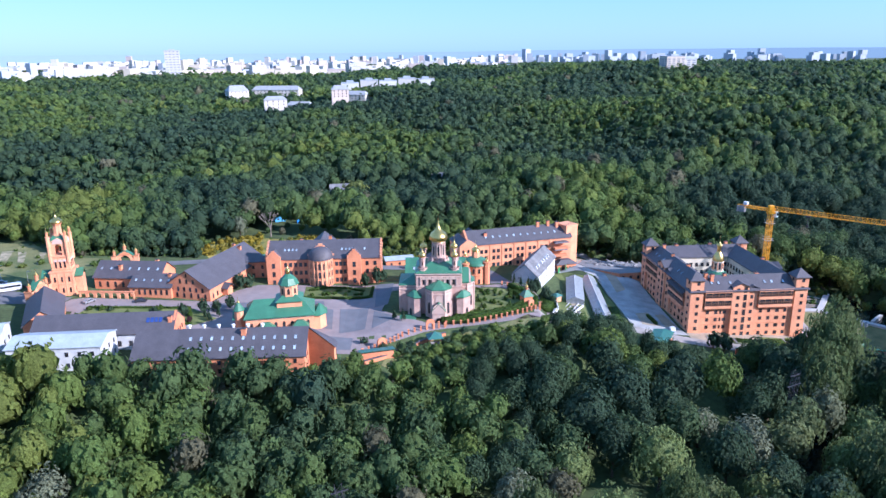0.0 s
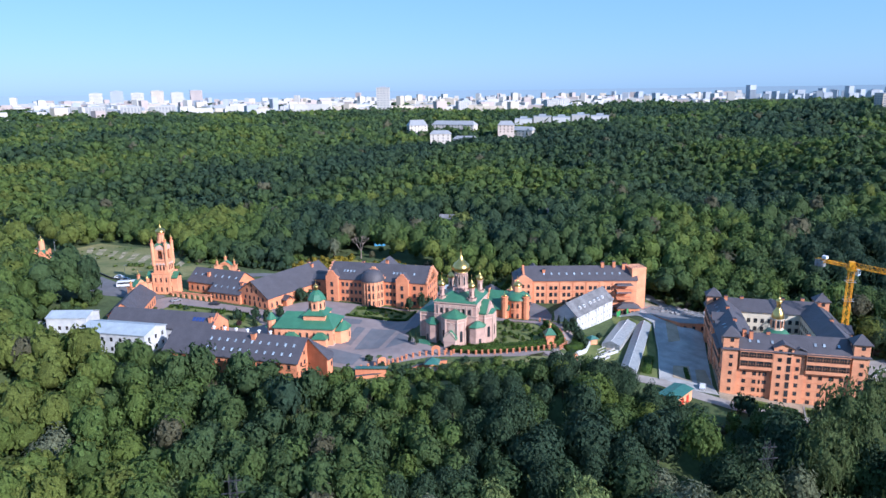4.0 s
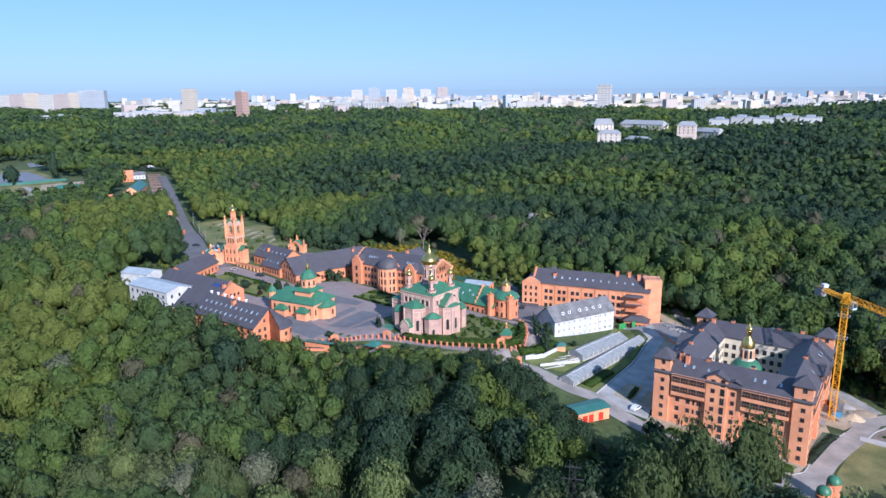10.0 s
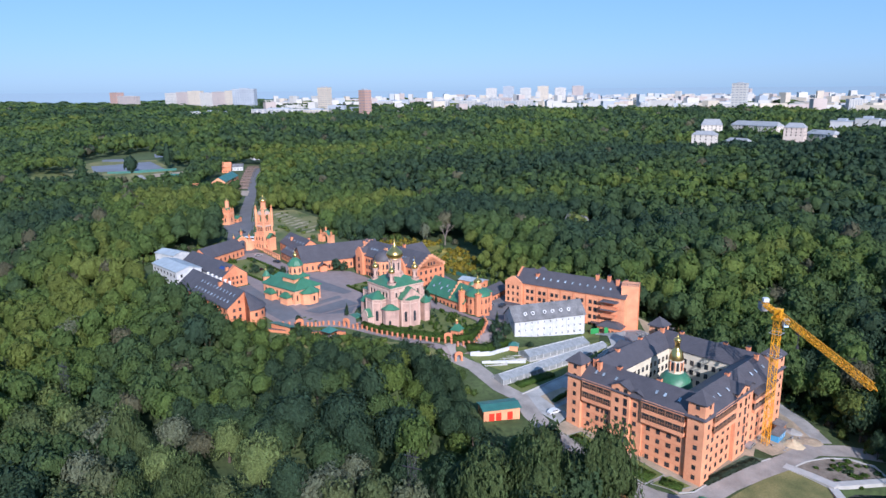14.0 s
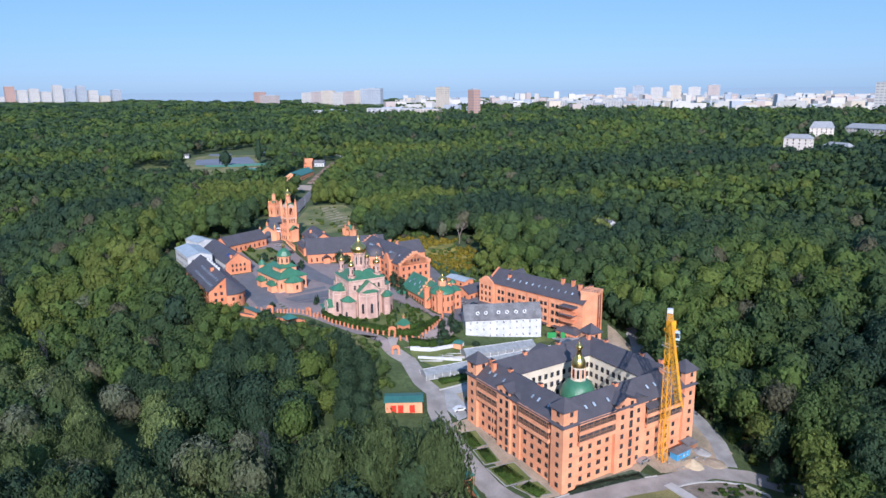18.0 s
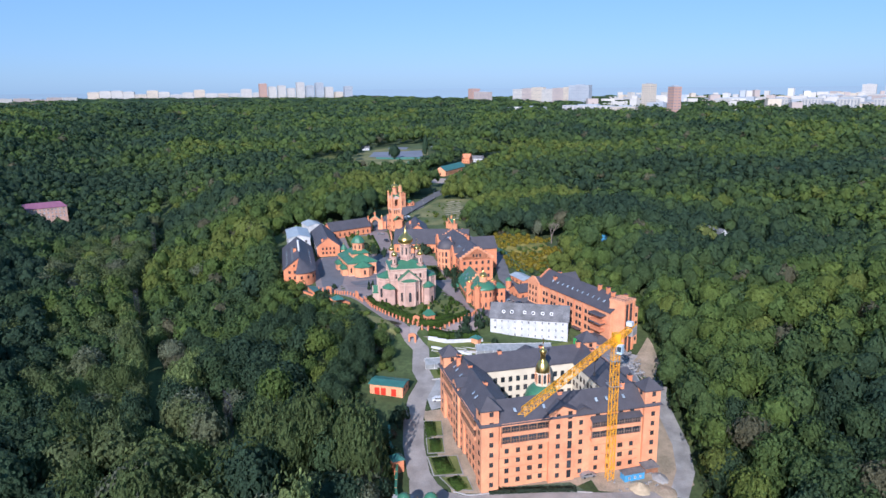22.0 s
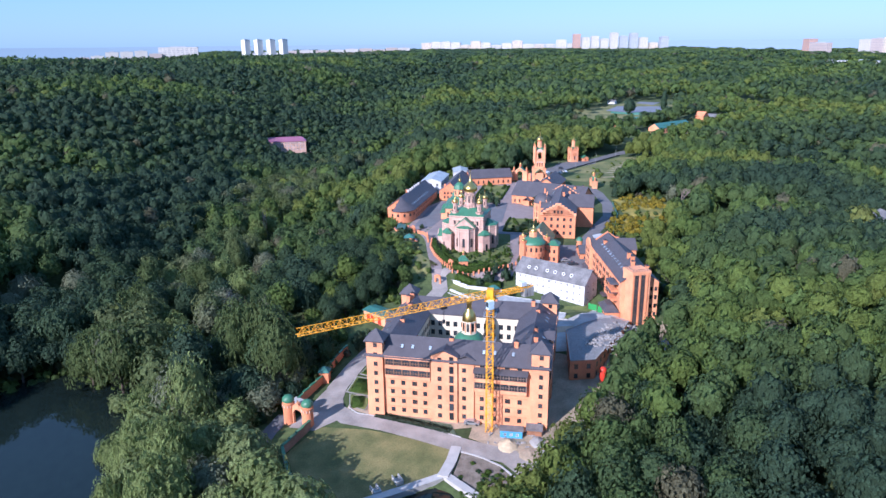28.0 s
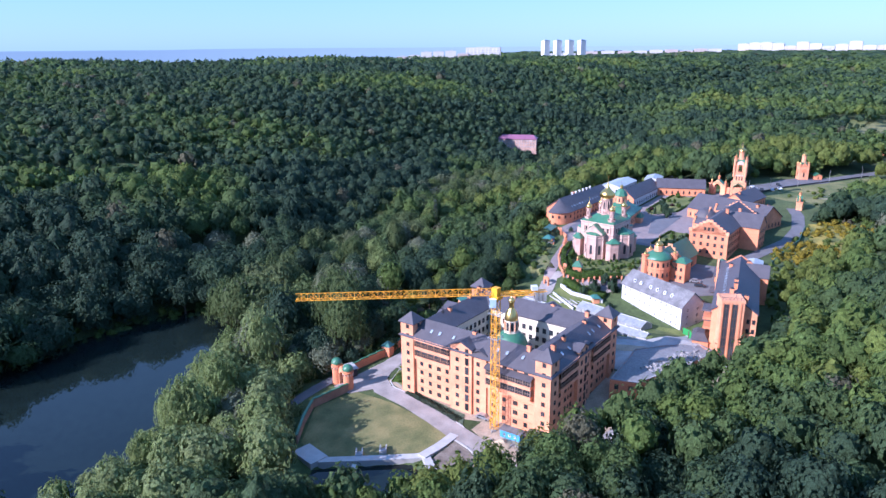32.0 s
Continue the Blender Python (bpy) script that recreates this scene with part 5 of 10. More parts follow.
stepped_turret(-AW / 2 + 3.0, 5.4, 1.4, 11.6)
stepped_turret(AW / 2 - 10.5, 5.4, 1.4, 11.6)
windows(adm, -AW / 2 + 6.5, -6.2, AD / 2, [0.9, 4.2, 7.5], 5, 1.2, 1.7)
windows(adm, 4.2, AW / 2 - 13.5, AD / 2, [0.9, 4.2, 7.5], 3, 1.2, 1.7)
windows(adm, AW / 2 - 7, AW / 2 - 0.8, AD / 2, [0.9, 4.2, 7.5], 2, 1.2, 1.7)
windows(adm, -AW / 2 + 1, AW / 2 - 1, AD / 2, [0.9, 4.2, 7.5], 14, 1.2, 1.7, 180)
for turn in (90, 270):
    windows(adm, -7.5, 7.5, AW / 2, [0.9, 4.2, 7.5], 5, 1.1, 1.6, turn)
    windows(adm, -2.5, 2.5, AW / 2 + 0.36, [11.2], 3, 0.9, 1.5, turn)
# rotunda
bm = bm_new()
RX = -1.2
prism(bm, ring(20, 4.6, 0, RX, -AD / 2 - 0.4), -2, 11.2)
for zz in (3.2, 6.6, 10.8):
    prism(bm, ring(20, 4.75, 0, RX, -AD / 2 - 0.4), zz - 0.2, zz + 0.2)
ro = part("rotunda", fix(bm), BRICK_LIGHT, adm)
for i in range(10):
    a = math.pi + math.pi * (i + 0.5) / 10
    bm = bm_new()
    prism(bm, ring(6, 0.2, 0, RX + 4.72 * math.cos(a), -AD / 2 - 0.4 + 4.72 * math.sin(a)), -1, 11.0)
    part("half_column", fix(bm), BRICK_LIGHT, ro)
for i in range(7):
    a = -72 + 24 * i
    for zz in (0.7, 4.0, 7.4):
        add_window(ro, window_mesh(1.0, 2.0, FRAME, True), Matrix.Translation((RX, -AD / 2 - 0.4, zz)) @ Matrix.Rotation(radians(a), 4, "Z") @ Matrix.Translation((0, -4.62, 0)))
bm = bm_new()
lathe(bm, [(5.0, 11.1), (5.0, 11.35), (4.8, 12.2), (4.2, 13.6), (3.1, 14.7), (1.6, 15.4), (0, 15.6)], 24, RX, -AD / 2 - 0.4)
part("rotunda_dome", fix(bm), ROOF, adm, "dark sheet metal dome", smooth=True)
bm = bm_new()
for i in range(6):
    hw = 5.2 * (1 - i / 6)
    box(bm, RX - hw, RX + hw, -AD / 2 + 1.0 + 0.01 * i, -AD / 2 + 1.6 - 0.01 * i, AE - 0.4, AE + 1.6 + i * 0.85)
part("stepped_gable", fix(bm), BRICK_LIGHT, adm)
slope = math.atan2(5.4, AD / 2)
for px in (-15.5, -14, -12.5, -11, 7, 8.5, 10, 11.5, 16):
    m = Matrix.Translation((px, -AD / 2 * 0.55, AE + 5.4 * 0.45 + 0.27)) @ Matrix.Rotation(slope, 4, "X")
    part_of("skylight", skylight_mesh(), adm, m)
chimney(adm, 2.0, 1.5, AE + 4.4, 2.4)
chimney(adm, -10, 4, AE + 2.6, 2.4)
# rear cross wing
bm = bm_new()
box(bm, -8, 4, AD / 2 - 0.5, AD / 2 + 8, -2, AE)
for s in (-1,):
    hull_prism(bm, [(-8, AE), (4, AE), (-2, AE + 4.8)], AD / 2 + 7.6, AD / 2 + 8)
part("rear_wing", fix(bm), BRICK, adm)
bm = bm_new()
for s in (-1, 1):
    hull_prism(bm, [(-2, AE + 4.8), (-2 + s * 6.5, AE - 0.3), (-2 + s * 6.5, AE - 0.05), (-2, AE + 5.1)], -1, AD / 2 + 8.3)
part("rear_wing_roof", fix(bm), ROOF, adm)
windows(adm, 0, 0, AD / 2 + 8, [0.9, 4.2, 7.5], 0, 1.1, 1.6, 180, at=[-2.5, 0.5, 3.5, 6.5])
# link to the north wing
house("link_building", "two-storey brick link between the wings", -70, 275, 5.0, 3, 12, 7, 7.2, 1.2, rows=(0.9, 4.2), cols=(3, 0), win=(1.0, 1.5), wall_label="orange brick wall")

# ---- north wing and its western ranges ----
nw = house("north_wing", "long orange brick wing with steep dark roof and wide gable", -82.3, 265.2, 5.4, 73.8, 41, 18.6, 5.4, 6.2, rows=(1.2,), cols=(14, 6), win=(0.9, 1.5), chimneys=((17, 2.5, 1.6), (14, -2, 1.4)), arched=True)
windows(nw, -7.6, 7.6, 20.5, [3.6], 6, 0.9, 1.3, 270, FRAME, True)
windows(nw, -4, 4, 20.5, [6.6], 3, 0.9, 1.3, 270, FRAME, True)
windows(nw, -1, 1, 20.5, [9.2], 1, 0.7, 1.0, 270, FRAME, True)
bm = bm_new()
box(bm, -12.5, -9, -11.6, -9.2, -2, 3.0)
part("porch", fix(bm), BRICK, nw)
bm = bm_new()
hull_prism(bm, [(-13.2, 2.9), (-10.75, 4.6), (-8.3, 2.9), (-8.3, 3.15), (-10.75, 4.85), (-13.2, 3.15)], -12.2, -9.0)
part("porch_roof", fix(bm), ROOF, nw)
house("low_range", "low orange brick range with dark roof", -101.5, 252.5, 6.2, -7, 16, 11, 4.4, 3.4, rows=(1.4,), cols=(7, 3), win=(0.9, 1.6), arched=True, chimneys=((6, -1, 1.0),), skylights=(5, 0.45, -1))
house("guest_range", "orange brick guest range with dark skylit roof", -113, 261.5, 6.6, -7, 26, 13, 5.2, 4.6, rows=(1.4,), cols=(8, 4), win=(1.0, 1.7), chimneys=((-3.5, -3.5, 2.0), (9, 1, 1.2)), skylights=(7, 0.5, -1), arched=True)
nb = thing("arcaded_terrace", "low brick terrace wall with arches", "wall", -118, 246.5, 7.0, -5)
bm = bm_new()
for i in range(7):
    arch_wall(bm, -10.5 + 3 * i, -7.5 + 3 * i, -0.25, 0.25, -1.5, 2.3, 1.9, 1.9)
part("wall", fix(bm), BRICK_LIGHT, nb)
bm = bm_new()
box(bm, -10.6, 10.6, -0.4, 0.4, 2.32, 2.5)
part("coping", fix(bm), BRICK, nb)

# ---- west ranges ----
L1 = house("workshop_range", "long range with dark roof, white loggia and brick gable", -99.5, 206.0, 6.1, 2.5, 42, 12, 5.4, 4.4, wall=WHITE, rows=(1.2,), cols=(12, 0), win=(1.2, 1.8), chimneys=((20, -3.0, 1.8),), wall_label="white plastered wall")
bm = bm_new()
box(bm, 20.6, 21.4, -6.1, 6.1, -2.5, 5.4)
push_x(bm, [(-6.1, 5.4), (6.1, 5.4), (0, 10.2)], 20.7, 21.4)
part("brick_gable", fix(bm), BRICK, L1)
windows(L1, -4, 4, 21.4, [1.0, 3.4], 4, 0.9, 1.3, 90)
for i in range(4):
    bm = bm_new()
    box(bm, -0.5, 0.5, -0.85, 0.85, 0, 0.07)
    m = Matrix.Translation((13.2 + 1.25 * i, -2.6, 5.4 + 4.4 * (1 - 2.6 / 6) + 0.3)) @ Matrix.Rotation(math.atan2(4.4, 6), 4, "X")
    part("solar_panel", fix(bm), mat("solar_panel_blue", (0.03, 0.06, 0.2), 0.15, vary=0.1) if i == 0 else bpy.data.materials["solar_panel_blue"], L1, m=m)
house("gate_range", "brick range with dark roof joining the gate", -127.0, 221.0, 6.9, 115, 27, 11, 5.0, 4.2, rows=(1.2,), cols=(8, 3), win=(0.9, 1.5), arched=True)
house("warehouse", "white warehouse with pale blue sheet roof", -106.4, 191.2, 5.2, 3, 26, 12, 8.4, 1.6, WHITE, ROOF_BLUE, rows=(2.2, 5.6), cols=(7, 3), win=(1.0, 1.4), over=0.4)
house("warehouse_annex", "lower white annex with pale blue sheet roof", -136.5, 200.5, 6.2, 15, 15, 9.5, 7.0, 1.4, WHITE, ROOF_BLUE, rows=(2.6,), cols=(5, 2), win=(1.0, 1.4), over=0.3)
barn = thing("stable_range", "long orange brick stable range with dark roof and rounded end", "building", -61.0, 190.6, 4.7, 0.5)
bm = bm_new()
body(bm, 48.5, 15, 6.0, 5.6)
bmesh.ops.translate(bm, verts=bm.verts[:], vec=(1.75, 0, 0))
part("wall", fix(bm), BRICK, barn)
bm = bm_new()
gable_roof(bm, 36, 15, 6.0, 5.6, 0.5, 0.25, 0, 0, -9.5, 26)
part("roof", fix(bm), ROOF, barn)
bm = bm_new()
gable_roof(bm, 13, 15, 5.9, 5.6, 0.5, 0.25, 0, 0, -22.6, -9.6)
part("roof_lower", fix(bm), ROOF, barn)
# rounded end
bm = bm_new()
pts = [(26, 0)] + [(26 + 7.6 * math.sin(a) * 1.05, 7.5 * math.cos(a)) for a in [radians(105) * (1 - i / 10) for i in range(11)]]
prism(bm, pts, -2.5, 5.9)
part("round_wall", fix(bm), BRICK, barn)
bm = bm_new()
apex = bm.verts.new((26, 0, 11.9))
rim = [bm.verts.new((26 + (x - 26) * 1.07, y * 1.07, 5.75)) for x, y in pts[1:]]
low = [bm.verts.new((26 + (x - 26) * 1.07, y * 1.07, 5.5)) for x, y in pts[1:]]
for i in range(len(rim) - 1):
    bm.faces.new((rim[i], rim[i + 1], apex))
    bm.faces.new((low[i], low[i + 1], rim[i + 1], rim[i]))
part("cone_roof", fix(bm), ROOF, barn)
bm = bm_new()
a = radians(105)
ex, ey = 26 + 7.6 * math.sin(a) * 1.05, 7.5 * math.cos(a)
v = [bm.verts.new(p) for p in ((26, -0.05, -2.5), (ex, ey - 0.05, -2.5), (ex, ey - 0.05, 5.9), (26, -0.05, 11.5))]
bm.faces.new(v)
bmesh.ops.solidify(bm, geom=bm.faces[:], thickness=0.3)
part("cut_gable", fix(bm), BRICK, barn)
for i, aa in enumerate((10, 35, 60, 85)):
    x, y = 26 + 7.6 * math.sin(radians(aa)) * 1.05, 7.5 * math.cos(radians(aa))
    add_window(barn, window_mesh(1.0, 1.5, FRAME), Matrix.Translation((x, y, 2.8)) @ Matrix.Rotation(radians(180 - aa), 4, "Z") @ Matrix.Translation((0, -0.02, 0)))
windows(barn, -6, -1, 26, [1.0, 3.8], 2, 1.1, 1.4, 90)
windows(barn, -3.4, -1.4, 26, [7.0], 1, 0.9, 1.2, 90)
windows(barn, -25, 25, 7.5, [1.0, 3.6], 14, 1.0, 1.4)
windows(barn, -25, 25, 7.5, [1.0, 3.6], 14, 1.0, 1.4, 180)
for i in range(11):
    for j, fr in ((0, 0.25), (1, 0.62)):
        m = Matrix.Translation((-7 + 3.0 * i, -7.5 * (1 - fr), 6.0 + 5.6 * fr + 0.27)) @ Matrix.Rotation(math.atan2(5.6, 7.5), 4, "X")
        part_of("skylight", skylight_mesh(), barn, m)
        m = Matrix.Translation((-7 + 3.0 * i, 7.5 * (1 - fr), 6.0 + 5.6 * fr + 0.27)) @ Matrix.Rotation(-math.atan2(5.6, 7.5), 4, "X")
        if j == 0:
            part_of("skylight", skylight_mesh(), barn, m)
for i in range(6):
    bm = bm_new()
    px = -8 + 4.2 * i
    lathe(bm, [(0.35, 11.2), (0.35, 12.3), (0.6, 12.4), (0.6, 12.8), (0, 13.0)], 8, px, 0.3)
    part("roof_vent", fix(bm), FRAME_W, barn, "white round roof vent")
chimney(barn, 8, -1.6, 10.2, 2.0, 0.7)

# ---- long brick guest building ----
lb = thing("guest_building", "long four-storey orange brick building with dark skylit roof", "building", 40.6, 303.3, -2.2, 14.5)
LW, LD, LE = 49, 13.4, 14.2
LR = 4.7
bm = bm_new()
body(bm, LW, LD, LE, LR, down=4)
part("wall", fix(bm), BRICK_LIGHT, lb)
bm = bm_new()
gable_roof(bm, LW, LD, LE, LR, 0.4)
part("roof", fix(bm), ROOF, lb)
bm = bm_new()
for i in range(7):
    px = -LW / 2 + 4.3 + 5.7 * i
    box(bm, px - 0.2, px + 0.2, -LD / 2 - 0.18, -LD / 2 + 0.05, -3, LE - 0.6)
box(bm, -LW / 2, LW / 2, -LD / 2 - 0.2, -LD / 2 + 0.05, LE - 0.7, LE - 0.35)
box(bm, -LW / 2, LW / 2, -LD / 2 - 0.12, -LD / 2 + 0.05, 9.0, 9.2)
part("pilaster_band", fix(bm), BRICK, lb)
xs = []
for i in range(6):
    c = -LW / 2 + 7.2 + 5.7 * i
    xs += [c - 1.05, c + 1.05]
windows(lb, 0, 0, LD / 2, [0.4, 3.7, 6.9], 0, 1.35, 1.75, 0, FRAME, at=xs)
windows(lb, 0, 0, LD / 2, [10.0], 0, 1.35, 1.6, 0, FRAME, at=xs)
# west wing with its gable to the yard
bm = bm_new()
wy = -LD / 2 - 1.2
box(bm, -LW / 2 - 4.2, -LW / 2 + 3.6, wy, LD / 2 + 0.6, -4, LE - 0.2)
hull_prism(bm, [(-LW / 2 - 4.2, LE - 0.25), (-LW / 2 + 3.6, LE - 0.25), (-LW / 2 + 3.6, LE + 0.4), (-LW / 2 + 0.4, LE + 2.6), (-LW / 2 - 1.0, LE + 2.6), (-LW / 2 - 4.2, LE + 0.4)], wy - 0.1, wy + 0.6)
part("west_wing", fix(bm), BRICK_LIGHT, lb)
bm = bm_new()
hull_prism(bm, [(-LW / 2 - 4.4, LE - 0.1), (-LW / 2 + 3.8, LE - 0.1), (-LW / 2 - 0.3, LE + 2.3)], wy + 0.62, LD / 2 + 0.9)
part("wing_roof", fix(bm), ROOF, lb)
windows(lb, 0, 0, -wy, [5.6, 8.4, 11.2], 0, 0.85, 1.5, 0, FRAME, at=[-LW / 2 - 2.6, -LW / 2 - 0.3, -LW / 2 + 2.0])
bm = bm_new()
push_x(bm, [(wy + 0.02, 4.6), (wy - 3.2, 3.4), (wy - 3.2, 3.65), (wy + 0.02, 4.9)], -LW / 2 - 4.0, -LW / 2 + 3.4)
for px in (-3.8, -0.3, 3.2):
    box(bm, -LW / 2 + px - 0.12, -LW / 2 + px + 0.12, wy - 3.1, wy - 2.86, -3.0, 3.45)
part("awning", fix(bm), ROOF, lb, "dark lean-to awning on posts")
windows(lb, -LW / 2 + 2, LW / 2 - 2, LD / 2, [0.4, 3.7, 6.9, 10.0], 16, 1.2, 1.6, 180)
windows(lb, -6, 6, LW / 2, [1.0, 4.2, 7.4, 10.4], 4, 0.9, 1.5, 270)
bm = bm_new()
push_x(bm, [(-LD / 2 - 0.3, LE - 1.0), (LD / 2 + 0.3, LE - 1.0), (LD / 2 + 0.3, LE + 0.6), (0, LE + LR + 0.6), (-LD / 2 - 0.3, LE + 0.6)], -LW / 2 - 0.3, -LW / 2 + 0.5)
part("parapet", fix(bm), BRICK, lb)
slope = math.atan2(LR, LD / 2)
for i in range(11):
    m = Matrix.Translation((-LW / 2 + 9 + 3.3 * i, -LD / 2 * 0.58, LE + LR * 0.42 + 0.27)) @ Matrix.Rotation(slope, 4, "X")
    part_of("skylight", skylight_mesh(), lb, m)
for px, py, h in ((LW / 2 - 14, -0.5, 2.2), (LW / 2 - 9, -0.5, 2.4), (LW / 2 - 5, -1.5, 2.4), (LW / 2 - 3, 3, 2.4), (-LW / 2 + 9, -3, 1.4), (-LW / 2 + 4, 3, 1.6)):
    chimney(lb, px, py, LE + LR * (1 - abs(py) / (LD / 2)), h, 0.6)
# north wing at the west end, with its own cross gable
bm = bm_new()
body(bm, 7.5, 8.0, LE, 3.6, down=4)
m_w = Matrix.Translation((-LW / 2 + 5.5, LD / 2 - 0.6, 0)) @ Matrix.Rotation(radians(90), 4, "Z")
part("wing_wall", fix(bm), BRICK, lb, m=m_w)
bm = bm_new()
gable_roof(bm, 7.5, 8.0, LE, 3.6, 0.3)
part("wing_roof", fix(bm), ROOF, lb, m=m_w)
# stair tower at the east end, turned against the range
m_t = Matrix.Translation((28.9, -3.9, 0)) @ Matrix.Rotation(radians(15), 4, "Z")
bm = bm_new()
box(bm, -6.6, 0, 0, 6.9, -7, LE + 4.4)
box(bm, -6.75, 0.15, -0.15, 7.05, LE + 4.0, LE + 4.9)
tw = part("stair_tower", fix(bm), BRICK_LIGHT, lb, m=m_t)
bm = bm_new()
for a, b in ((0.9, 2.2), (3.4, 4.7)):
    box(bm, 0, 0.08, a, b, -3.0, LE + 3.6)
part("glazing_strip", fix(bm), GLASS, tw)
bm = bm_new()
for a, b in ((0.9, 2.2), (3.4, 4.7)):
    for k in range(7):
        zz = -3 + k * 3.2
        box(bm, 0.03, 0.16, a - 0.05, b + 0.05, zz, zz + 0.35)
    for k in (a, (a + b) / 2, b):
        box(bm, 0.03, 0.14, k - 0.07, k + 0.07, -3, LE + 3.6)
part("glazing_grid", fix(bm), FRAME, tw)
bm = bm_new()
for a in (0.2, 2.7, 5.6):
    box(bm, 0, 0.22, a, a + 0.45, -3, LE + 4.0)
part("tower_rib", fix(bm), BRICK, tw)
windows(lb, 0, 0, LW / 2 + 0.02, [-2.0, 1.2, 4.4, 7.6, 10.8], 0, 0.9, 1.5, 90, at=[4.2, 5.8])
for zz, w, d in ((9.4, 6.5, 1.8), (6.0, 6.0, 1.6)):
    bm = bm_new()
    box(bm, LW / 2 - 9.0, LW / 2 - 9.0 + w, -LD / 2 - 0.8 - d, -LD / 2 - 0.02, zz, zz + 0.9)
    b_ = part("balcony", fix(bm), BRICK, lb)
    bm = bm_new()
    prism(bm, [(LW / 2 - 9.4, -LD / 2 - 1.3 - d), (LW / 2 - 8.6 + w, -LD / 2 - 1.3 - d), (LW / 2 - 8.6 + w, -LD / 2 - 0.03), (LW / 2 - 9.4, -LD / 2 - 0.03)], zz + 3.0, zz + 3.5, top=0.85)
    part("canopy", fix(bm), ROOF, b_)
bm = bm_new()
box(bm, LW / 2 - 9.0, LW / 2 + 0.5, -LD / 2 - 5.0, -LD / 2 - 0.02, -5, 3.0)
an = part("entrance_annex", fix(bm), BRICK, lb)
bm = bm_new()
prism(bm, [(LW / 2 - 9.6, -LD / 2 - 5.6), (LW / 2 + 1.1, -LD / 2 - 5.6), (LW / 2 + 1.1, -LD / 2 - 0.03), (LW / 2 - 9.6, -LD / 2 - 0.03)], 3.0, 4.8, top=0.45)
part("annex_roof", fix(bm), ROOF, an)
windows(lb, LW / 2 - 8.5, LW / 2, LD / 2 + 5.0, [0.4], 5, 1.1, 1.4)
bm = bm_new()
for i in range(5):
    box(bm, -LW / 2 + 14 + 8 * i - 2.5, -LW / 2 + 14 + 8 * i + 2.5, -LD / 2 - 2.2, -LD / 2, 2.6, 2.75)
part("door_canopy", fix(bm), ROOF, lb)
bm = bm_new()
for i in range(7):
    px = -6.5 + i * 1.08
    box(bm, px - 0.03, px + 0.03, 0.1, 0.16, LE + 4.85, LE + 5.8)
    box(bm, -0.16, -0.1, 0.2 + i * 1.08, 0.26 + i * 1.08, LE + 4.85, LE + 5.8)
box(bm, -6.5, 0, 0.08, 0.18, LE + 5.75, LE + 5.83)
box(bm, -0.18, -0.08, 0.2, 6.8, LE + 5.75, LE + 5.83)
part("roof_railing", fix(bm), DARK, tw)
house("kitchen_wing", "small dark-roofed wing behind the guest building", 4.0, 291.5, 1.2, 104, 13, 8, 3.6, 2.4, rows=(1.0,), cols=(4, 2), win=(0.9, 1.2))
house("boiler_house", "low brick boiler house with a pale blue roof", -12.0, 295.0, 2.6, 12, 12, 6, 3.2, 0.8, roof=ROOF_BLUE, rows=(1.0,), cols=(3, 1), win=(0.9, 1.1))
gt = thing("round_gate_turret", "round brick turret with green cap beside the yard gate", "tower", -2.5, 285.0, 1.6, 0)
bm = bm_new()
lathe(bm, [(1.3, -2), (1.3, 5.2), (1.5, 5.3), (1.5, 5.7), (0, 5.75)], 14)
part("wall", fix(bm), BRICK, gt)
bm = bm_new()
lathe(bm, [(1.6, 5.7), (1.4, 6.3), (0.8, 7.0), (0, 7.3)], 14)
part("cap", fix(bm), GREEN, gt, smooth=True)

# flat-roofed annex full of rubble between the guest building and the dormitory
fa = thing("unfinished_annex", "flat-roofed brick annex with building rubble on its roof", "building", 90, 296, -7.1)
FA = [(-6, -10.5), (18, -7.5), (15.5, 0), (-8, 7.5), (-18.5, 10.5), (-23, 4), (-15, -4)]
bm = bm_new()
prism(bm, FA, -4, 6.6)
part("wall", fix(bm), BRICK, fa)
bm = bm_new()
prism(bm, [(x * 0.965, y * 0.95) for x, y in FA], 6.6, 6.72)
# mottled slab, its colour lowered to hold the dormitory's shadow
part("roof_slab", fix(bm), mat("shaded_concrete_roof", (0.12, 0.125, 0.135), 0.6, vary=0.3, scale=0.12, fine=2.0, second=(0.2, 0.2, 0.2)), fa)
for (ax, ay), (bx, by) in zip(FA, FA[1:] + FA[:1]):
    L = math.hypot(bx - ax, by - ay)
    face = Matrix.Translation((ax, ay, 0)) @ Matrix.Rotation(math.atan2(by - ay, bx - ax), 4, "Z")
    bm = bm_new()
    box(bm, 0.02, L - 0.02, 0.02, 0.4, 6.73, 6.9)
    part("parapet", fix(bm), CONCRETE, fa, m=face)
    for k in range(max(1, int(L / 3.1))):
        for zz in (0.8, 3.9):
            add_window(fa, window_mesh(1.2, 1.6, FRAME), face @ Matrix.Translation(((k + 0.5) * L / max(1, int(L / 3.1)), 0, zz)))

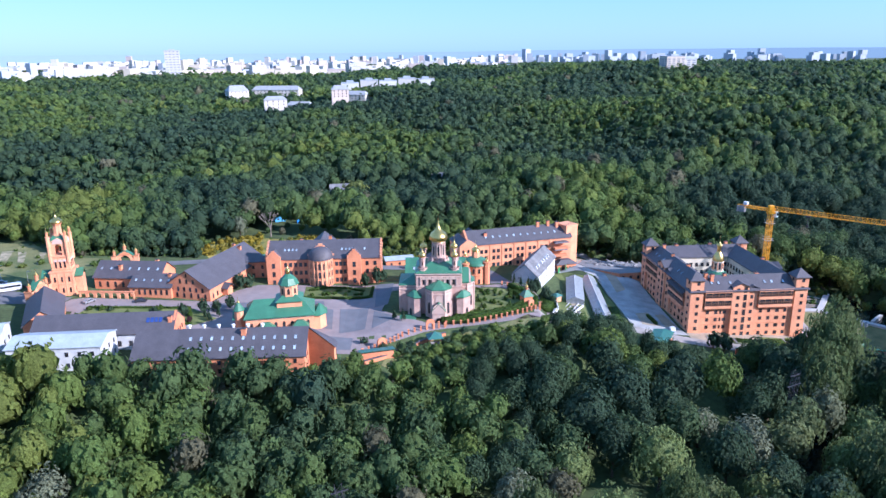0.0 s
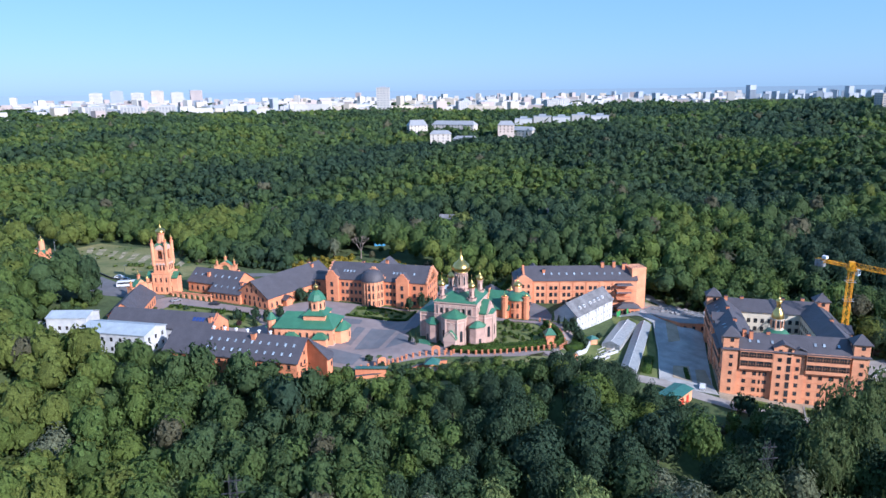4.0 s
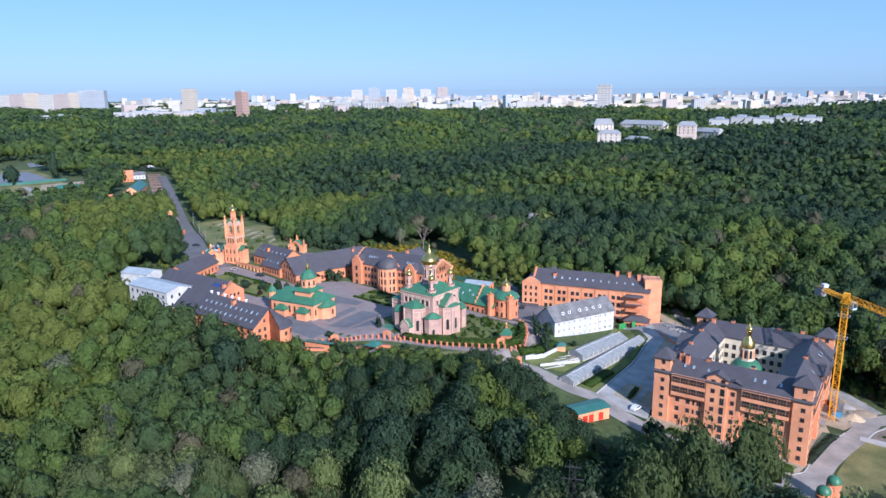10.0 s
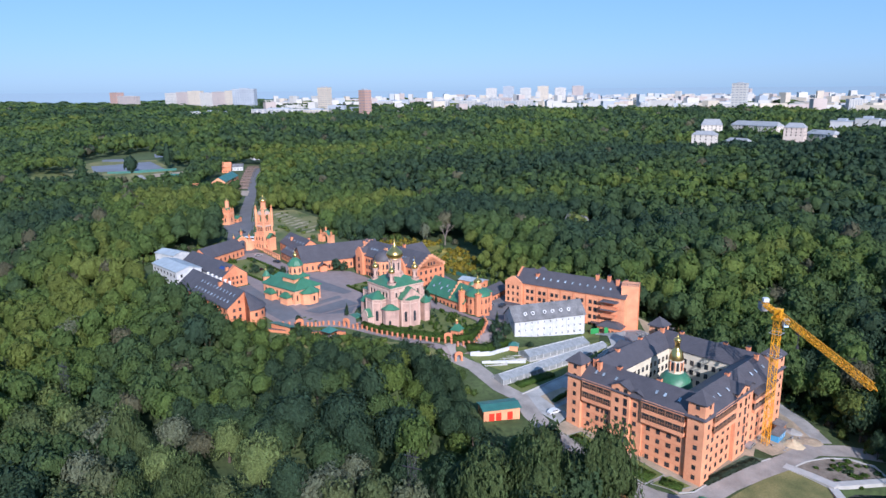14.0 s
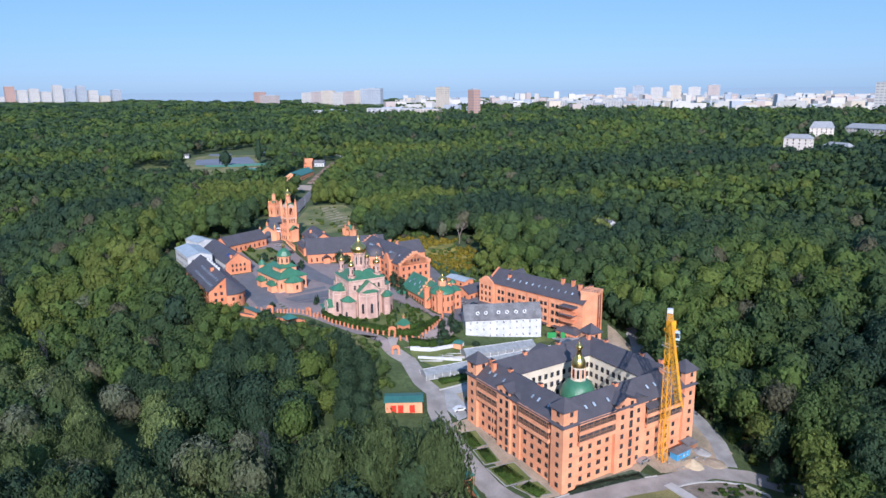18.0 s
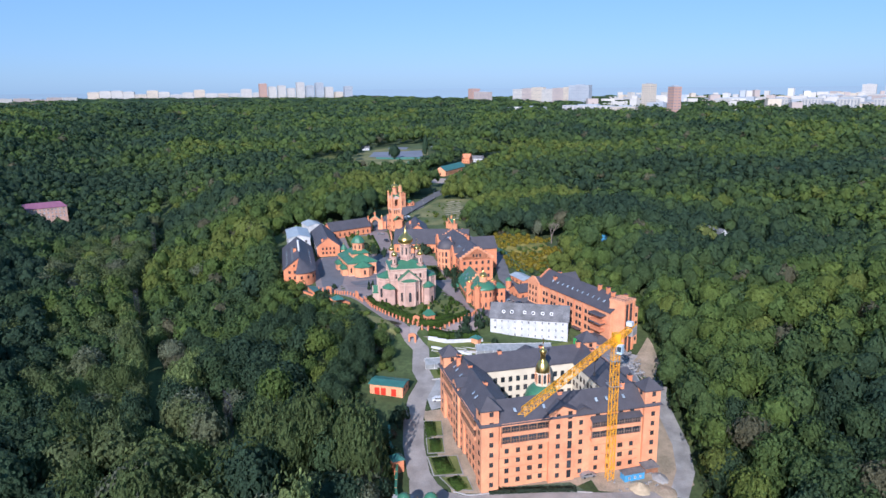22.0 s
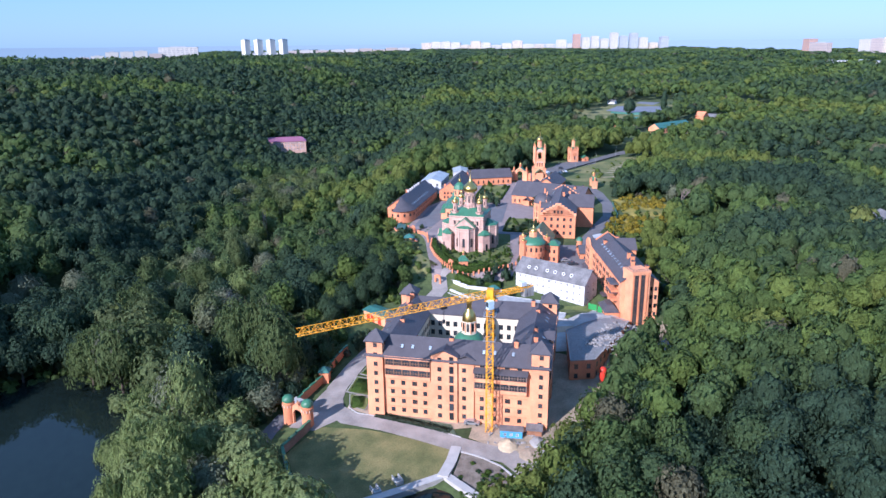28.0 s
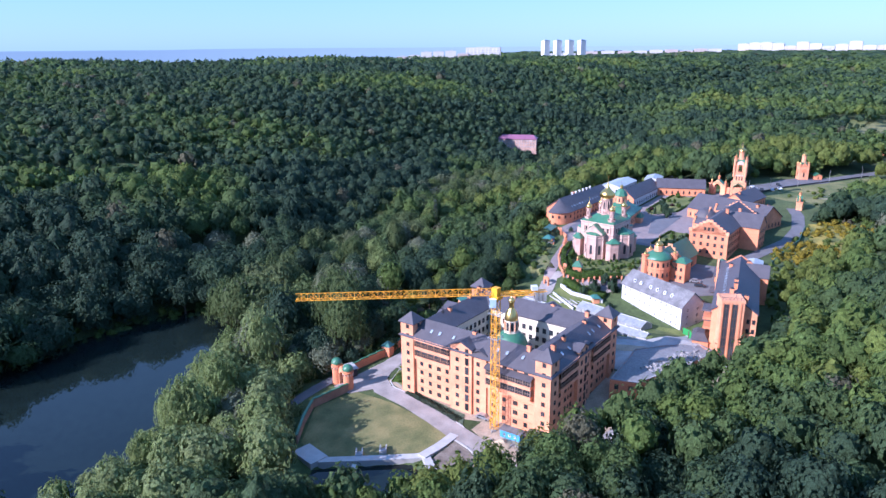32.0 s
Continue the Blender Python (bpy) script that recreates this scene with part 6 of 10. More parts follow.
# ---- white cell building ----
wb = house("cell_building", "white plastered three-storey cell building with weathered grey roof", 45.6, 278.6, -1.6, 66, 30, 10.4, 8.2, 4.4, WHITE, ROOF_OLD, rows=(1.0, 3.6, 6.0), cols=(0, 2), win=(0.9, 1.2), frame_mat=FRAME_W, over=0.5)
windows(wb, -14.4, 14.4, 5.2, [0.9, 3.5, 6.2], 11, 0.85, 1.15, 0, FRAME_W)
windows(wb, -14.4, 14.4, 5.2, [0.9, 3.5, 6.2], 11, 0.85, 1.15, 180, FRAME_W)
for px in (-10, -6.8, -1.8, 1.6, 5.2, 8.6):
    bm = bm_new()
    lathe(bm, [(0.42, 0.3), (0.42, 0.62), (0.68, 0.62), (0.68, -0.2), (0.3, -0.2)], 14)
    dw = part("dormer_window", fix(bm), FRAME_W, wb, "white round dormer window", m=Matrix.Translation((px, -3.2, 8.2 + 4.4 * (1 - 3.2 / 5.2) + 0.1)) @ Matrix.Rotation(radians(62), 4, "X"))
    bm = bm_new()
    prism(bm, ring(14, 0.44), 0.3, 0.4)
    part("pane", fix(bm), GLASS, dw)
bm = bm_new()
for px in (-12.5, -6, 1, 7):
    lathe(bm, [(0.09, 0), (0.09, 8.0), (0, 8.0)], 6, px, -5.32)
part("downpipe", fix(bm), mat("grey_downpipe", (0.5, 0.5, 0.5), 0.5), wb)

# ---- small pump house by the road ----
ph = house("pump_house", "small pink-orange brick garage with teal sheet roof and red doors", 79.5, 217.6, -4.4, 62, 11.5, 6.0, 3.4, 0.5, BRICK_LIGHT, TEAL, rows=(1.4,), cols=(0, 2), win=(0.8, 0.9), over=0.4)
for px in (-3.2, -1.0, 2.6):
    bm = bm_new()
    box(bm, px - 0.85, px + 0.85, -3.06, -2.95, -0.2, 2.3)
    part("door", fix(bm), STEEL_R, ph, "red painted metal door")

# ---- paving, roads, lawns ----
VEG = mat("overgrown_soil", (0.3, 0.25, 0.175), 0.95, vary=0.3, scale=0.3, fine=2.5, coord="World", second=(0.11, 0.12, 0.05), bump=0.5)
JUNIPER = mat("juniper_ground_cover", (0.075, 0.105, 0.07), 0.95, vary=0.3, scale=0.8, fine=4, coord="World", second=(0.045, 0.07, 0.045), bump=0.6)
sheet("courtyard_paving", [(-134, 232), (-130, 244), (-126, 246), (-107, 244.6), (-79, 243), (-72, 256), (-66, 262), (-20, 262), (-12, 260), (-7, 261.5), (14, 260.5), (23, 260), (30, 262), (40, 262), (48, 250), (46, 238), (40, 244), (37, 252), (28, 258), (18, 258), (8, 255),
      (-13, 252), (-16, 232), (-10, 226), (0, 220), (8, 221), (24, 226), (46, 233.5), (48, 229.5), (24, 221), (4, 214.5), (-14, 206), (-21, 198), (-33, 198), (-60, 197), (-76, 202), (-77, 214), (-100, 214), (-118, 213), (-124, 232)],
      PAVE_PINK, 0.12, "pinkish brick paving of the monastery yard", "pavement")
for k, poly in enumerate(([(-37, 236), (-33.4, 235.5), (-31.6, 217), (-35, 218)], [(-31, 236), (-20.8, 236.6), (-20.6, 216.4), (-29, 214)], [(-18.6, 232.6), (-10, 224.6), (-18.4, 216.2)],
                         [(-19.5, 262), (-12.6, 261), (-14, 238), (-18.6, 236)], [(-78, 241), (-38, 244), (-37, 239), (-64, 230), (-78, 236)], [(-76, 213), (-62, 212), (-36, 212), (-24, 210), (-24, 201), (-60, 200), (-76, 204)])):
    sheet("paving_panel", poly, PAVE_BLUE, 0.17, "blue-grey paving panel in the monastery yard", "pavement")
sheet("garden_lawn", [(-46, 246), (-20, 247), (-20.5, 260), (-47, 260)], LAWN, 0.2, "clipped green garden lawn with hedges", "lawn")
sheet("flower_garden", [(-122, 219), (-78, 220), (-72, 226), (-84, 236), (-120, 236)], LAWN, 0.2, "garden strip with shrubs and flower beds", "garden")
sheet("cathedral_garden", [(9, 223.5), (24, 227), (38, 236), (38.5, 243), (33, 255), (24, 257.5), (12, 254)], LAWN, 0.16, "green garden beside the cathedral", "garden")
sheet("slope_meadow", [(-14, 192), (-12, 199), (0, 209), (24, 218), (36, 229), (45, 224), (30, 208), (8, 198), (-8, 189)], FIELD, 0.12, "rough grassy slope below the fence", "meadow")
sheet("terrace_grass", [(40, 240), (50, 256), (52, 262), (66, 274), (68, 284), (60, 296), (56, 292), (62, 258), (60, 240), (50, 236)], LAWN, 0.08, "grass beside the greenhouses", "lawn")
sheet("bank_lawn", [(68.5, 233), (74.5, 234), (74, 262), (72, 286), (70, 286)], LAWN, 0.14, "grass strip beside the greenhouse", "lawn")
sheet("works_yard", [(75, 229), (94, 229), (92.5, 236), (93, 284), (92, 292), (72, 312), (64, 302), (58, 300), (56, 294), (66, 292), (73, 285), (75, 262)], YARD_CONC, 0.13, "pale dusty concrete works yard", "pavement")
for poly in ([(79, 271), (83.5, 274), (82, 292), (78, 290)], [(79.5, 237), (86, 236), (85.5, 250), (80, 248)], [(87.5, 236), (92.3, 236), (91, 249), (87.5, 248)]):
    sheet("planting_bed", poly, DIRT, 0.2, "bare planting bed in the works yard", "bed")
sheet("service_yard", [(-6, 262.5), (14, 261.8), (30, 263), (37, 264.5), (34, 274), (29, 286), (21, 294), (10, 298), (-4, 292), (-9, 286), (-7, 272)], ASPHALT, 0.1, "grey asphalt yard between the church and the guest building", "pavement")
road("north_lane", [(-4, 289), (-18, 288), (-36, 292), (-60, 297), (-84, 296), (-110, 290), (-124, 284)], 6.0, ASPHALT, 0.14, "grey asphalt lane along the north fence")
sheet("rough_yard", [(72, 311), (92, 291), (136, 292), (130, 297), (100, 305.5), (80, 316.5), (66, 321), (60, 322)], DIRT, 0.06, "dusty ground behind the annex", "ground")
sheet("dormitory_apron", [(94, 226), (136, 226), (139, 240), (141, 256), (138, 264), (136, 292), (96, 296), (93.5, 284)], DIRT, 0.05, "trodden earth and paving round the dormitory", "ground")
for poly in ([(100, 225.6), (108, 224.6), (109, 229.4), (101, 230.6)], [(109.6, 224.4), (117, 223.4), (117.6, 228), (110.4, 229)], [(119, 223), (127.6, 223), (128.6, 230.6), (120, 231)], [(128.8, 224.4), (134.6, 226.6), (136, 231.6), (130, 231.4)]):
    sheet("terrace_bed", poly, LAWN, 0.3, "green planted terrace bed with pale edging", "bed")
    cx, cy = sum(p[0] for p in poly) / 4, sum(p[1] for p in poly) / 4
    sheet("bed_edging", [(cx + (p[0] - cx) * 1.1, cy + (p[1] - cy) * 1.1) for p in poly], CONCRETE, 0.22, "pale concrete edging of a terrace bed", "kerb")
sheet("hedge_bed", [(136.8, 233.6), (138.2, 241), (140, 251), (142.6, 260.6), (138, 258), (137, 246)], JUNIPER, 0.2, "low juniper bed along the dormitory front", "bed")
road("brick_road", [(44, 231), (52, 233.5), (60, 232), (68, 230.5), (76, 231), (86, 226), (98, 222.5), (112, 220), (126, 219), (136, 221), (140.6, 228), (141.6, 240), (144, 252), (147, 264), (149, 276), (156, 284), (170, 292)], 6.2, PAVING, 0.15, "pale paved drive along the dormitory")
road("footpath", [(38.5, 233), (46, 232)], 2.6, PAVING, 0.16, "pale paved footpath", "path")
sheet("forecourt", [(128, 216), (147.5, 213), (148.5, 221), (142, 226), (138, 226), (130, 222.5)], PAVING, 0.18, "paved forecourt inside the gate", "pavement")
road("outer_lane", [(141.5, 209), (150, 208), (157.5, 208.2), (166, 209.4)], 5.0, ASPHALT, 0.12, "grey lane outside the gate under trees")
sheet("lawn", [(146.4, 222), (159.5, 217.8), (175, 229.5), (177.4, 240), (168, 252), (160, 260.6), (148.6, 260.8), (146.4, 250), (145, 236)], LAWN_DRY, 0.12, "dry mown lawn beside the dormitory", "lawn")
road("track", [(150, 283), (140, 291), (128, 296.5), (112, 301), (98, 306), (86, 314), (76, 322), (68, 326)], 4.8, CONCRETE, 0.12, "dusty track behind the buildings")
sheet("building_site", [(134, 264), (143, 264), (149, 280), (146, 290), (136, 293), (128, 296), (124, 288), (136, 284)], DIRT, 0.1, "trampled sandy building site", "ground")
sheet("round_bed", [(149.8, 263.6), (160, 263.4), (164, 268.5), (168, 275), (164, 280), (157, 279), (152.5, 274)], mat("grey_brown_soil", (0.17, 0.145, 0.12), 0.95, vary=0.25, scale=0.5, fine=3, coord="World", second=(0.12, 0.1, 0.08)), 0.14, "planting bed with low shrubs", "bed")
sheet("entrance_drive", ribbon([(-131, 242), (-146, 244), (-162, 252), (-180, 260), (-204, 272), (-259, 301), (-330, 341), (-403, 381), (-480, 424)], 8.5), ASPHALT, 0.14, "grey asphalt entrance road", "road")
sheet("car_park", [(-144, 240), (-160, 240), (-192, 256), (-206, 258), (-228, 272), (-214, 286), (-176, 262), (-146, 250)], ASPHALT, 0.1, "asphalt car park before the gate", "road")
sheet("field", [(-148, 262), (-172, 264), (-206, 282), (-246, 303), (-238, 328), (-186, 324), (-162, 300), (-134, 296)], FIELD, 0.08, "rough field with old vegetable beds", "field")
for i in range(9):
    a = -156 - 8.6 * i
    w = (3.0, 1.6, 2.4, 3.6)[i % 4]
    sheet("vegetable_bed", [(a, 288 + 2.3 * i), (a - w, 287.4 + 2.3 * i), (a - w - 7 - i % 3, 306 + 1.4 * i), (a - 6 - i % 3, 307 + 1.4 * i)], VEG, 0.16, "brown overgrown vegetable bed in the field", "bed")
sheet("yellow_meadow", [(-96, 298), (-60, 306), (-38, 304), (-30, 312), (-52, 326), (-84, 332), (-104, 316)], YELLOWFLD, 0.1, "overgrown meadow with yellow flowers", "meadow")
sheet("gravel_yard", [(-150, 186), (-178, 190), (-180, 206), (-160, 210), (-146, 204)], DIRT, 0.1, "gravel yard with parked vehicles", "ground")
sheet("stable_paddock", [(-358, 341), (-349, 349), (-502, 436), (-510, 426)], mat("red_brown_soil", (0.3, 0.19, 0.14), 0.95, vary=0.2, scale=0.15, fine=1.2, coord="World", second=(0.2, 0.14, 0.1)), 0.1, "bare red-brown paddocks beside the road", "ground")
sheet("sports_ground", [(-383, 275), (-450, 262), (-600, 250), (-690, 320), (-640, 372), (-540, 352), (-470, 330), (-400, 300)], FIELD, 0.1, "mown sports ground beyond the trees", "field")
COURT = mat("blue_grey_court", (0.16, 0.18, 0.22), 0.9, vary=0.12, scale=0.05, fine=1.0, coord="World")
for poly in ([(-579, 285), (-545, 348), (-628, 361), (-637, 298)], [(-703, 392), (-687, 418), (-660, 407), (-666, 380)], [(-700, 328), (-681, 353), (-651, 343), (-678, 322)]):
    sheet("sports_court", poly, COURT, 0.16, "blue-grey fenced sports court", "court")
sheet("tan_field", [(-474, 304), (-518, 326), (-508, 360), (-488, 350)], DIRT, 0.16, "dry tan riding ground", "field")
sheet("court_path", ribbon([(-448, 276), (-462, 292), (-476, 302), (-500, 308), (-520, 312)], 5.0), CONCRETE, 0.2, "pale gravel path to the sports court", "path")
sheet("sandy_yard", [(-371, 324), (-340, 344), (-318, 331), (-342, 312)], mat("dusty_beige_ground", (0.34, 0.28, 0.23), 0.95, vary=0.12, scale=0.3, fine=3, coord="World"), 0.2, "dusty beige yard before the riding stable", "ground")
sheet("orchard_ground", [(-480, 232), (-520, 208), (-640, 246), (-620, 262), (-500, 252)], LAWN, 0.1, "grass under a young orchard", "orchard")
# kerb along the drive
bm = bm_new()
line = [(135.5, 226.5), (137.8, 230), (138.6, 241), (140.6, 252), (143.4, 262)]
for (ax, ay), (bx, by) in zip(line, line[1:]):
    n = 6
    for i in range(n):
        x0, y0 = ax + (bx - ax) * i / n, ay + (by - ay) * i / n
        x1, y1 = ax + (bx - ax) * (i + 0.96) / n, ay + (by - ay) * (i + 0.96) / n
        z = mesh_z(x0, y0)
        d = Vector((x1 - x0, y1 - y0, 0)).normalized()
        nrm = Vector((-d.y, d.x, 0)) * 0.12
        p = [Vector((x0, y0, z)), Vector((x1, y1, z))]
        vs = [bm.verts.new(q + o + Vector((0, 0, h))) for h in (-0.1, 0.32) for q, o in ((p[0], nrm), (p[0], -nrm), (p[1], -nrm), (p[1], nrm))]
        for f in ((0, 1, 2, 3), (7, 6, 5, 4), (0, 4, 5, 1), (1, 5, 6, 2), (2, 6, 7, 3), (3, 7, 4, 0)):
            bm.faces.new([vs[k] for k in f])
tagged(part("kerb", fix(bm), mat("white_concrete", (0.4, 0.395, 0.385), 0.85, vary=0.08)), "white concrete kerb along the drive", "kerb", kind="structure")
WHITE_CONC = bpy.data.materials["white_concrete"]


def wall_run(name, label, pts, h, t, material, coping=None, down=1.0, dz=0.0, category="wall", step=3, panels=False):
    """A free-standing wall along a line, following the ground, in short lengths or single panels."""
    bm, bc = bm_new(), bm_new()
    w = thing(name, label, category, 0, 0, 0)
    for (ax, ay), (bx, by) in zip(pts, pts[1:]):
        L = math.hypot(bx - ax, by - ay)
        n = max(1, int(L / step))
        for i in range(n):
            p0, p1 = Vector((ax + (bx - ax) * i / n, ay + (by - ay) * i / n, 0)), Vector((ax + (bx - ax) * (i + 1) / n, ay + (by - ay) * (i + 1) / n, 0))
            z = max(mesh_z(p0.x, p0.y), mesh_z(p1.x, p1.y)) + dz
            d = (p1 - p0).normalized()
            for b, tt, z0, z1 in ((bm, t, z - down - 1.5, z + h), (bc, t + 0.3, z + h, z + h + 0.25)):
                o = Vector((-d.y, d.x, 0)) * tt / 2
                vs = [b.verts.new(q + s * o + Vector((0, 0, zz))) for zz in (z0, z1) for q, s in ((p0, 1), (p0, -1), (p1, -1), (p1, 1))]
                for f in ((0, 1, 2, 3), (7, 6, 5, 4), (0, 4, 5, 1), (1, 5, 6, 2), (2, 6, 7, 3), (3, 7, 4, 0)):
                    b.faces.new([vs[k] for k in f])
            if panels:
                part("panel", fix(bm), material, w)
                bm = bm_new()
    if panels:
        bm.free()
    else:
        part("wall", fix(bm), material, w)
    if coping:
        part("coping", fix(bc), coping, w)
    else:
        bc.free()
    return w


# ---- yard pond with concrete walks ----
basin = thing("pond_walls", "pale concrete retaining walls and walks round a small pond", "pond", 0, 0, -10.6)
def slab(pts, z0, z1, m, name, parent, label=""):
    bm = bm_new()
    area = sum(a[0] * b[1] - b[0] * a[1] for a, b in zip(pts, pts[1:] + pts[:1]))
    prism(bm, pts if area > 0 else pts[::-1], z0, z1)
    return part(name, fix(bm), m, parent, label)
slab(ribbon([(177.5, 232.5), (178.6, 241)], 5.4), -2.5, 0.75, WHITE_CONC, "landing", basin)
slab(ribbon([(178.5, 240.5), (168, 252.5), (159.8, 261.4)], 2.3), -2.5, 0.6, WHITE_CONC, "walk", basin)
slab(ribbon([(147.5, 261.6), (154, 261.8), (161.2, 261.2)], 2.8), -1.5, 1.1, WHITE_CONC, "walk", basin)
slab(ribbon([(160.0, 261.6), (166, 270), (174, 281)], 2.2), -2.5, 0.84, WHITE_CONC, "walk", basin)
slab(ribbon([(174.2, 249.4), (182, 256)], 1.2), -2.5, 0.58, WHITE_CONC, "footbridge", basin)
bm = bm_new()
bm.faces.new([bm.verts.new(p) for p in ((181, 241, -11.5), (204, 255, -11.5), (182, 290, -11.5), (160, 263, -11.5))])
tagged(part("pond_water", fix(bm), WATER), "dark pond water between concrete walls", "water", kind="structure")
for x, y, a in ((164.5, 250.5, 40), (169.5, 246.5, 42)):
    b = thing("concrete_steps", "small white concrete stair box by the pond wall", "steps", x, y, mesh_z(x, y) + 0.1, a)
    bm = bm_new()
    for s in (-1, 1):
        box(bm, -1.6, 1.6, s * 0.8 - 0.15, s * 0.8 + 0.15, -0.3, 1.1)
    box(bm, 1.3, 1.6, -0.65, 0.65, -0.3, 1.1)
    part("cheek_walls", fix(bm), WHITE_CONC, b)
    bm = bm_new()
    for i in range(4):
        box(bm, -1.5 + 0.6 * i, -0.9 + 0.6 * i, -0.65, 0.65, -0.3, 0.15 + 0.2 * i)
    part("treads", fix(bm), CONCRETE, b)
# yard wall's brick is coloured dark brown for the trees' shade on it
wall_run("yard_wall", "brick yard wall with green sheet coping", [(147.5, 219.6), (159.8, 217.2), (168, 222.5), (176, 229)], 2.6, 0.5, mat("shaded_brown_brick", (0.26, 0.17, 0.12), 0.9, vary=0.2, scale=0.4, fine=5), GREEN)
wall_run("lane_wall", "brick boundary wall with green sheet coping", [(144.2, 210.8), (134, 211.5), (124, 213.4), (113, 213), (104, 214)], 2.6, 0.4, BRICK, GREEN)
wall_run("bed_kerb", "curved white concrete kerb round the planting bed", [(149.6, 263.4), (150.6, 268.5), (153.4, 274.6), (158, 279.6), (164.2, 281), (169, 277)], 0.3, 0.45, WHITE_CONC, None, category="kerb")
wall_run("monastery_wall", "low orange brick boundary wall climbing the slope", [(-19, 192), (-12, 196.5), (-6, 203), (0, 208), (6, 211)], 1.1, 0.4, BRICK, ROOF)
wall_run("north_fence", "green sheet-metal boundary fence", [(-86, 298.5), (-60, 301.5), (-36, 300), (-22, 299.6)], 1.5, 0.2, TEAL, None, panels=True)
wall_run("white_retaining_wall", "white retaining wall below the hedge", [(46, 237.5), (49.4, 244), (50.4, 258)], 1.4, 0.4, WHITE, None)
wall_run("white_terrace_wall", "low white terrace wall", [(52, 237.5), (60.5, 251)], 0.9, 0.3, WHITE, None)
wall_run("terrace_wall", "low pale terrace wall above the yard", [(75.2, 233), (75, 262), (73.4, 285)], 0.5, 0.35, WHITE_CONC, None)

# ---- entrance gate with green cupolas ----
eg = thing("entrance_gate", "orange brick gate with two round turrets and green cupolas", "gate", 145.4, 215.2, -9.2, 78)
for s in (-1, 1):
    bm = bm_new()
    lathe(bm, [(1.6, -1.5), (1.6, 4.9), (1.8, 5.0), (1.8, 5.3), (1.5, 5.35), (1.5, 5.9), (0, 5.9)], 16, s * 3.3, 0)
    t = part("turret", fix(bm), BRICK, eg)
    bm = bm_new()
    lathe(bm, [(1.75, 5.85), (1.75, 6.05), (1.6, 6.7), (1.1, 7.3), (0.4, 7.6), (0, 7.65)], 16, s * 3.3, 0)
    part("cupola", fix(bm), GREEN, t, smooth=True)
    bm = bm_new()
    for i in range(12):
        a = 2 * math.pi * i / 12
        box(bm, s * 3.3 + 1.62 * math.cos(a) - 0.12, s * 3.3 + 1.62 * math.cos(a) + 0.12, 1.62 * math.sin(a) - 0.12, 1.62 * math.sin(a) + 0.12, 4.1, 4.8)
    part("corbels", fix(bm), PINK_TRIM, t)
bm = bm_new()
arch_wall(bm, -1.9, 1.9, -0.4, 0.4, -1, 4.6, 2.9, 3.8, 5.6)
kokoshnik(bm, 0, -0.55, 4.4, 1.6, 1.6, 1.1)
part("arch", fix(bm), BRICK_LIGHT, eg)
bm = bm_new()
cross(bm, 5.9, 0.8)
part("cross", fix(bm), GOLD, eg)
gl = thing("guard_turret", "small brick turret with teal tent roof on the wall", "turret", 122.6, 213.6, -8.0, 10)
bm = bm_new()
box(bm, -1.5, 1.5, -1.5, 1.5, -1.5, 3.4)
part("wall", fix(bm), BRICK, gl)
bm = bm_new()
prism(bm, [(-1.9, -1.9), (1.9, -1.9), (1.9, 1.9), (-1.9, 1.9)], 3.4, 5.0, top=0)
part("roof", fix(bm), TEAL, gl)
gh_ = thing("guard_booth", "small dark guard booth with flat pale roof", "booth", 139.0, 212.4, -9.1, 70)
bm = bm_new()
box(bm, -2.2, 2.2, -1.2, 1.2, -0.5, 2.3)
part("wall", fix(bm), DARK, gh_)
bm = bm_new()
box(bm, -2.6, 2.6, -1.6, 1.6, 2.3, 2.5)
part("roof", fix(bm), WHITE_CONC, gh_)

# ---- greenhouses ----
HOUSEGLASS = mat("dusty_greenhouse_glass", (0.27, 0.285, 0.295), 0.35, vary=0.12, scale=0.8, fine=3, second=(0.2, 0.215, 0.22), spec=0.6)


def greenhouse(x, y, z, rot, L, w, label):
    g = thing("greenhouse", label, "greenhouse", x, y, z, rot, "greenhouses beside the works yard")
    e, rh = 2.2, 1.3
    bm = bm_new()
    box(bm, -L / 2, L / 2, -w / 2, w / 2, -1.2, 0.6)
    part("plinth", fix(bm), WHITE_CONC, g)
    bm = bm_new()
    box(bm, -L / 2 + 0.05, L / 2 - 0.05, -w / 2 + 0.05, w / 2 - 0.05, 0.6, e)
    for s in (-1, 1):
        push_x(bm, [(-w / 2 + 0.05, e), (w / 2 - 0.05, e), (0, e + rh)], s * L / 2 - 0.1 - 0.05 * s, s * L / 2 + 0.1 - 0.05 * s)
    part("side_glazing", fix(bm), HOUSEGLASS, g)
    n = int(L / 3)
    for s in (-1, 1):
        for i in range(n):
            a, b = -L / 2 + L * i / n + 0.03, -L / 2 + L * (i + 1) / n - 0.03
            bm = bm_new()
            push_x(bm, [(0, e + rh), (s * (w / 2 + 0.2), e - 0.1), (s * (w / 2 + 0.2), e - 0.05), (0, e + rh + 0.06)], a, b)
            part("roof_pane", fix(bm), HOUSEGLASS, g)
    bm = bm_new()
    for i in range(n + 1):
        px = -L / 2 + L * i / n
        for s in (-1, 1):
            box(bm, px - 0.05, px + 0.05, s * w / 2 - 0.06, s * w / 2 + 0.06, 0.5, e)
    box(bm, -L / 2, L / 2, -0.06, 0.06, e + rh + 0.02, e + rh + 0.12)
    part("frame", fix(bm), FRAME_W, g)


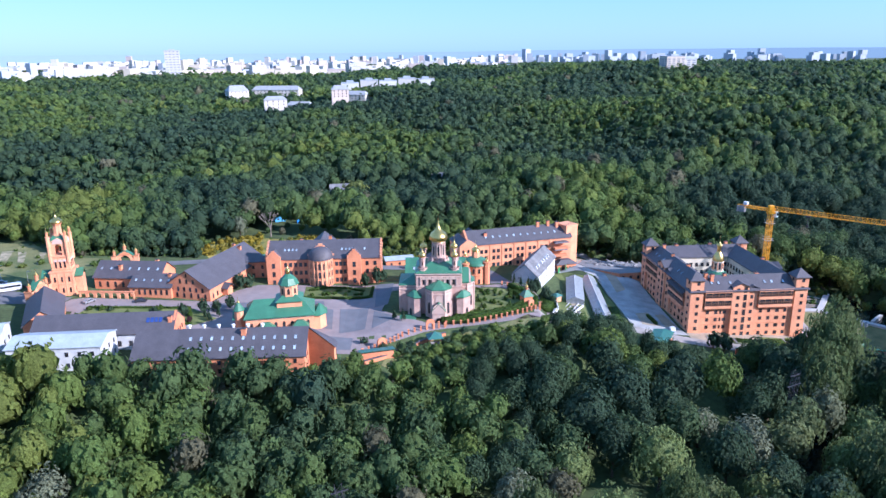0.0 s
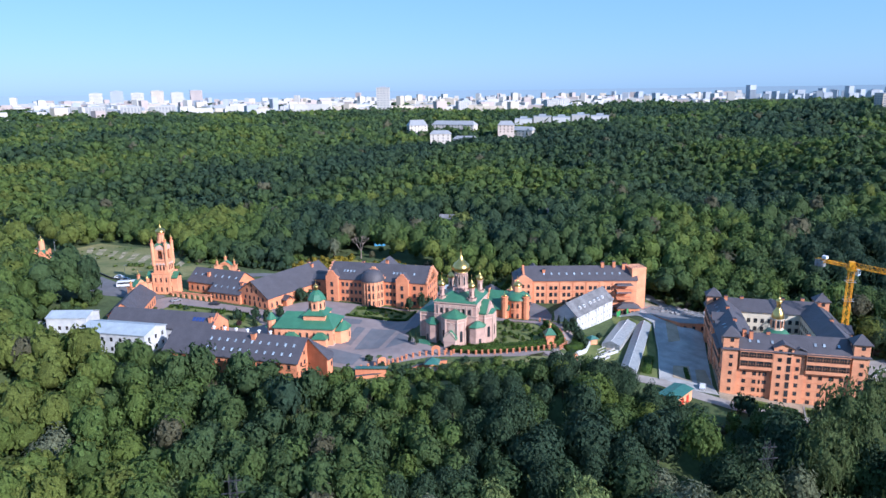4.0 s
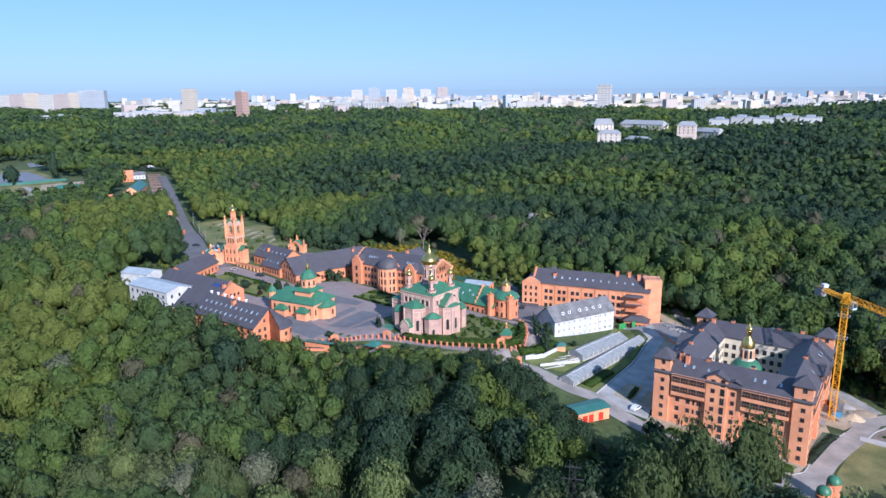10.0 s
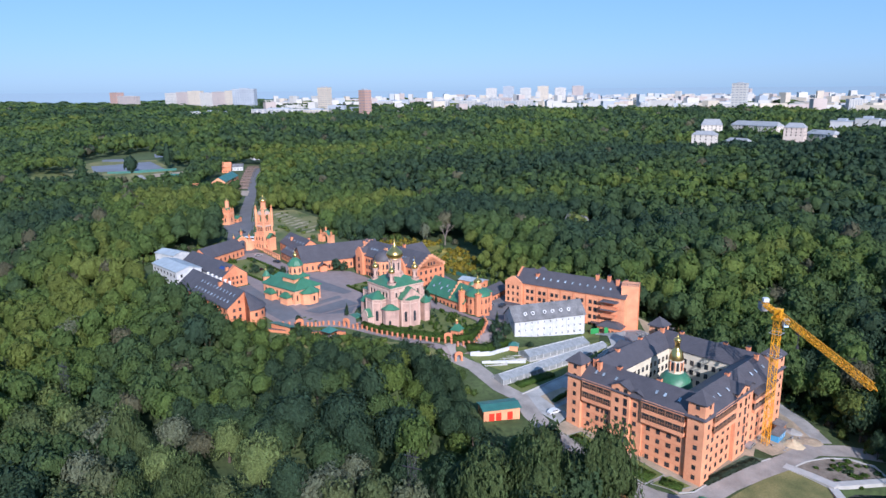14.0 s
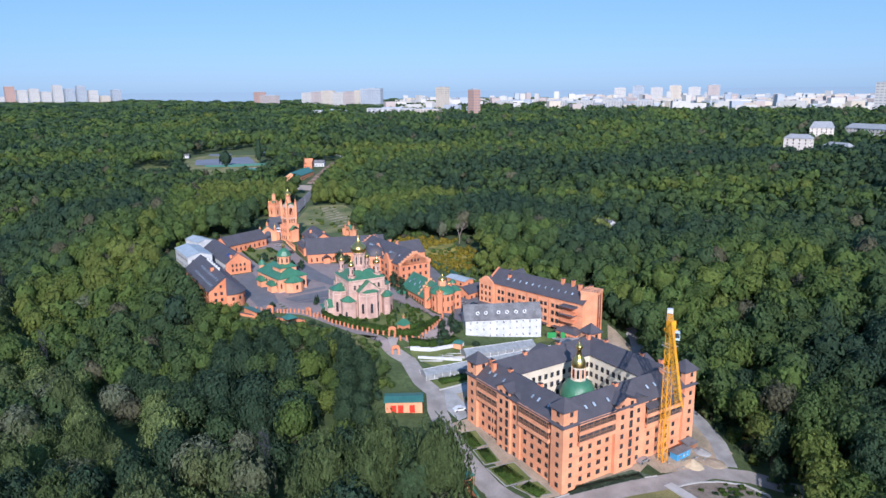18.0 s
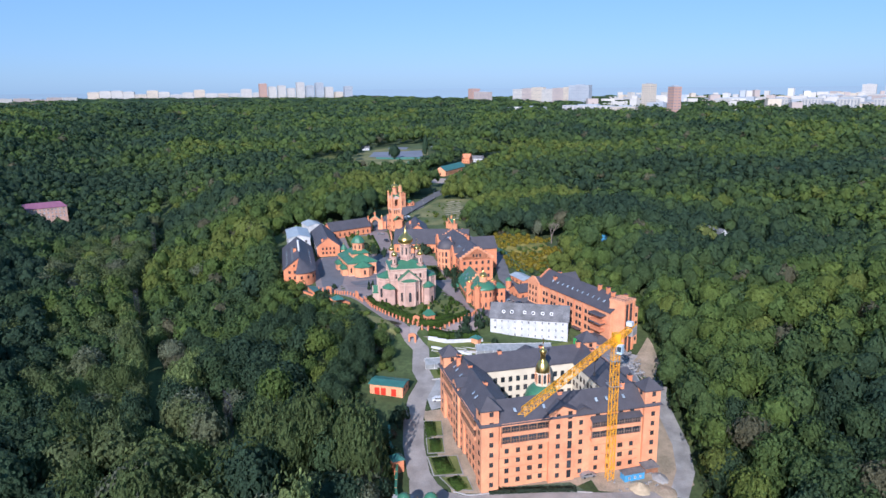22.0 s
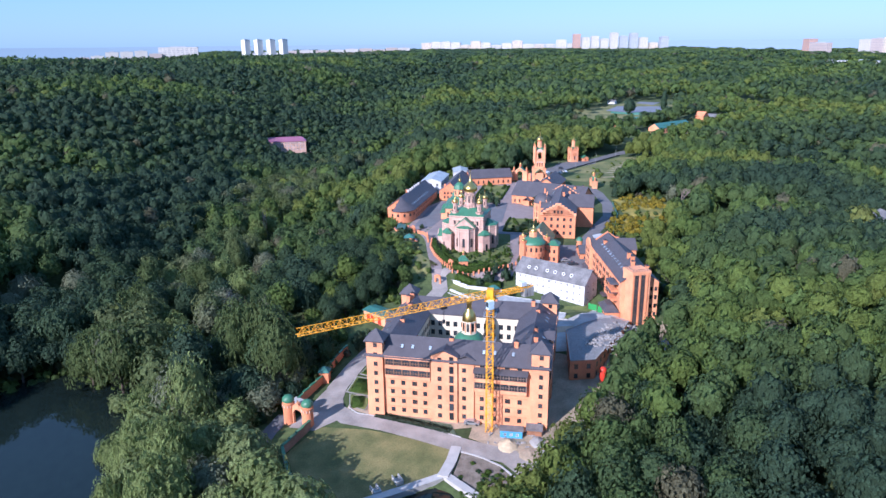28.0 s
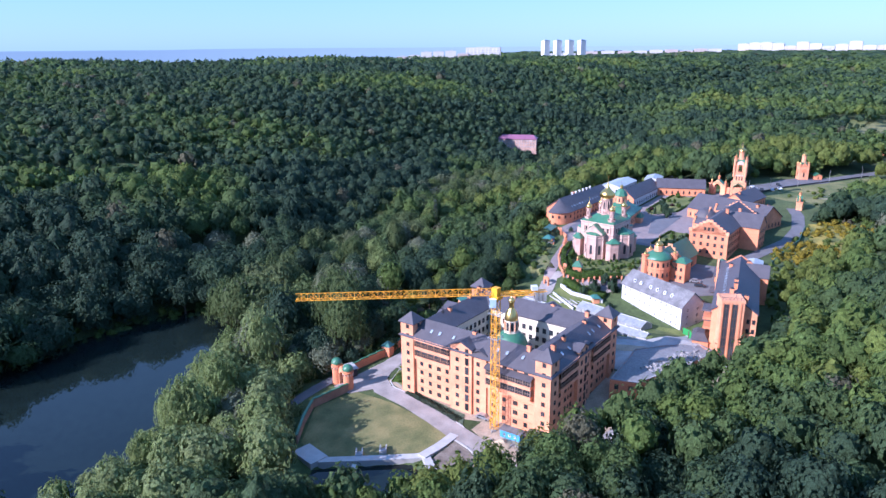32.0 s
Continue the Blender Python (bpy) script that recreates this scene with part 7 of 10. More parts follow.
greenhouse(60.5, 267.0, -2.4, 79, 28, 6.6, "shorter greenhouse with dusty glazing and white plinth")
greenhouse(67.2, 258.5, -3.4, 84.5, 52, 5.4, "longer greenhouse with dusty glazing and white plinth")
for i in range(3):
    b = thing("cold_frame", "open planting frame with white concrete edges", "planter", 54.5 + 0.6 * i, 241.5 + 4.4 * i, -2.0, 62)
    bm = bm_new()
    for s in (-1, 1):
        box(bm, -4, 4, s * 1.7 - 0.15, s * 1.7 + 0.15, -0.8, 0.7)
        box(bm, s * 4 - 0.15, s * 4 + 0.15, -1.55, 1.55, -0.8, 0.7)
    part("edging", fix(bm), WHITE_CONC, b)
    bm = bm_new()
    box(bm, -3.85, 3.85, -1.55, 1.55, -0.8, 0.3)
    part("soil", fix(bm), DIRT, b)
hut = thing("garden_hut", "small hut with a teal hipped roof", "hut", 50.8, 255.2, -1.2, 40)
bm = bm_new()
box(bm, -1.5, 1.5, -1.2, 1.2, -0.8, 2.2)
part("wall", fix(bm), BRICK_LIGHT, hut)
bm = bm_new()
prism(bm, [(-2, -1.7), (2, -1.7), (2, 1.7), (-2, 1.7)], 2.2, 3.2, top=0.3)
part("roof", fix(bm), TEAL, hut)
pv = thing("pavilion", "open garden pavilion with a green tent roof", "pavilion", 2.4, 206.2, mesh_z(2.4, 206.2) + 0.3, 10)
bm = bm_new()
box(bm, -1.8, 1.8, -1.8, 1.8, -1.5, 0.2)
part("base", fix(bm), CONCRETE, pv)
for sx in (-1, 1):
    for sy in (-1, 1):
        bm = bm_new()
        box(bm, sx * 1.7 - 0.1, sx * 1.7 + 0.1, sy * 1.7 - 0.1, sy * 1.7 + 0.1, 0.2, 2.8)
        part("post", fix(bm), FRAME, pv)
bm = bm_new()
prism(bm, [(-2.5, -2.5), (2.5, -2.5), (2.5, 2.5), (-2.5, 2.5)], 2.8, 4.4, top=0.08)
part("roof", fix(bm), TEAL, pv)
gs = thing("gate_shed", "long open shed with a green sheet roof by the stable gate", "shed", -15.5, 196.8, 3.0, 14)
bm = bm_new()
box(bm, -5, 5, -1.6, -1.3, -1.0, 2.6)
for px in (-4.8, 0, 4.8):
    box(bm, px - 0.1, px + 0.1, 1.3, 1.5, -1.0, 2.4)
part("posts_and_wall", fix(bm), BRICK, gs)
bm = bm_new()
push_x(bm, [(-2.0, 3.2), (2.0, 2.4), (2.0, 2.55), (-2.0, 3.35)], -5.4, 5.4)
part("roof", fix(bm), TEAL, gs)
for x, y, r in ((1.1, 214.6, 15), (46.6, 231.2, 70), (-14.4, 203.4, 40), (37.5, 234.5, 45)):
    g = thing("garden_arch", "small orange brick arch in the garden fence", "arch", x, y, mesh_z(x, y), r, "small brick arches in the fence")
    bm = bm_new()
    arch_wall(bm, -1.5, 1.5, -0.3, 0.3, -0.8, 2.6, 1.7, 2.4)
    kokoshnik(bm, 0, -0.3, 2.55, 3.0, 1.0, 0.6)
    part("arch", fix(bm), BRICK, g)
lc = thing("well_chapel", "small orange brick well chapel with green roof and gilded head", "chapel", 36.6, 239.7, mesh_z(36.6, 239.7) - 0.1, 20)
bm = bm_new()
box(bm, -1.7, 1.7, -1.7, 1.7, -1, 3.4)
part("wall", fix(bm), BRICK, lc)
for turn in (0, 90, 180, 270):
    windows(lc, 0, 0, 1.7, [0.2], 0, 1.0, 1.4, turn, FRAME, True, at=[0])
bm = bm_new()
prism(bm, [(-2.1, -2.1), (2.1, -2.1), (2.1, 2.1), (-2.1, 2.1)], 3.35, 5.6, top=0.2)
part("roof", fix(bm), GREEN, lc)
bm = bm_new()
prism(bm, ring(8, 0.45, 0.5), 5.5, 6.6)
part("neck", fix(bm), BRICK, lc)
onion_dome(lc, 0, 0, 6.6, 0.7, 1.4, 0.9, seg=12)

bt = thing("blue_tent", "small blue tarpaulin tent in a glade", "tent", -66, 362, mesh_z(-66, 362), 20)
bm = bm_new()
push_x(bm, [(-1.6, 0), (1.6, 0), (1.5, 1.5), (0, 2.6), (-1.5, 1.5)], -2, 2)
part("canvas", fix(bm), mat("blue_tarpaulin", (0.03, 0.22, 0.6), 0.5, vary=0.2), bt)
ok = thing("kiosk", "small orange kiosk in the wood", "kiosk", -71, 372.5, mesh_z(-71, 372.5), 35)
bm = bm_new()
box(bm, -1.5, 1.5, -1.3, 1.3, -0.5, 4.6)
part("wall", fix(bm), BRICK, ok)
bm = bm_new()
prism(bm, [(-1.9, -1.7), (1.9, -1.7), (1.9, 1.7), (-1.9, 1.7)], 4.6, 5.8, top=0.2)
part("roof", fix(bm), WHITE, ok)

# ---- fence with brick posts and hedge round the cathedral garden ----
FENCE = [(4, 217.6), (14, 219.6), (24, 224), (34, 230), (41, 236), (42.4, 243), (39, 251), (34, 258), (28, 262)]
posts = []
for (ax, ay), (bx, by) in zip(FENCE, FENCE[1:]):
    L = math.hypot(bx - ax, by - ay)
    n = max(1, round(L / 2.4))
    posts += [(ax + (bx - ax) * i / n, ay + (by - ay) * i / n) for i in range(n)]
fence = thing("garden_fence", "low garden fence with orange brick posts and dark rails", "fence", 0, 0, 0)
bm = bm_new()
box(bm, -0.28, 0.28, -0.28, 0.28, -0.6, 1.5)
box(bm, -0.36, 0.36, -0.36, 0.36, 1.5, 1.65)
me = bpy.data.meshes.new("post")
fix(bm).to_mesh(me)
bm.free()
me.materials.append(BRICK)
for x, y in posts:
    part_of("post", me, fence, Matrix.Translation((x, y, mesh_z(x, y))))
bm = bm_new()
for (ax, ay), (bx, by) in zip(posts, posts[1:]):
    za, zb = mesh_z(ax, ay), mesh_z(bx, by)
    for h in (0.4, 0.9, 1.25):
        vs = [bm.verts.new(p) for p in ((ax, ay, za + h), (bx, by, zb + h), (bx, by, zb + h + 0.08), (ax, ay, za + h + 0.08))]
        bm.faces.new(vs)
bmesh.ops.solidify(bm, geom=bm.faces[:], thickness=0.06)
part("railing", fix(bm), DARK, fence)
fence2 = thing("yard_fence", "row of orange brick fence posts along the yard edge", "fence", 0, 0, 0)
line = [(-20, 199), (-13, 206), (-8, 210), (0, 214.5), (8, 217)]
for (ax, ay), (bx, by) in zip(line, line[1:]):
    for i in range(4):
        x, y = ax + (bx - ax) * i / 4, ay + (by - ay) * i / 4
        part_of("post", me, fence2, Matrix.Translation((x, y, mesh_z(x, y))))

# ---- tower crane ----
crane = thing("tower_crane", "yellow lattice tower crane with a long jib", "crane", 138.8, 268.9, -9.7, 0)


def lattice(bm, p0, p1, w, h, bays, tri=False, t=0.11):
    """Lattice beam from p0 to p1: chords and zigzag lacing."""
    p0, p1 = Vector(p0), Vector(p1)
    d = (p1 - p0).normalized()
    side = d.cross(Vector((0, 0, 1)))
    side = side.normalized() if side.length > 0.1 else Vector((1, 0, 0))
    up = side.cross(d).normalized()
    corners = [side * w / 2, -side * w / 2, up * h] if tri else [side * w / 2 - up * h / 2, -side * w / 2 - up * h / 2, -side * w / 2 + up * h / 2, side * w / 2 + up * h / 2]
    def bar(a, b, r):
        dd = (b - a).normalized()
        s = dd.cross(Vector((0.31, 0.52, 0.8))).normalized() * r
        u = dd.cross(s)
        q = [bm.verts.new(v + o) for v in (a, b) for o in (s, u, -s, -u)]
        for i in range(4):
            j = (i + 1) % 4
            bm.faces.new((q[i], q[j], q[4 + j], q[4 + i]))
    for c in corners:
        bar(p0 + c, p1 + c, t)
    n = len(corners)
    for i in range(bays):
        a, b = p0 + (p1 - p0) * i / bays, p0 + (p1 - p0) * (i + 1) / bays
        for k in range(n):
            c0, c1 = corners[k], corners[(k + 1) % n]
            if i % 2:
                c0, c1 = c1, c0
            bar(a + c0, b + c1, t * 0.62)
            bar(a + corners[k], a + corners[(k + 1) % n], t * 0.5)


TOPZ = 39.0
bm = bm_new()
lattice(bm, (0, 0, 0), (0, 0, TOPZ), 1.7, 1.7, 22, t=0.11)
part("mast", fix(bm), STEEL_Y, crane)
jd = Vector((0.69, -0.724, 0))
bm = bm_new()
lattice(bm, jd * 1.0 + Vector((0, 0, TOPZ + 1.3)), jd * 52 + Vector((0, 0, TOPZ + 1.9)), 1.5, 1.7, 34, True, 0.1)
part("jib", fix(bm), STEEL_Y, crane)
bm = bm_new()
lattice(bm, -jd * 1.0 + Vector((0, 0, TOPZ + 1.4)), -jd * 13.5 + Vector((0, 0, TOPZ + 1.4)), 1.5, 0.9, 9, False, 0.11)
part("counter_jib", fix(bm), STEEL_Y, crane)
bm = bm_new()
box(bm, -1.3, 1.3, -1.3, 1.3, TOPZ, TOPZ + 0.9)
box(bm, -0.9, 0.9, -0.9, 0.9, TOPZ + 0.9, TOPZ + 3.2)
part("slewing_ring", fix(bm), STEEL_Y, crane)
rot = Matrix.Rotation(math.atan2(jd.y, jd.x), 4, "Z")
bm = bm_new()
box(bm, 0.3, 2.0, 1.0, 2.3, TOPZ - 1.6, TOPZ + 0.6)
cab = part("cab", fix(bm), mat("pale_blue_cab", (0.5, 0.65, 0.75), 0.4), crane, "pale blue operator's cab", m=rot)
bm = bm_new()
box(bm, 2.0, 2.04, 1.1, 2.2, TOPZ - 1.0, TOPZ + 0.4)
part("cab_window", fix(bm), GLASS, cab)
for i in range(3):
    bm = bm_new()
    box(bm, -13.4 + 1.1 * i, -12.5 + 1.1 * i, -0.9, 0.9, TOPZ - 0.9, TOPZ + 1.5)
    part("counterweight", fix(bm), CONCRETE, crane, m=rot)
bm = bm_new()
box(bm, -11.0, -9.4, -0.8, 0.8, TOPZ + 2.2, TOPZ + 3.3)
part("winch", fix(bm), mat("pale_grey_paint", (0.6, 0.63, 0.66), 0.5), crane, m=rot)
bm = bm_new()
box(bm, 13.2, 14.8, -0.5, 0.5, TOPZ + 0.5, TOPZ + 1.1)
box(bm, 13.85, 13.93, -0.04, 0.04, TOPZ - 2.6, TOPZ + 0.5)
box(bm, 14.1, 14.18, -0.04, 0.04, TOPZ - 2.6, TOPZ + 0.5)
box(bm, 13.7, 14.35, -0.25, 0.25, TOPZ - 3.4, TOPZ - 2.5)
part("trolley_hook", fix(bm), DARK, crane, m=rot)
for zz in (TOPZ - 4.0, TOPZ - 11):
    bm = bm_new()
    for s in (-1, 1):
        box(bm, -1.6, 1.6, s * 1.5 - 0.1, s * 1.5 + 0.1, zz, zz + 0.12)
        box(bm, s * 1.5 - 0.1, s * 1.5 + 0.1, -1.4, 1.4, zz, zz + 0.12)
        box(bm, -1.6, 1.6, s * 1.58 - 0.02, s * 1.58 + 0.02, zz + 0.9, zz + 1.0)
    part("platform", fix(bm), mat("galvanised", (0.45, 0.46, 0.47), 0.45, 0.6) if zz == TOPZ - 4.0 else bpy.data.materials["galvanised"], crane)
bm = bm_new()
box(bm, -2.6, 2.6, -2.6, 2.6, -0.8, 0.35)
part("base_slab", fix(bm), CONCRETE, crane)

# ---- building site clutter ----
bh = thing("site_cabin", "blue sheet-metal site cabin with a grey roof", "cabin", 139.6, 275.2, -9.4, 95)
bm = bm_new()
box(bm, -3.0, 3.0, -1.2, 1.2, -0.3, 2.3)
part("wall", fix(bm), BLUE, bh)
bm = bm_new()
box(bm, -3.3, 3.3, -1.5, 1.5, 2.3, 2.45)
part("roof", fix(bm), ROOF_OLD, bh)
windows(bh, -2.5, 2.5, 1.2, [0.8], 3, 0.7, 0.8, 0, FRAME_W)
windows(bh, -2.5, 2.5, 1.2, [0.8], 3, 0.7, 0.8, 180, FRAME_W)
sh = thing("site_shed", "rusty lean-to shed beside the wall", "shed", 137.6, 281.2, -9.2, 94)
bm = bm_new()
box(bm, -2.0, 2.0, -1.2, 1.2, -0.3, 1.9)
part("wall", fix(bm), mat("rusty_boards", (0.25, 0.12, 0.07), 0.9, vary=0.3), sh)
bm = bm_new()
push_x(bm, [(-1.6, 1.85), (1.6, 2.3), (1.6, 2.4), (-1.6, 1.95)], -2.3, 2.3)
part("roof", fix(bm), ROOF_OLD, sh)


def heap(name, label, x, y, r, h, material, seed, kind="stuff"):
    """A loose heap with an uneven surface."""
    rr = random.Random(seed)
    bm = bm_new()
    n, k = 22, 7
    top = bm.verts.new((0, 0, h))
    prev = None
    for j in range(1, k + 1):
        f = j / k
        cur = [bm.verts.new((r * f * math.cos(2 * math.pi * i / n) * rr.uniform(0.88, 1.12), r * f * math.sin(2 * math.pi * i / n) * rr.uniform(0.88, 1.12) * 0.8, h * (1 - f) ** 1.1 * rr.uniform(0.8, 1.15) - 0.3 * (j == k))) for i in range(n)]
        for i in range(n):
            if prev is None:
                bm.faces.new((top, cur[i], cur[(i + 1) % n]))
            else:
                bm.faces.new((prev[i], cur[i], cur[(i + 1) % n], prev[(i + 1) % n]))
        prev = cur
    ob = part(name, fix(bm), material, smooth=True)
    ob.matrix_world = pose(x, y, mesh_z(x, y) + 0.05)
    return tagged(ob, label, "heap", kind=kind)


heap("sand_heap", "pale yellow heap of building sand", 144.0, 275.0, 3.8, 1.7, SAND, 3)
heap("rubble_heap", "grey heap of rubble on the building site", 141.0, 282.5, 3.0, 1.2, CONCRETE, 4)
heap("sand_heap", "low spread of grey sand by the track", 146.5, 281.0, 4.0, 0.7, DIRT, 5)
rr = random.Random(11)
bm = bm_new()
for i in range(260):
    u, v = -6 + rr.triangular(-13, 14, 0), 2.2 + rr.triangular(-5.5, 5.5, 0)
    s = rr.uniform(0.2, 0.9)
    a = rr.uniform(0, 3.1)
    m = Matrix.Rotation(radians(-19), 4, "Z") @ Matrix.Translation((u, v, 6.8)) @ Matrix.Rotation(a, 4, "Z") @ Matrix.Rotation(rr.uniform(-0.5, 0.5), 4, "X")
    vs = box(bm, -s, s, -s * rr.uniform(0.15, 0.7), s * 0.3, 0, s * rr.uniform(0.15, 0.6))
    for q in vs:
        q.co = m @ q.co
ob = part("rubble", fix(bm), mat("mixed_rubble", (0.26, 0.25, 0.245), 0.9, vary=0.4, scale=2.0, fine=10))
ob.matrix_world = fa.matrix_world
tagged(ob, "boards, blocks and rubble strewn over the flat roof", "rubble", kind="stuff")
bm = bm_new()
for i in range(110):
    t = rr.random()
    u, v = 60 + 14 * rr.random(), 297 + 12 * rr.random()
    if rr.random() < 0.4:
        u, v = 136 + 9 * rr.random(), 268 + 16 * rr.random()
    s = rr.uniform(0.15, 0.8)
    m = Matrix.Translation((u, v, mesh_z(u, v) + 0.1)) @ Matrix.Rotation(rr.uniform(0, 3.1), 4, "Z")
    vs = box(bm, -s, s, -s * rr.uniform(0.15, 0.6), s * 0.3, 0, s * rr.uniform(0.2, 0.7))
    for q in vs:
        q.co = m @ q.co
tagged(part("building_waste", fix(bm), bpy.data.materials["mixed_rubble"]), "scattered boards and blocks around the building site", "rubble", kind="stuff")
for x, y, z, r_ in ((59.0, 293.5, 1.2, 66), (63.0, 297.0, 1.2, 66)):
    g = thing("yard_gate", "bright green sheet-metal gate leaf", "gate", x, y, mesh_z(x, y), r_, "green yard gates")
    bm = bm_new()
    box(bm, -1.8, 1.8, -0.06, 0.06, 0.1, 2.4)
    part("leaf", fix(bm), mat("green_gate_paint", (0.03, 0.25, 0.07), 0.5) if "green_gate_paint" not in bpy.data.materials else bpy.data.materials["green_gate_paint"], g)
    for s in (-1, 1):
        bm = bm_new()
        box(bm, s * 2.0 - 0.12, s * 2.0 + 0.12, -0.12, 0.12, -0.3, 2.6)
        part("post", fix(bm), FRAME, g)
sl = thing("concrete_silo", "red and white mortar silo on steel legs", "silo", 108.5, 298.5, -8.0, 0)
bm = bm_new()
lathe(bm, [(0.4, 2.2), (1.1, 3.6), (1.1, 6.4), (0.6, 6.9), (0, 6.95)], 14)
part("tank", fix(bm), STEEL_R, sl, smooth=True)
for i in range(4):
    bm = bm_new()
    a = math.pi / 4 + math.pi / 2 * i
    lathe(bm, [(0.07, -0.5), (0.07, 4.0), (0, 4.0)], 6, 0.95 * math.cos(a), 0.95 * math.sin(a))
    part("leg", fix(bm), STEEL_R, sl)

# ---- trees ----
rng = np.random.default_rng(7)


def in_poly(px, py, poly):
    inside = np.zeros(len(px), bool)
    for (x0, y0), (x1, y1) in zip(poly, poly[1:] + poly[:1]):
        c = (y0 > py) != (y1 > py)
        with np.errstate(divide="ignore", invalid="ignore"):
            t = (x1 - x0) * (py - y0) / (y1 - y0) + x0
        inside ^= c & (px < t)
    return inside


def crown(n, leaf, lobes, flat=0.75, droop=0.0, seed=0, core=(8, 5), fill=(0.72, 0.92)):
    """A unit crown (about 1 across the radius, foot at z 0): lobes with leaf clumps standing on them, and a dim inner body."""
    r = np.random.default_rng(seed)
    k = lobes
    g = np.arange(k) + 0.5
    ph = np.arccos(1 - 1.35 * g / k)
    th = np.pi * (1 + 5 ** 0.5) * g + r.uniform(0, 6)
    lc = np.stack([np.cos(th) * np.sin(ph), np.sin(th) * np.sin(ph), np.cos(ph) * flat], 1) * r.uniform(0.46, 0.74, (k, 1))
    lr = r.uniform(0.22, 0.46, k)
    own = r.integers(0, k, n)
    dv = r.normal(size=(n, 3))
    dv /= np.linalg.norm(dv, axis=1)[:, None]
    out = lc[own] / np.linalg.norm(lc[own], axis=1)[:, None]
    s = np.sum(dv * out, 1)
    dv = np.where((s < -0.2)[:, None], dv - 2 * s[:, None] * out, dv)
    c = lc[own] + dv * lr[own][:, None] * r.uniform(0.85, 1.1, (n, 1))
    c[:, 2] += flat * 0.72
    if droop:
        c[:, 2] -= droop * (np.hypot(c[:, 0], c[:, 1]) ** 2) * r.uniform(0.4, 1, n)
    rad = c - np.array([0, 0, flat * 0.35])
    rad /= np.linalg.norm(rad, axis=1)[:, None]
    nr = 0.8 * dv + 0.8 * rad + r.normal(scale=0.2, size=(n, 3))
    nr /= np.linalg.norm(nr, axis=1)[:, None]
    t1 = np.cross(nr, r.normal(size=(n, 3)))
    t1 /= np.linalg.norm(t1, axis=1)[:, None]
    t2 = np.cross(nr, t1)
    if droop:
        t1 = t1 * 0.6
        t2 = t2 + np.array([0, 0, -0.9])
    sz = leaf * r.uniform(0.6, 1.35, (n, 1))
    q = np.stack([c - t1 * sz * r.uniform(0.6, 1, (n, 1)), c + t2 * sz * r.uniform(0.4, 0.9, (n, 1)) - nr * sz * 0.25, c + t1 * sz, c - t2 * sz * r.uniform(0.4, 0.9, (n, 1)) - nr * sz * 0.25], 1)
    v = q.reshape(-1, 3)
    f = np.arange(4 * n).reshape(n, 4)
    # the body: rays from the middle out to the lobes' outer faces
    a, b = core
    u = np.linspace(0, 2 * np.pi, a, endpoint=False)
    w = np.linspace(0.1, np.pi - 0.5, b)
    dirs = np.array([[np.cos(p + 0.3 * i) * np.sin(q_), np.sin(p + 0.3 * i) * np.sin(q_), np.cos(q_)] for i, q_ in enumerate(w) for p in u])
    along = dirs @ lc.T
    off2 = np.sum(lc ** 2, 1)[None] - along ** 2
    hitr = np.where(off2 < lr[None] ** 2, along + np.sqrt(np.maximum(lr[None] ** 2 - off2, 0)), 0.0)
    reach = np.maximum(hitr.max(1), 0.55) * r.uniform(*fill, a * b)
    body_ = dirs * reach[:, None]
    body_[:, 2] += flat * 0.72
    bf = np.array([[i * a + j, i * a + (j + 1) % a, (i + 1) * a + (j + 1) % a, (i + 1) * a + j] for i in range(b - 1) for j in range(a)])
    bf = np.vstack([bf, [[0, a // 4, a // 2, 3 * a // 4]]])
    return np.vstack([v, body_]), np.vstack([f, bf[:, ::-1] + len(v)])


def crowd(name, xs, ys, zs, radii, tall, models, material, species, label, category="trees"):
    """Many trees' crowns in one mesh."""
    V, F, A = [], [], []
    off = 0
    turn = rng.uniform(0, 6.28, len(xs))
    pick = rng.integers(0, len(models), len(xs))
    for mi, (mv, mf) in enumerate(models):
        sel = np.nonzero(pick == mi)[0]
        if not len(sel):
            continue
        c, s = np.cos(turn[sel])[:, None], np.sin(turn[sel])[:, None]
        r = radii[sel][:, None]
        x = (mv[:, 0] * c - mv[:, 1] * s) * r + xs[sel][:, None]
        y = (mv[:, 0] * s + mv[:, 1] * c) * r + ys[sel][:, None]
        z = mv[:, 2] * tall[sel][:, None] + zs[sel][:, None]
        v = np.stack([x, y, z], -1).reshape(-1, 3)
        f = (mf[None] + (np.arange(len(sel)) * len(mv))[:, None, None]).reshape(-1, 4) + off
        off += len(v)
        V.append(v)
        F.append(f)
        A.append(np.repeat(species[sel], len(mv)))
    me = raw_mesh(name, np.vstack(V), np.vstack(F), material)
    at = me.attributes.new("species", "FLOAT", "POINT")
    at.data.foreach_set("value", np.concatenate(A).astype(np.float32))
    ob = tagged(new(name, me), label, category, kind="stuff")
    ob.color = (0, 0, 0, 1)
    return ob


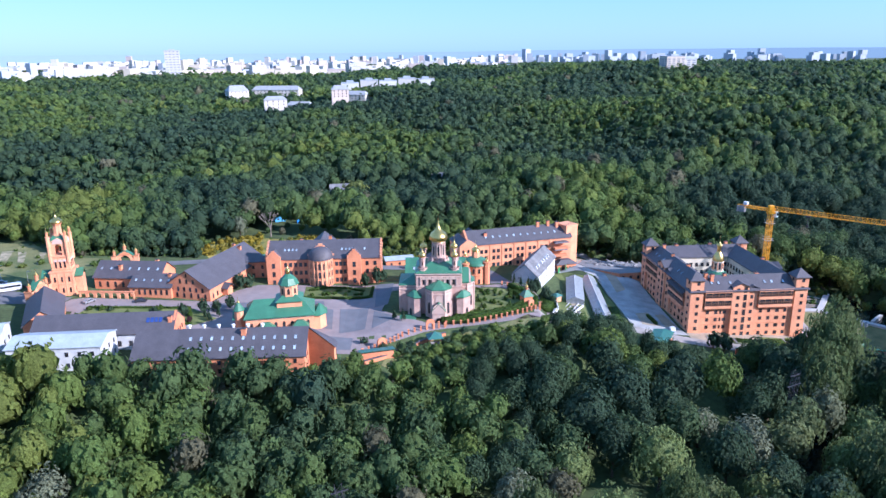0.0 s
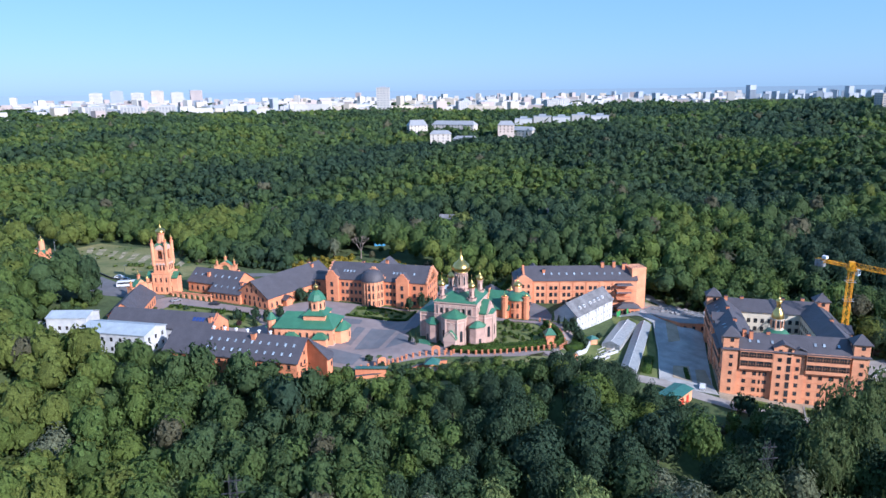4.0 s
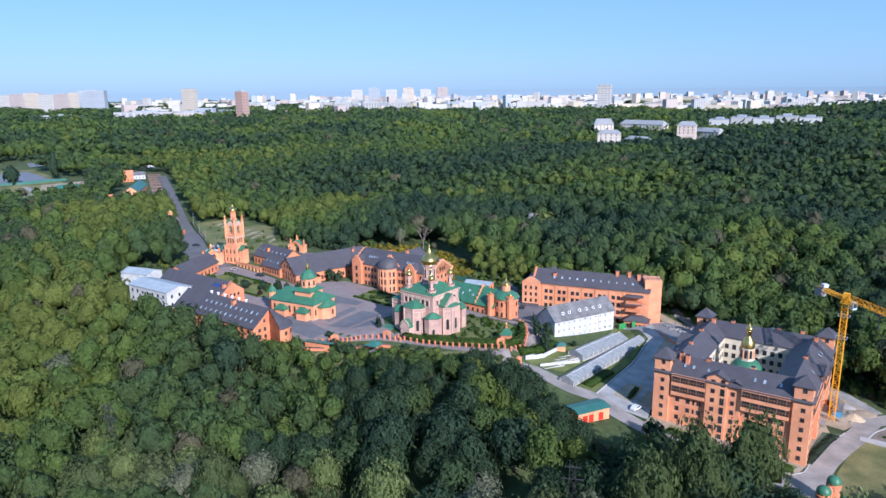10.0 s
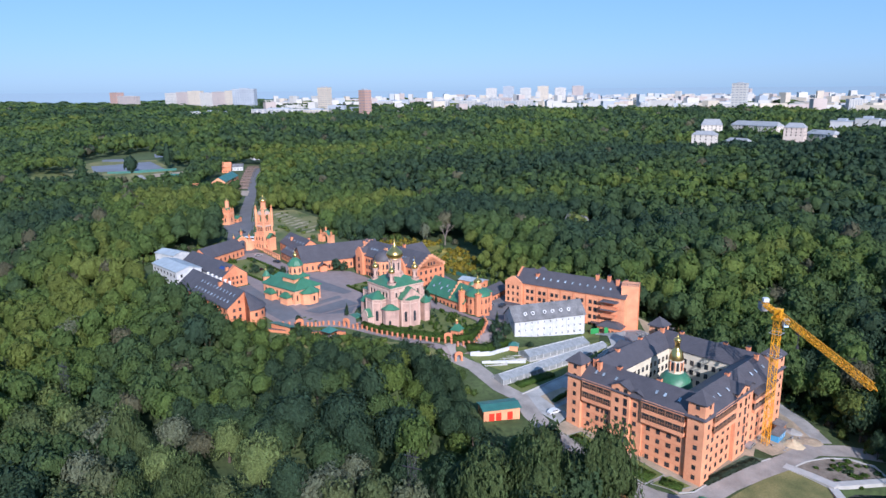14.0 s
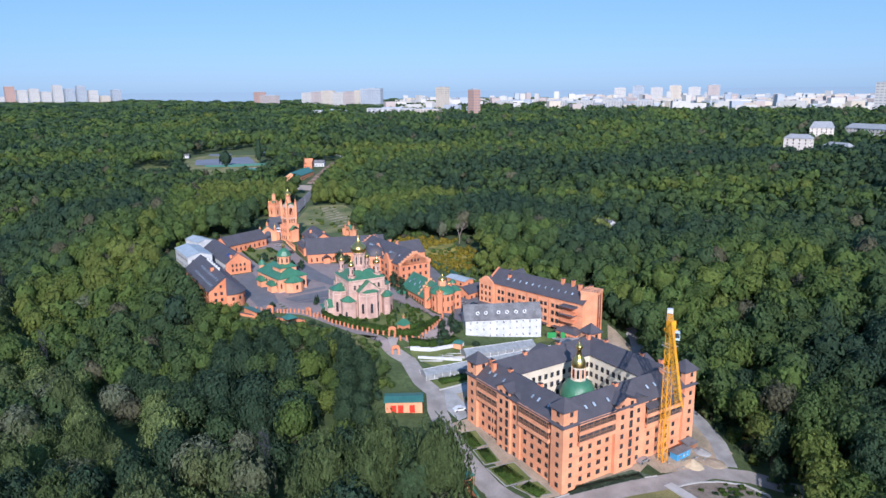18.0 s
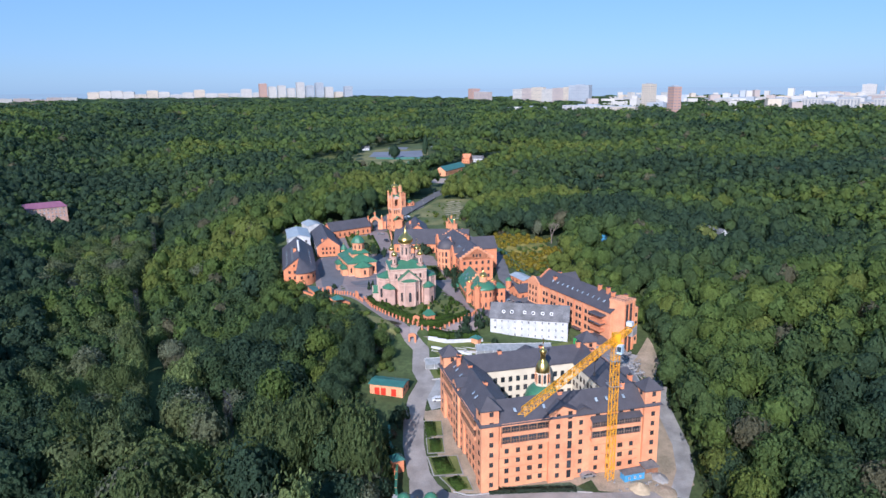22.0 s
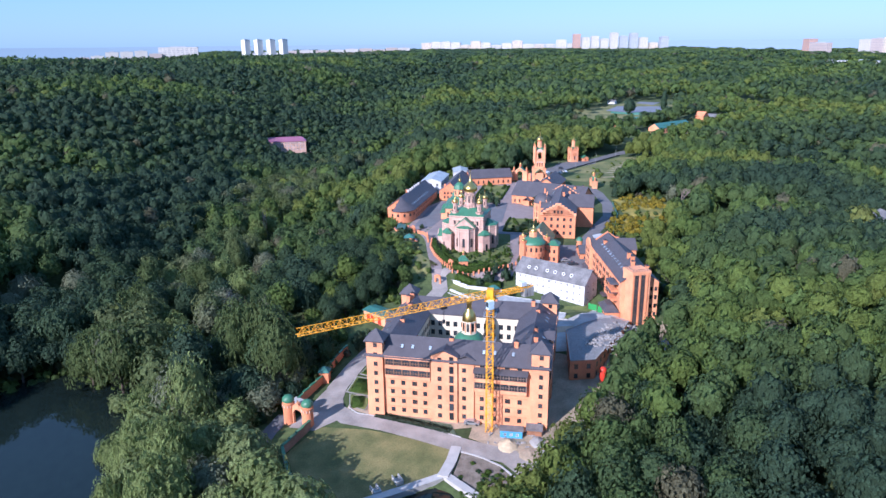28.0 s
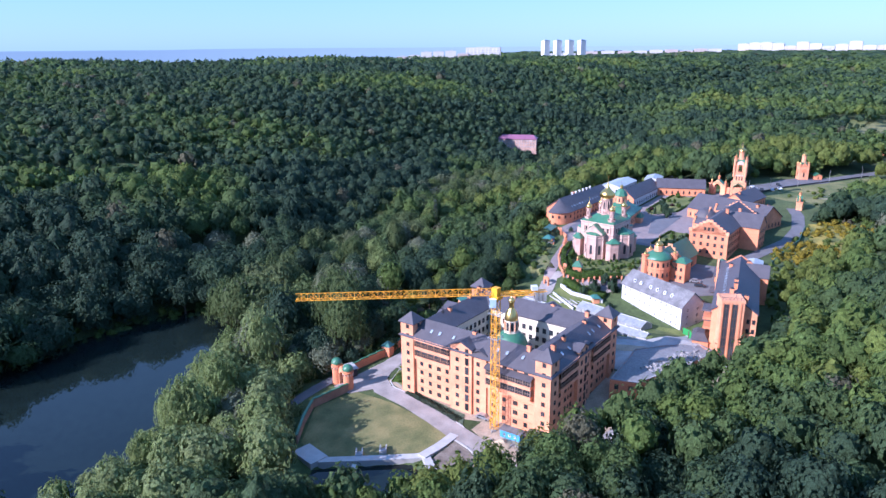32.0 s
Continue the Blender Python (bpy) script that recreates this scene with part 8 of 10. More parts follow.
# open land: no trees inside these outlines
OPEN_YARD = [(-150, 200), (-126, 174), (-92, 177), (-62, 180), (-34, 180), (-12, 186), (8, 196), (30, 206), (46, 222), (70, 222), (74, 208), (92, 208), (104, 216), (122, 214), (142, 206), (150, 212), (162, 214.5), (178, 227),
             (187, 239), (189, 251), (183, 263), (175, 275), (168, 284), (160, 286), (150, 290), (132, 297.5), (100, 306), (80, 317), (64, 323), (20, 309.5), (2, 300), (-30, 297), (-70, 302), (-92, 300), (-126, 300), (-162, 300), (-186, 325), (-240, 331), (-240, 298), (-215, 256), (-190, 245), (-165, 248), (-150, 232)]
OPEN_ROAD = ribbon([(-200, 272), (-259, 302), (-403, 382), (-480, 424)], 14)
OPEN_FIELDS = [(-396, 254), (-470, 250), (-560, 268), (-650, 283), (-715, 322), (-715, 400), (-690, 425), (-655, 412), (-640, 372), (-540, 360), (-504, 366), (-484, 352), (-430, 330), (-398, 314)]
OPEN_STABLE = [(-300, 322), (-345, 296), (-378, 314), (-425, 354), (-492, 388), (-488, 412), (-450, 408), (-360, 354), (-330, 348)]
OPEN_ORCHARD = [(-452, 205), (-480, 199), (-592, 222), (-562, 264), (-448, 240)]
OPEN_LAKE = [(250, 112), (198, 115), (176, 109), (152, 111), (132, 123), (141, 148), (156, 165), (172, 171), (194, 189), (206, 206), (228, 208), (250, 198)]
OPEN_MEADOW = [(-98, 298), (-60, 299), (-36, 296), (-24, 298), (-20, 308), (-26, 314), (-50, 330), (-84, 336), (-108, 316)]
OPEN_HOUSE = [(-324, -16), (-288, -22), (-252, 14), (-280, 36), (-312, 12)]
OPEN_VILLAS = [(-63, 412), (-42, 408), (-37, 431), (-60, 437)]
OPEN_HILL = [(-122, 806), (-64, 798), (-36, 862), (-62, 892), (-114, 886)]
STRIP_X, STRIP_Y = (-420, -211, -110, -39, 44, 88, 112), (70, 99, 108, 116, 141, 163, 176)
OPEN_STRIP = ribbon(list(zip(STRIP_X, STRIP_Y)), 9.0)      # cleared line under the power pylons
OPEN_LANE = ribbon([(141, 208.5), (150, 208), (157, 208.2), (167, 209.5)], 7.5)
OPEN_LOT = [(-345, 356), (-366, 330), (-520, 418), (-512, 446)]
OPEN_HUTS = [(-694, 428), (-662, 424), (-556, 452), (-556, 482), (-640, 478), (-694, 452)]
OPEN = [OPEN_YARD, OPEN_LANE, OPEN_LOT, OPEN_HUTS, OPEN_STABLE, OPEN_ORCHARD, OPEN_ROAD, OPEN_FIELDS, OPEN_LAKE, OPEN_MEADOW, OPEN_HOUSE, OPEN_VILLAS, OPEN_HILL, OPEN_STRIP]


def free(px, py, margin=0.0):
    ok = np.ones(len(px), bool)
    for p in OPEN:
        ok &= ~in_poly(px, py, p)
    return ok


def scatter(x0, x1, y0, y1, step):
    gx_, gy_ = np.meshgrid(np.arange(x0, x1, step), np.arange(y0, y1, step))
    px = gx_.ravel() + rng.uniform(-0.45, 0.45, gx_.size) * step
    py = gy_.ravel() + rng.uniform(-0.45, 0.45, gx_.size) * step
    return px, py


def dist_hub(px, py):
    return np.hypot((px - 90) * 0.8, py - 190)


def edge_dist(px, py, poly):
    best = np.full(len(px), 1e9)
    for (x0, y0), (x1, y1) in zip(poly, poly[1:] + poly[:1]):
        dx, dy = x1 - x0, y1 - y0
        t = np.clip(((px - x0) * dx + (py - y0) * dy) / (dx * dx + dy * dy + 1e-9), 0, 1)
        best = np.minimum(best, np.hypot(px - x0 - t * dx, py - y0 - t * dy))
    return best


FULL = [crown(1250, 0.07, 26, core=(18, 8), fill=(0.6, 0.8), seed=s) for s in (1, 2, 3, 4, 5)]
CLOSE = [crown(480, 0.09, 22, core=(14, 7), fill=(0.6, 0.8), seed=s) for s in (41, 42, 43, 44, 45)]
FINE = [crown(150, 0.13, 18, core=(12, 6), fill=(0.64, 0.86), seed=s) for s in (6, 7, 8, 9, 10)]
MID = [crown(80, 0.165, 15, core=(11, 6), seed=s) for s in (11, 12, 13, 14, 15)]
FAR = [crown(17, 0.3, 9, flat=0.7, core=(7, 4), fill=(0.66, 0.9), seed=s) for s in (21, 22, 23, 24)]
FARTHEST = [crown(8, 0.38, 9, flat=0.66, core=(6, 3), fill=(0.68, 0.92), seed=s) for s in (26, 27, 28)]
WILL = [crown(1400, 0.062, 22, flat=0.95, droop=0.3, core=(18, 8), fill=(0.6, 0.8), seed=s) for s in (31, 32)]

# patches of one kind stand together
def patch_tone(px, py, f=0.013, seed=0.0):
    return np.array([noise.noise((x * f + seed, y * f, 1.7 + seed)) for x, y in zip(px, py)])


# big single trees of the wet valley: place, crown radius, kind
VALLEY_TREES = ((40, 129, 7.0, "willow"), (57, 149, 8.2, "willow"), (35, 150, 6.0, "willow"), (103, 147, 7.0, "willow"), (114, 159, 7.6, "willow"), (148, 174, 7.4, "willow"), (172, 178, 6.0, "willow"), (153, 169, 5.6, "willow"),
                (81, 154, 7.6, "grey"), (182, 211, 6.0, "grey"), (196, 225, 5.6, "grey"), (98, 79, 6.4, "grey"), (112, 84, 6.0, "grey"), (84, 90, 6.8, "grey"), (58, 116, 6.6, "willow"), (14, 122, 6.8, "grey"), (-8, 118, 6.4, "willow"), (190, 196, 5.6, "willow"), (30, 112, 6.6, "grey"), (-38, 113, 7.0, "willow"), (-87, 138, 7.0, "grey"), (2, 131, 5.6, "willow"), (20, 140, 5.8, "grey"), (74, 168, 5.2, "grey"), (-42, 132, 5.6, "willow"), (43, 167, 8.6, "dark"), (56, 178, 8.6, "dark"), (74, 184, 8.2, "dark"),
                (72, 201, 4.6, "bright"), (99, 180, 6.6, "bright"), (122, 170, 5.0, "bright"), (97, 194, 3.8, "bright"), (24, 176, 5.4, "bright"))
mx_, my_ = scatter(-330, 330, 16, 470, 6.6)
dd = dist_hub(mx_, my_)
keep = free(mx_, my_) & (dd < 320) & ~((mx_ > 235) & (my_ < 205))
keep &= ~((mx_ > 30) & (mx_ < 150) & (my_ > 85) & (my_ < 200) & (rng.random(len(mx_)) < 0.22))
keep &= np.hypot(mx_ - 94, my_ - 206) > 8
for vx_, vy_, vr_, vk_ in VALLEY_TREES:
    keep &= np.hypot(mx_ - vx_, my_ - vy_) > vr_ + 0.8
mx_, my_ = mx_[keep], my_[keep]
ed = edge_dist(mx_, my_, OPEN[0])
margin = np.where((mx_ > -4) & (mx_ < 48) & (my_ < 240), 14.0, np.where(((mx_ < 0) & (my_ < 210)) | ((my_ > 284) & (mx_ > 56)), 1.5, 5.0))
small = np.clip((ed - 0.5) / margin, 0.0, 1)
size = rng.beta(2, 2, len(mx_))
mr = (2.0 + 1.4 * size) * (1 - small) + (3.6 + 3.4 * size) * small
lift = np.clip(3.5 * patch_tone(mx_, my_, 0.022, 3.0), -2.5, 3.5)
base = 0.6 * (1 - small) + np.maximum(rng.uniform(4.0, 8.0, len(mx_)) + 1.1 * lift, 2.0) * small
base = np.where((mx_ < 20) & (my_ > 138) & (my_ < 200), np.minimum(base, np.where(ed < 28, 2.0, 5.0)), base)
by_meadow = (mx_ > -30) & (mx_ < 50) & (my_ > 299) & (my_ < 346)
rise = np.clip((my_ - 306) / 26, 0, 1)
base = np.where(by_meadow, np.minimum(base, 0.2 + 3.0 * rise), base)
mr = np.where(by_meadow, np.minimum(mr, 1.6 + 3.4 * rise), mr)
north = (my_ > 296) & (mx_ < 48)
base = np.where(north, np.minimum(0.55 * base + 1.6, 0.6 + 0.16 * np.maximum(ed, 0)), base)
glade = (np.hypot((mx_ + 54) / 19, (my_ - 355) / 13) < 1) | (np.hypot(mx_ + 76, my_ - 334) < 7)
mr = np.where(glade, np.minimum(mr, 2.0), mr)
base = np.where(glade, 0.1, base)
base = np.where((mx_ > 60) & (my_ > 300), base + 4.5 * np.clip((ed - 4) / 10, 0, 1), base)
by_pump = ((mx_ > 58) & (mx_ < 100) & (my_ > 186) & (my_ < 220)) | ((mx_ > 99) & (mx_ < 126) & (my_ > 194) & (my_ < 217))
base = np.where(by_pump, np.minimum(base, 2.2), base)
mr = np.where(by_pump, np.minimum(mr, 4.0), mr)
slope_edge = (mx_ > -26) & (mx_ < 54) & (my_ < 230) & (ed < 24)
base = np.where(slope_edge, np.minimum(base, 2.2), base)
mr = np.where(slope_edge, np.minimum(mr, 3.9), mr)
beside = my_ - np.interp(mx_, STRIP_X, STRIP_Y)
# north-east wood: dense dark trees, leaf tone lowered further for its shadow side
lean_ = np.where(beside < -40, -0.2, 0.0) - np.where((mx_ > 60) & (my_ > 296), 0.23, 0.0) - np.where((mx_ < -30) & (my_ < 205), 0.12, 0.0) - np.where((mx_ > 20) & (my_ < 212), 0.12, 0.0) + np.where(north, 0.12 + 0.1 * np.clip(1 - ed / 30, 0, 1), 0.0) + np.where((mx_ > -80) & (mx_ < 45), 0.31, 0.16) * np.clip(1 - ed / 42, 0, 1) * (my_ < 230)
tone_ = np.clip(0.47 + lean_ + patch_tone(mx_, my_) * 0.95 + rng.normal(0, 0.12, len(mx_)), 0, 0.9)
tone_ = np.where(rng.random(len(mx_)) < 0.02, 0.96, tone_)
tone_ = np.where(by_meadow & (my_ < 316), np.clip(tone_ + 0.25, 0, 0.88), tone_)
mr = np.where((mx_ > 100) & (my_ < 212) & (ed > 8), mr * rng.uniform(0.95, 1.45, len(mx_)), mr)
NEAR = ((mx_ > 10) & (mx_ < 235) & (my_ > 112) & (my_ < 212)) | ((mx_ > 128) & (mx_ < 320) & (my_ > 284) & (my_ < 372))
willow = NEAR & (((beside < -3) & (beside > -46) & (rng.random(len(mx_)) < 0.7)) | ((mx_ > 112) & (my_ < 212) & (rng.random(len(mx_)) < 0.5))) & (small > 0.5)
by_lake = (mx_ > 140) & (mx_ < 240) & (my_ > 146) & (my_ < 246)
shore = edge_dist(mx_, my_, OPEN_LAKE)
mr = np.where(by_lake & ((shore < 7) | ((mx_ < 146) & (my_ > 188))), np.minimum(mr, 4.0), mr)
# tall trees close outside the yard wall
wall_side = ((147, 199), (156, 201.5), (165, 203), (171.5, 213), (176.5, 217.5), (182, 223), (188, 231), (193, 240))
for wx_, wy_ in wall_side:
    k = int(np.argmin(np.hypot(mx_ - wx_, my_ - wy_) + 1000 * (small < 0)))
    mx_[k], my_[k], mr[k], base[k], small[k] = wx_, wy_, 7.2 if wx_ > 168 else 5.0, 7.0 if wx_ > 168 else 3.0, 1.0
order = np.nonzero(NEAR)[0]
order = order[np.argsort(rng.random(len(order)))][:270]
single = np.zeros(len(mx_), bool)
single[order] = True
rest = ~single
pale = rest & ~by_lake & (beside < -3) & (beside > -50) & (mx_ < 200) & (patch_tone(mx_, my_, 0.02, 9.0) + rng.normal(0, 0.2, len(mx_)) > -0.02)
rest &= ~pale & ~by_lake
zb = heights(mx_, my_) + base
tall_ = mr * rng.uniform(1.1, 1.75, len(mx_))
close = ((mx_ > -80) & (my_ < 240) & (my_ > 60)) | ((mx_ > 90) & (my_ < 390))
by_wall = ((mx_ > 30) & (my_ > 85) & (my_ < 235)) | ((mx_ > 150) & (my_ > 280) & (my_ < 375))
for sel, kinds, title in ((rest & close & by_wall, CLOSE, "broad green trees close outside the walls"), (rest & close & ~by_wall, FINE, "dense mixed green deciduous woodland on the lower slopes"), (rest & ~close, MID, "dense mixed green deciduous woodland on the slopes")):
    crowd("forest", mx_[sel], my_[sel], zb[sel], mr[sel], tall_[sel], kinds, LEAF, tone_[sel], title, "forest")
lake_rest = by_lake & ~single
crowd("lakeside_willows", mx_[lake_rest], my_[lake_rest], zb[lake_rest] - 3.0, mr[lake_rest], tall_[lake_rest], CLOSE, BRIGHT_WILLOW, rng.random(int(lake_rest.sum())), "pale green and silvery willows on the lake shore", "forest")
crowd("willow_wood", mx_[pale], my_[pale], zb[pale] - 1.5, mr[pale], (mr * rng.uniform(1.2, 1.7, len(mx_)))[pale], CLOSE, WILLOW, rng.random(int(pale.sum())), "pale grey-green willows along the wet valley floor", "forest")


# undergrowth closes the wood's edges
ux, uy = scatter(-160, 250, 90, 345, 3.6)
ue = np.minimum(edge_dist(ux, uy, OPEN[0]), edge_dist(ux, uy, OPEN_LAKE))
keep = free(ux, uy) & (ue < np.where(uy > 294, 26, 11)) & (ue > 1.0)
ux, uy = ux[keep], uy[keep]
gold = (ux > -60) & (ux < 34) & (uy > 294) & (uy < 321)
ur = rng.uniform(1.3, 2.6, len(ux)) * np.where(gold, 0.6, 1.0)
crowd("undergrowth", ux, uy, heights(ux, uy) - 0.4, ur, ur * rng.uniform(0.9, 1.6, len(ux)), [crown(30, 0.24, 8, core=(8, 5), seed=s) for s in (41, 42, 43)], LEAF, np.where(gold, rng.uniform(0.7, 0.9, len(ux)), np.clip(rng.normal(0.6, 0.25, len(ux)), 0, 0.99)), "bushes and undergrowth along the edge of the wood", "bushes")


def tree_parts(name, model, material, foot, label):
    """A tree in unit crown radius scaled later: trunk with limbs, crown of leaf clumps."""
    t = thing(name, label, "tree", 0, 0, 0)
    v, f = model
    vv = v.copy() * 5.2
    vv[:, 2] = v[:, 2] * 8.2 + foot
    me = raw_mesh("crown", vv, f, material)
    part_of("crown", me, t)
    bm = bm_new()
    lathe(bm, [(0.5, -1.5), (0.36, 0.6), (0.28, foot * 0.6), (0.2, foot + 2), (0.1, foot + 6), (0, foot + 6.1)], 7)
    for i in range(5):
        a = 2 * math.pi * i / 5 + 0.4
        p0, p1 = Vector((0, 0, foot * 0.75 + 0.3 * i)), Vector((3.0 * math.cos(a), 3.0 * math.sin(a), foot + 3.2 + 0.3 * i))
        s = Vector((-math.sin(a), math.cos(a), 0)) * 0.13
        u = Vector((0, 0, 0.13))
        q = [bm.verts.new(c) for c in (p0 + s, p0 + u, p0 - s, p0 - u, p1)]
        for k in range(4):
            bm.faces.new((q[k], q[(k + 1) % 4], q[4]))
    part("trunk", fix(bm), BARK, t)
    return t


protos = [tree_parts("tree", m, LEAF, 3.6, "broad green deciduous tree in the wood below the monastery") for m in FULL]
protos_w = [tree_parts("willow", m, WILLOW, 1.8, "pale green weeping willow by the wet valley") for m in WILL]
protos_l = [tree_parts("willow", m, k, 1.8, w) for m, k, w in ((WILL[0], BRIGHT_WILLOW, "bright green weeping willow on the lake shore"), (FULL[1], GREY_LEAF, "silver-grey willow on the lake shore"), (WILL[1], BRIGHT_WILLOW, "bright green weeping willow on the lake shore"))]
used = set()
for i in order:
    src = protos_l if by_lake[i] else protos_w if willow[i] else protos
    k = int(rng.integers(0, len(src)))
    s = mr[i] / 5.2 * (1.15 if willow[i] else 1.0)
    p = src[k]
    m = pose(mx_[i], my_[i], ground_z(mx_[i], my_[i]) - 0.2, 0, 0, float(rng.uniform(0, 360))) @ Matrix.Diagonal((s, s, s * float(rng.uniform(0.85, 1.2)), 1))
    if id(p) in used:
        q = copy_thing(p, m)
        q.matrix_basis = m
    else:
        used.add(id(p))
        p.matrix_basis = m
        q = p
    for c in q.children:
        c.color = (float(tone_[i]), 0, 0, 1)
def far_wood(step, lo, hi, r0, r1, models, name, label):
    """Woods beyond the valley, thinner in number and broader in crown with distance; none behind the hills out of sight."""
    fx, fy = scatter(-2100, 950, -1000, 1650, step) if hi < 2401 else scatter(-4400, 1200, -3200, 3000, step)
    dd = dist_hub(fx, fy)
    lim = np.hypot(fx - 50, fy - 200)
    seen_ = ~((fx > 330) & (fy < 350)) & (fx < 0.72 * np.maximum(fy, 300) + 110) & (fx < 400 + 0.35 * fy) & ~((fy < 60) & (fx > 310 - 0.347 * (373 - fy)))
    town = ((fy > 960) & (fx < 180)) | ((fx < -1000) & (fy > 760))
    keep = free(fx, fy) & ((dd >= 320) | (fy < 16) | (fy > 470) | (fx < -330) | (fx > 330)) & seen_ & (lim >= lo) & (lim < hi) & ~(town & (rng.random(len(fx)) < np.where(lim < 1500, 0.3, 0.7)))
    fx, fy = fx[keep], fy[keep]
    fr_ = r0 + (r1 - r0) * rng.beta(2, 2, len(fx))
    ft = np.clip(0.46 - 0.16 * (fy < 60) - 0.13 * ((fy > 380) & (fx > -220)) + patch_tone(fx, fy, 0.007) * 0.6 + patch_tone(fx, fy, 0.03, 4.0) * 0.25 + rng.normal(0, 0.14, len(fx)), 0, 0.9)
    ft = np.where(rng.random(len(fx)) < 0.012, 0.96, ft)
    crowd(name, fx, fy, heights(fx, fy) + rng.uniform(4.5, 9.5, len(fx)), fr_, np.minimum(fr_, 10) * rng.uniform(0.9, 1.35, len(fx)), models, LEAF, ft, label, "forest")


far_wood(8.6, 0, 700, 4.2, 7.4, FAR, "far_forest", "far green woodland rolling over the hills")
far_wood(13.4, 700, 1350, 6.8, 11.0, FARTHEST, "distant_forest", "distant green woodland on the hills")
far_wood(22.0, 1350, 2400, 12.0, 17.0, FARTHEST, "distant_forest", "distant green woodland up to the horizon")
far_wood(72.0, 2400, 4500, 36.0, 54.0, [crown(12, 0.36, 9, flat=0.5, core=(8, 4), seed=s) for s in (51, 52)], "horizon_forest", "hazy green woodland on the horizon")

# the wood goes on round the lake and behind the flight
ex_, ey_ = scatter(228, 620, -120, 560, 12.5)
east = free(ex_, ey_) & ~((ex_ < 330) & (ey_ > 16) & (ey_ < 470) & ~((ex_ > 235) & (ey_ < 205)) & (dist_hub(ex_, ey_) < 320))
ex_, ey_ = ex_[east], ey_[east]
er_ = rng.uniform(5.4, 9.0, len(ex_))
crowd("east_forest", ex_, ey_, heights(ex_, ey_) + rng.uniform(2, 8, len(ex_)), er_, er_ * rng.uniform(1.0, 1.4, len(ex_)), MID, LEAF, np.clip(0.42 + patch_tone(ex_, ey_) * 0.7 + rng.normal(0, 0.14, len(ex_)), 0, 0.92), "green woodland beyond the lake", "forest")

# bushes scattered over the rough meadows
bx_, by_ = scatter(-260, 60, 196, 345, 5.0)
rough = in_poly(bx_, by_, OPEN_MEADOW) & (rng.random(len(bx_)) < np.where(bx_ > -72, 0.95, 0.5))
rough |= in_poly(bx_, by_, [(-146, 268), (-200, 286), (-236, 304), (-230, 326), (-150, 328), (-134, 298)]) & (rng.random(len(bx_)) < 0.3)
rough |= in_poly(bx_, by_, [(-10, 190), (-14, 200), (2, 212), (24, 218), (38, 230), (46, 224), (30, 207), (8, 197)]) & (rng.random(len(bx_)) < 0.6)
rough |= in_poly(bx_, by_, [(-20, 300), (4, 302), (0, 310), (-24, 312), (-36, 302)]) & (rng.random(len(bx_)) < 0.6)
bx_, by_ = bx_[rough], by_[rough]
br_ = rng.uniform(0.9, 2.4, len(bx_)) * np.where(by_ > 290, np.where(bx_ > -72, 0.85, 0.6), 1.0)
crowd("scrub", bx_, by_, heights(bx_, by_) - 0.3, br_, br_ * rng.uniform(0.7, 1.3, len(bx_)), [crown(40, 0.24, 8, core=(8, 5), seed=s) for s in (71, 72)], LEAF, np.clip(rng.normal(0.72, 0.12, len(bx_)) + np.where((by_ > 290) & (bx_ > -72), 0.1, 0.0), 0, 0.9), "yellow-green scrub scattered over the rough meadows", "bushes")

YELLOW_LEAF = leaf_mat("golden_flowering_leaves", [(0.0, (0.2, 0.19, 0.035)), (0.5, (0.34, 0.26, 0.03)), (1.0, (0.27, 0.23, 0.04))])
yx_, yy_ = scatter(-110, -20, 296, 338, 2.5)
gilt = in_poly(yx_, yy_, OPEN_MEADOW) & (patch_tone(yx_, yy_, 0.07, 5.0) > -0.12) & (rng.random(len(yx_)) < 0.75)
yx_, yy_ = yx_[gilt], yy_[gilt]
yr_ = rng.uniform(0.9, 1.9, len(yx_))
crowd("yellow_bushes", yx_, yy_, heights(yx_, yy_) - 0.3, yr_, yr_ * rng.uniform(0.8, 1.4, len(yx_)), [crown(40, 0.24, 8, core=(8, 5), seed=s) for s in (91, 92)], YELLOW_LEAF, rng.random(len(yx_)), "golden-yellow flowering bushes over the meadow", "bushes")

# bright bushes on the slope below the cathedral garden
sx_, sy_ = scatter(-34, 50, 178, 226, 3.1)
line_ = np.interp(sx_, (-34, -18, -5, 12, 30, 48), (184, 189, 198, 206.5, 212, 217))
near_ = (np.abs(sy_ - line_ + 1.5) < 5.0) & (rng.random(len(sx_)) < 0.85) & (np.hypot(sx_ - 2.4, sy_ - 206.2) > 5) & (np.hypot(sx_ + 15.5, sy_ - 196.8) > 6)
sx_, sy_ = sx_[near_], sy_[near_]
sr_ = rng.uniform(1.5, 3.0, len(sx_))
crowd("slope_bushes", sx_, sy_, heights(sx_, sy_) - 0.3, sr_, sr_ * rng.uniform(0.9, 1.5, len(sx_)), [crown(60, 0.22, 9, core=(8, 5), seed=s) for s in (81, 82, 83)], LEAF, np.clip(rng.normal(0.68, 0.13, len(sx_)), 0, 0.88), "yellow-green bushes on the slope below the garden", "bushes")

PALE_LEAF = leaf_mat("pale_yellow_leaves", [(0.0, (0.2, 0.24, 0.07)), (1.0, (0.22, 0.25, 0.09))])
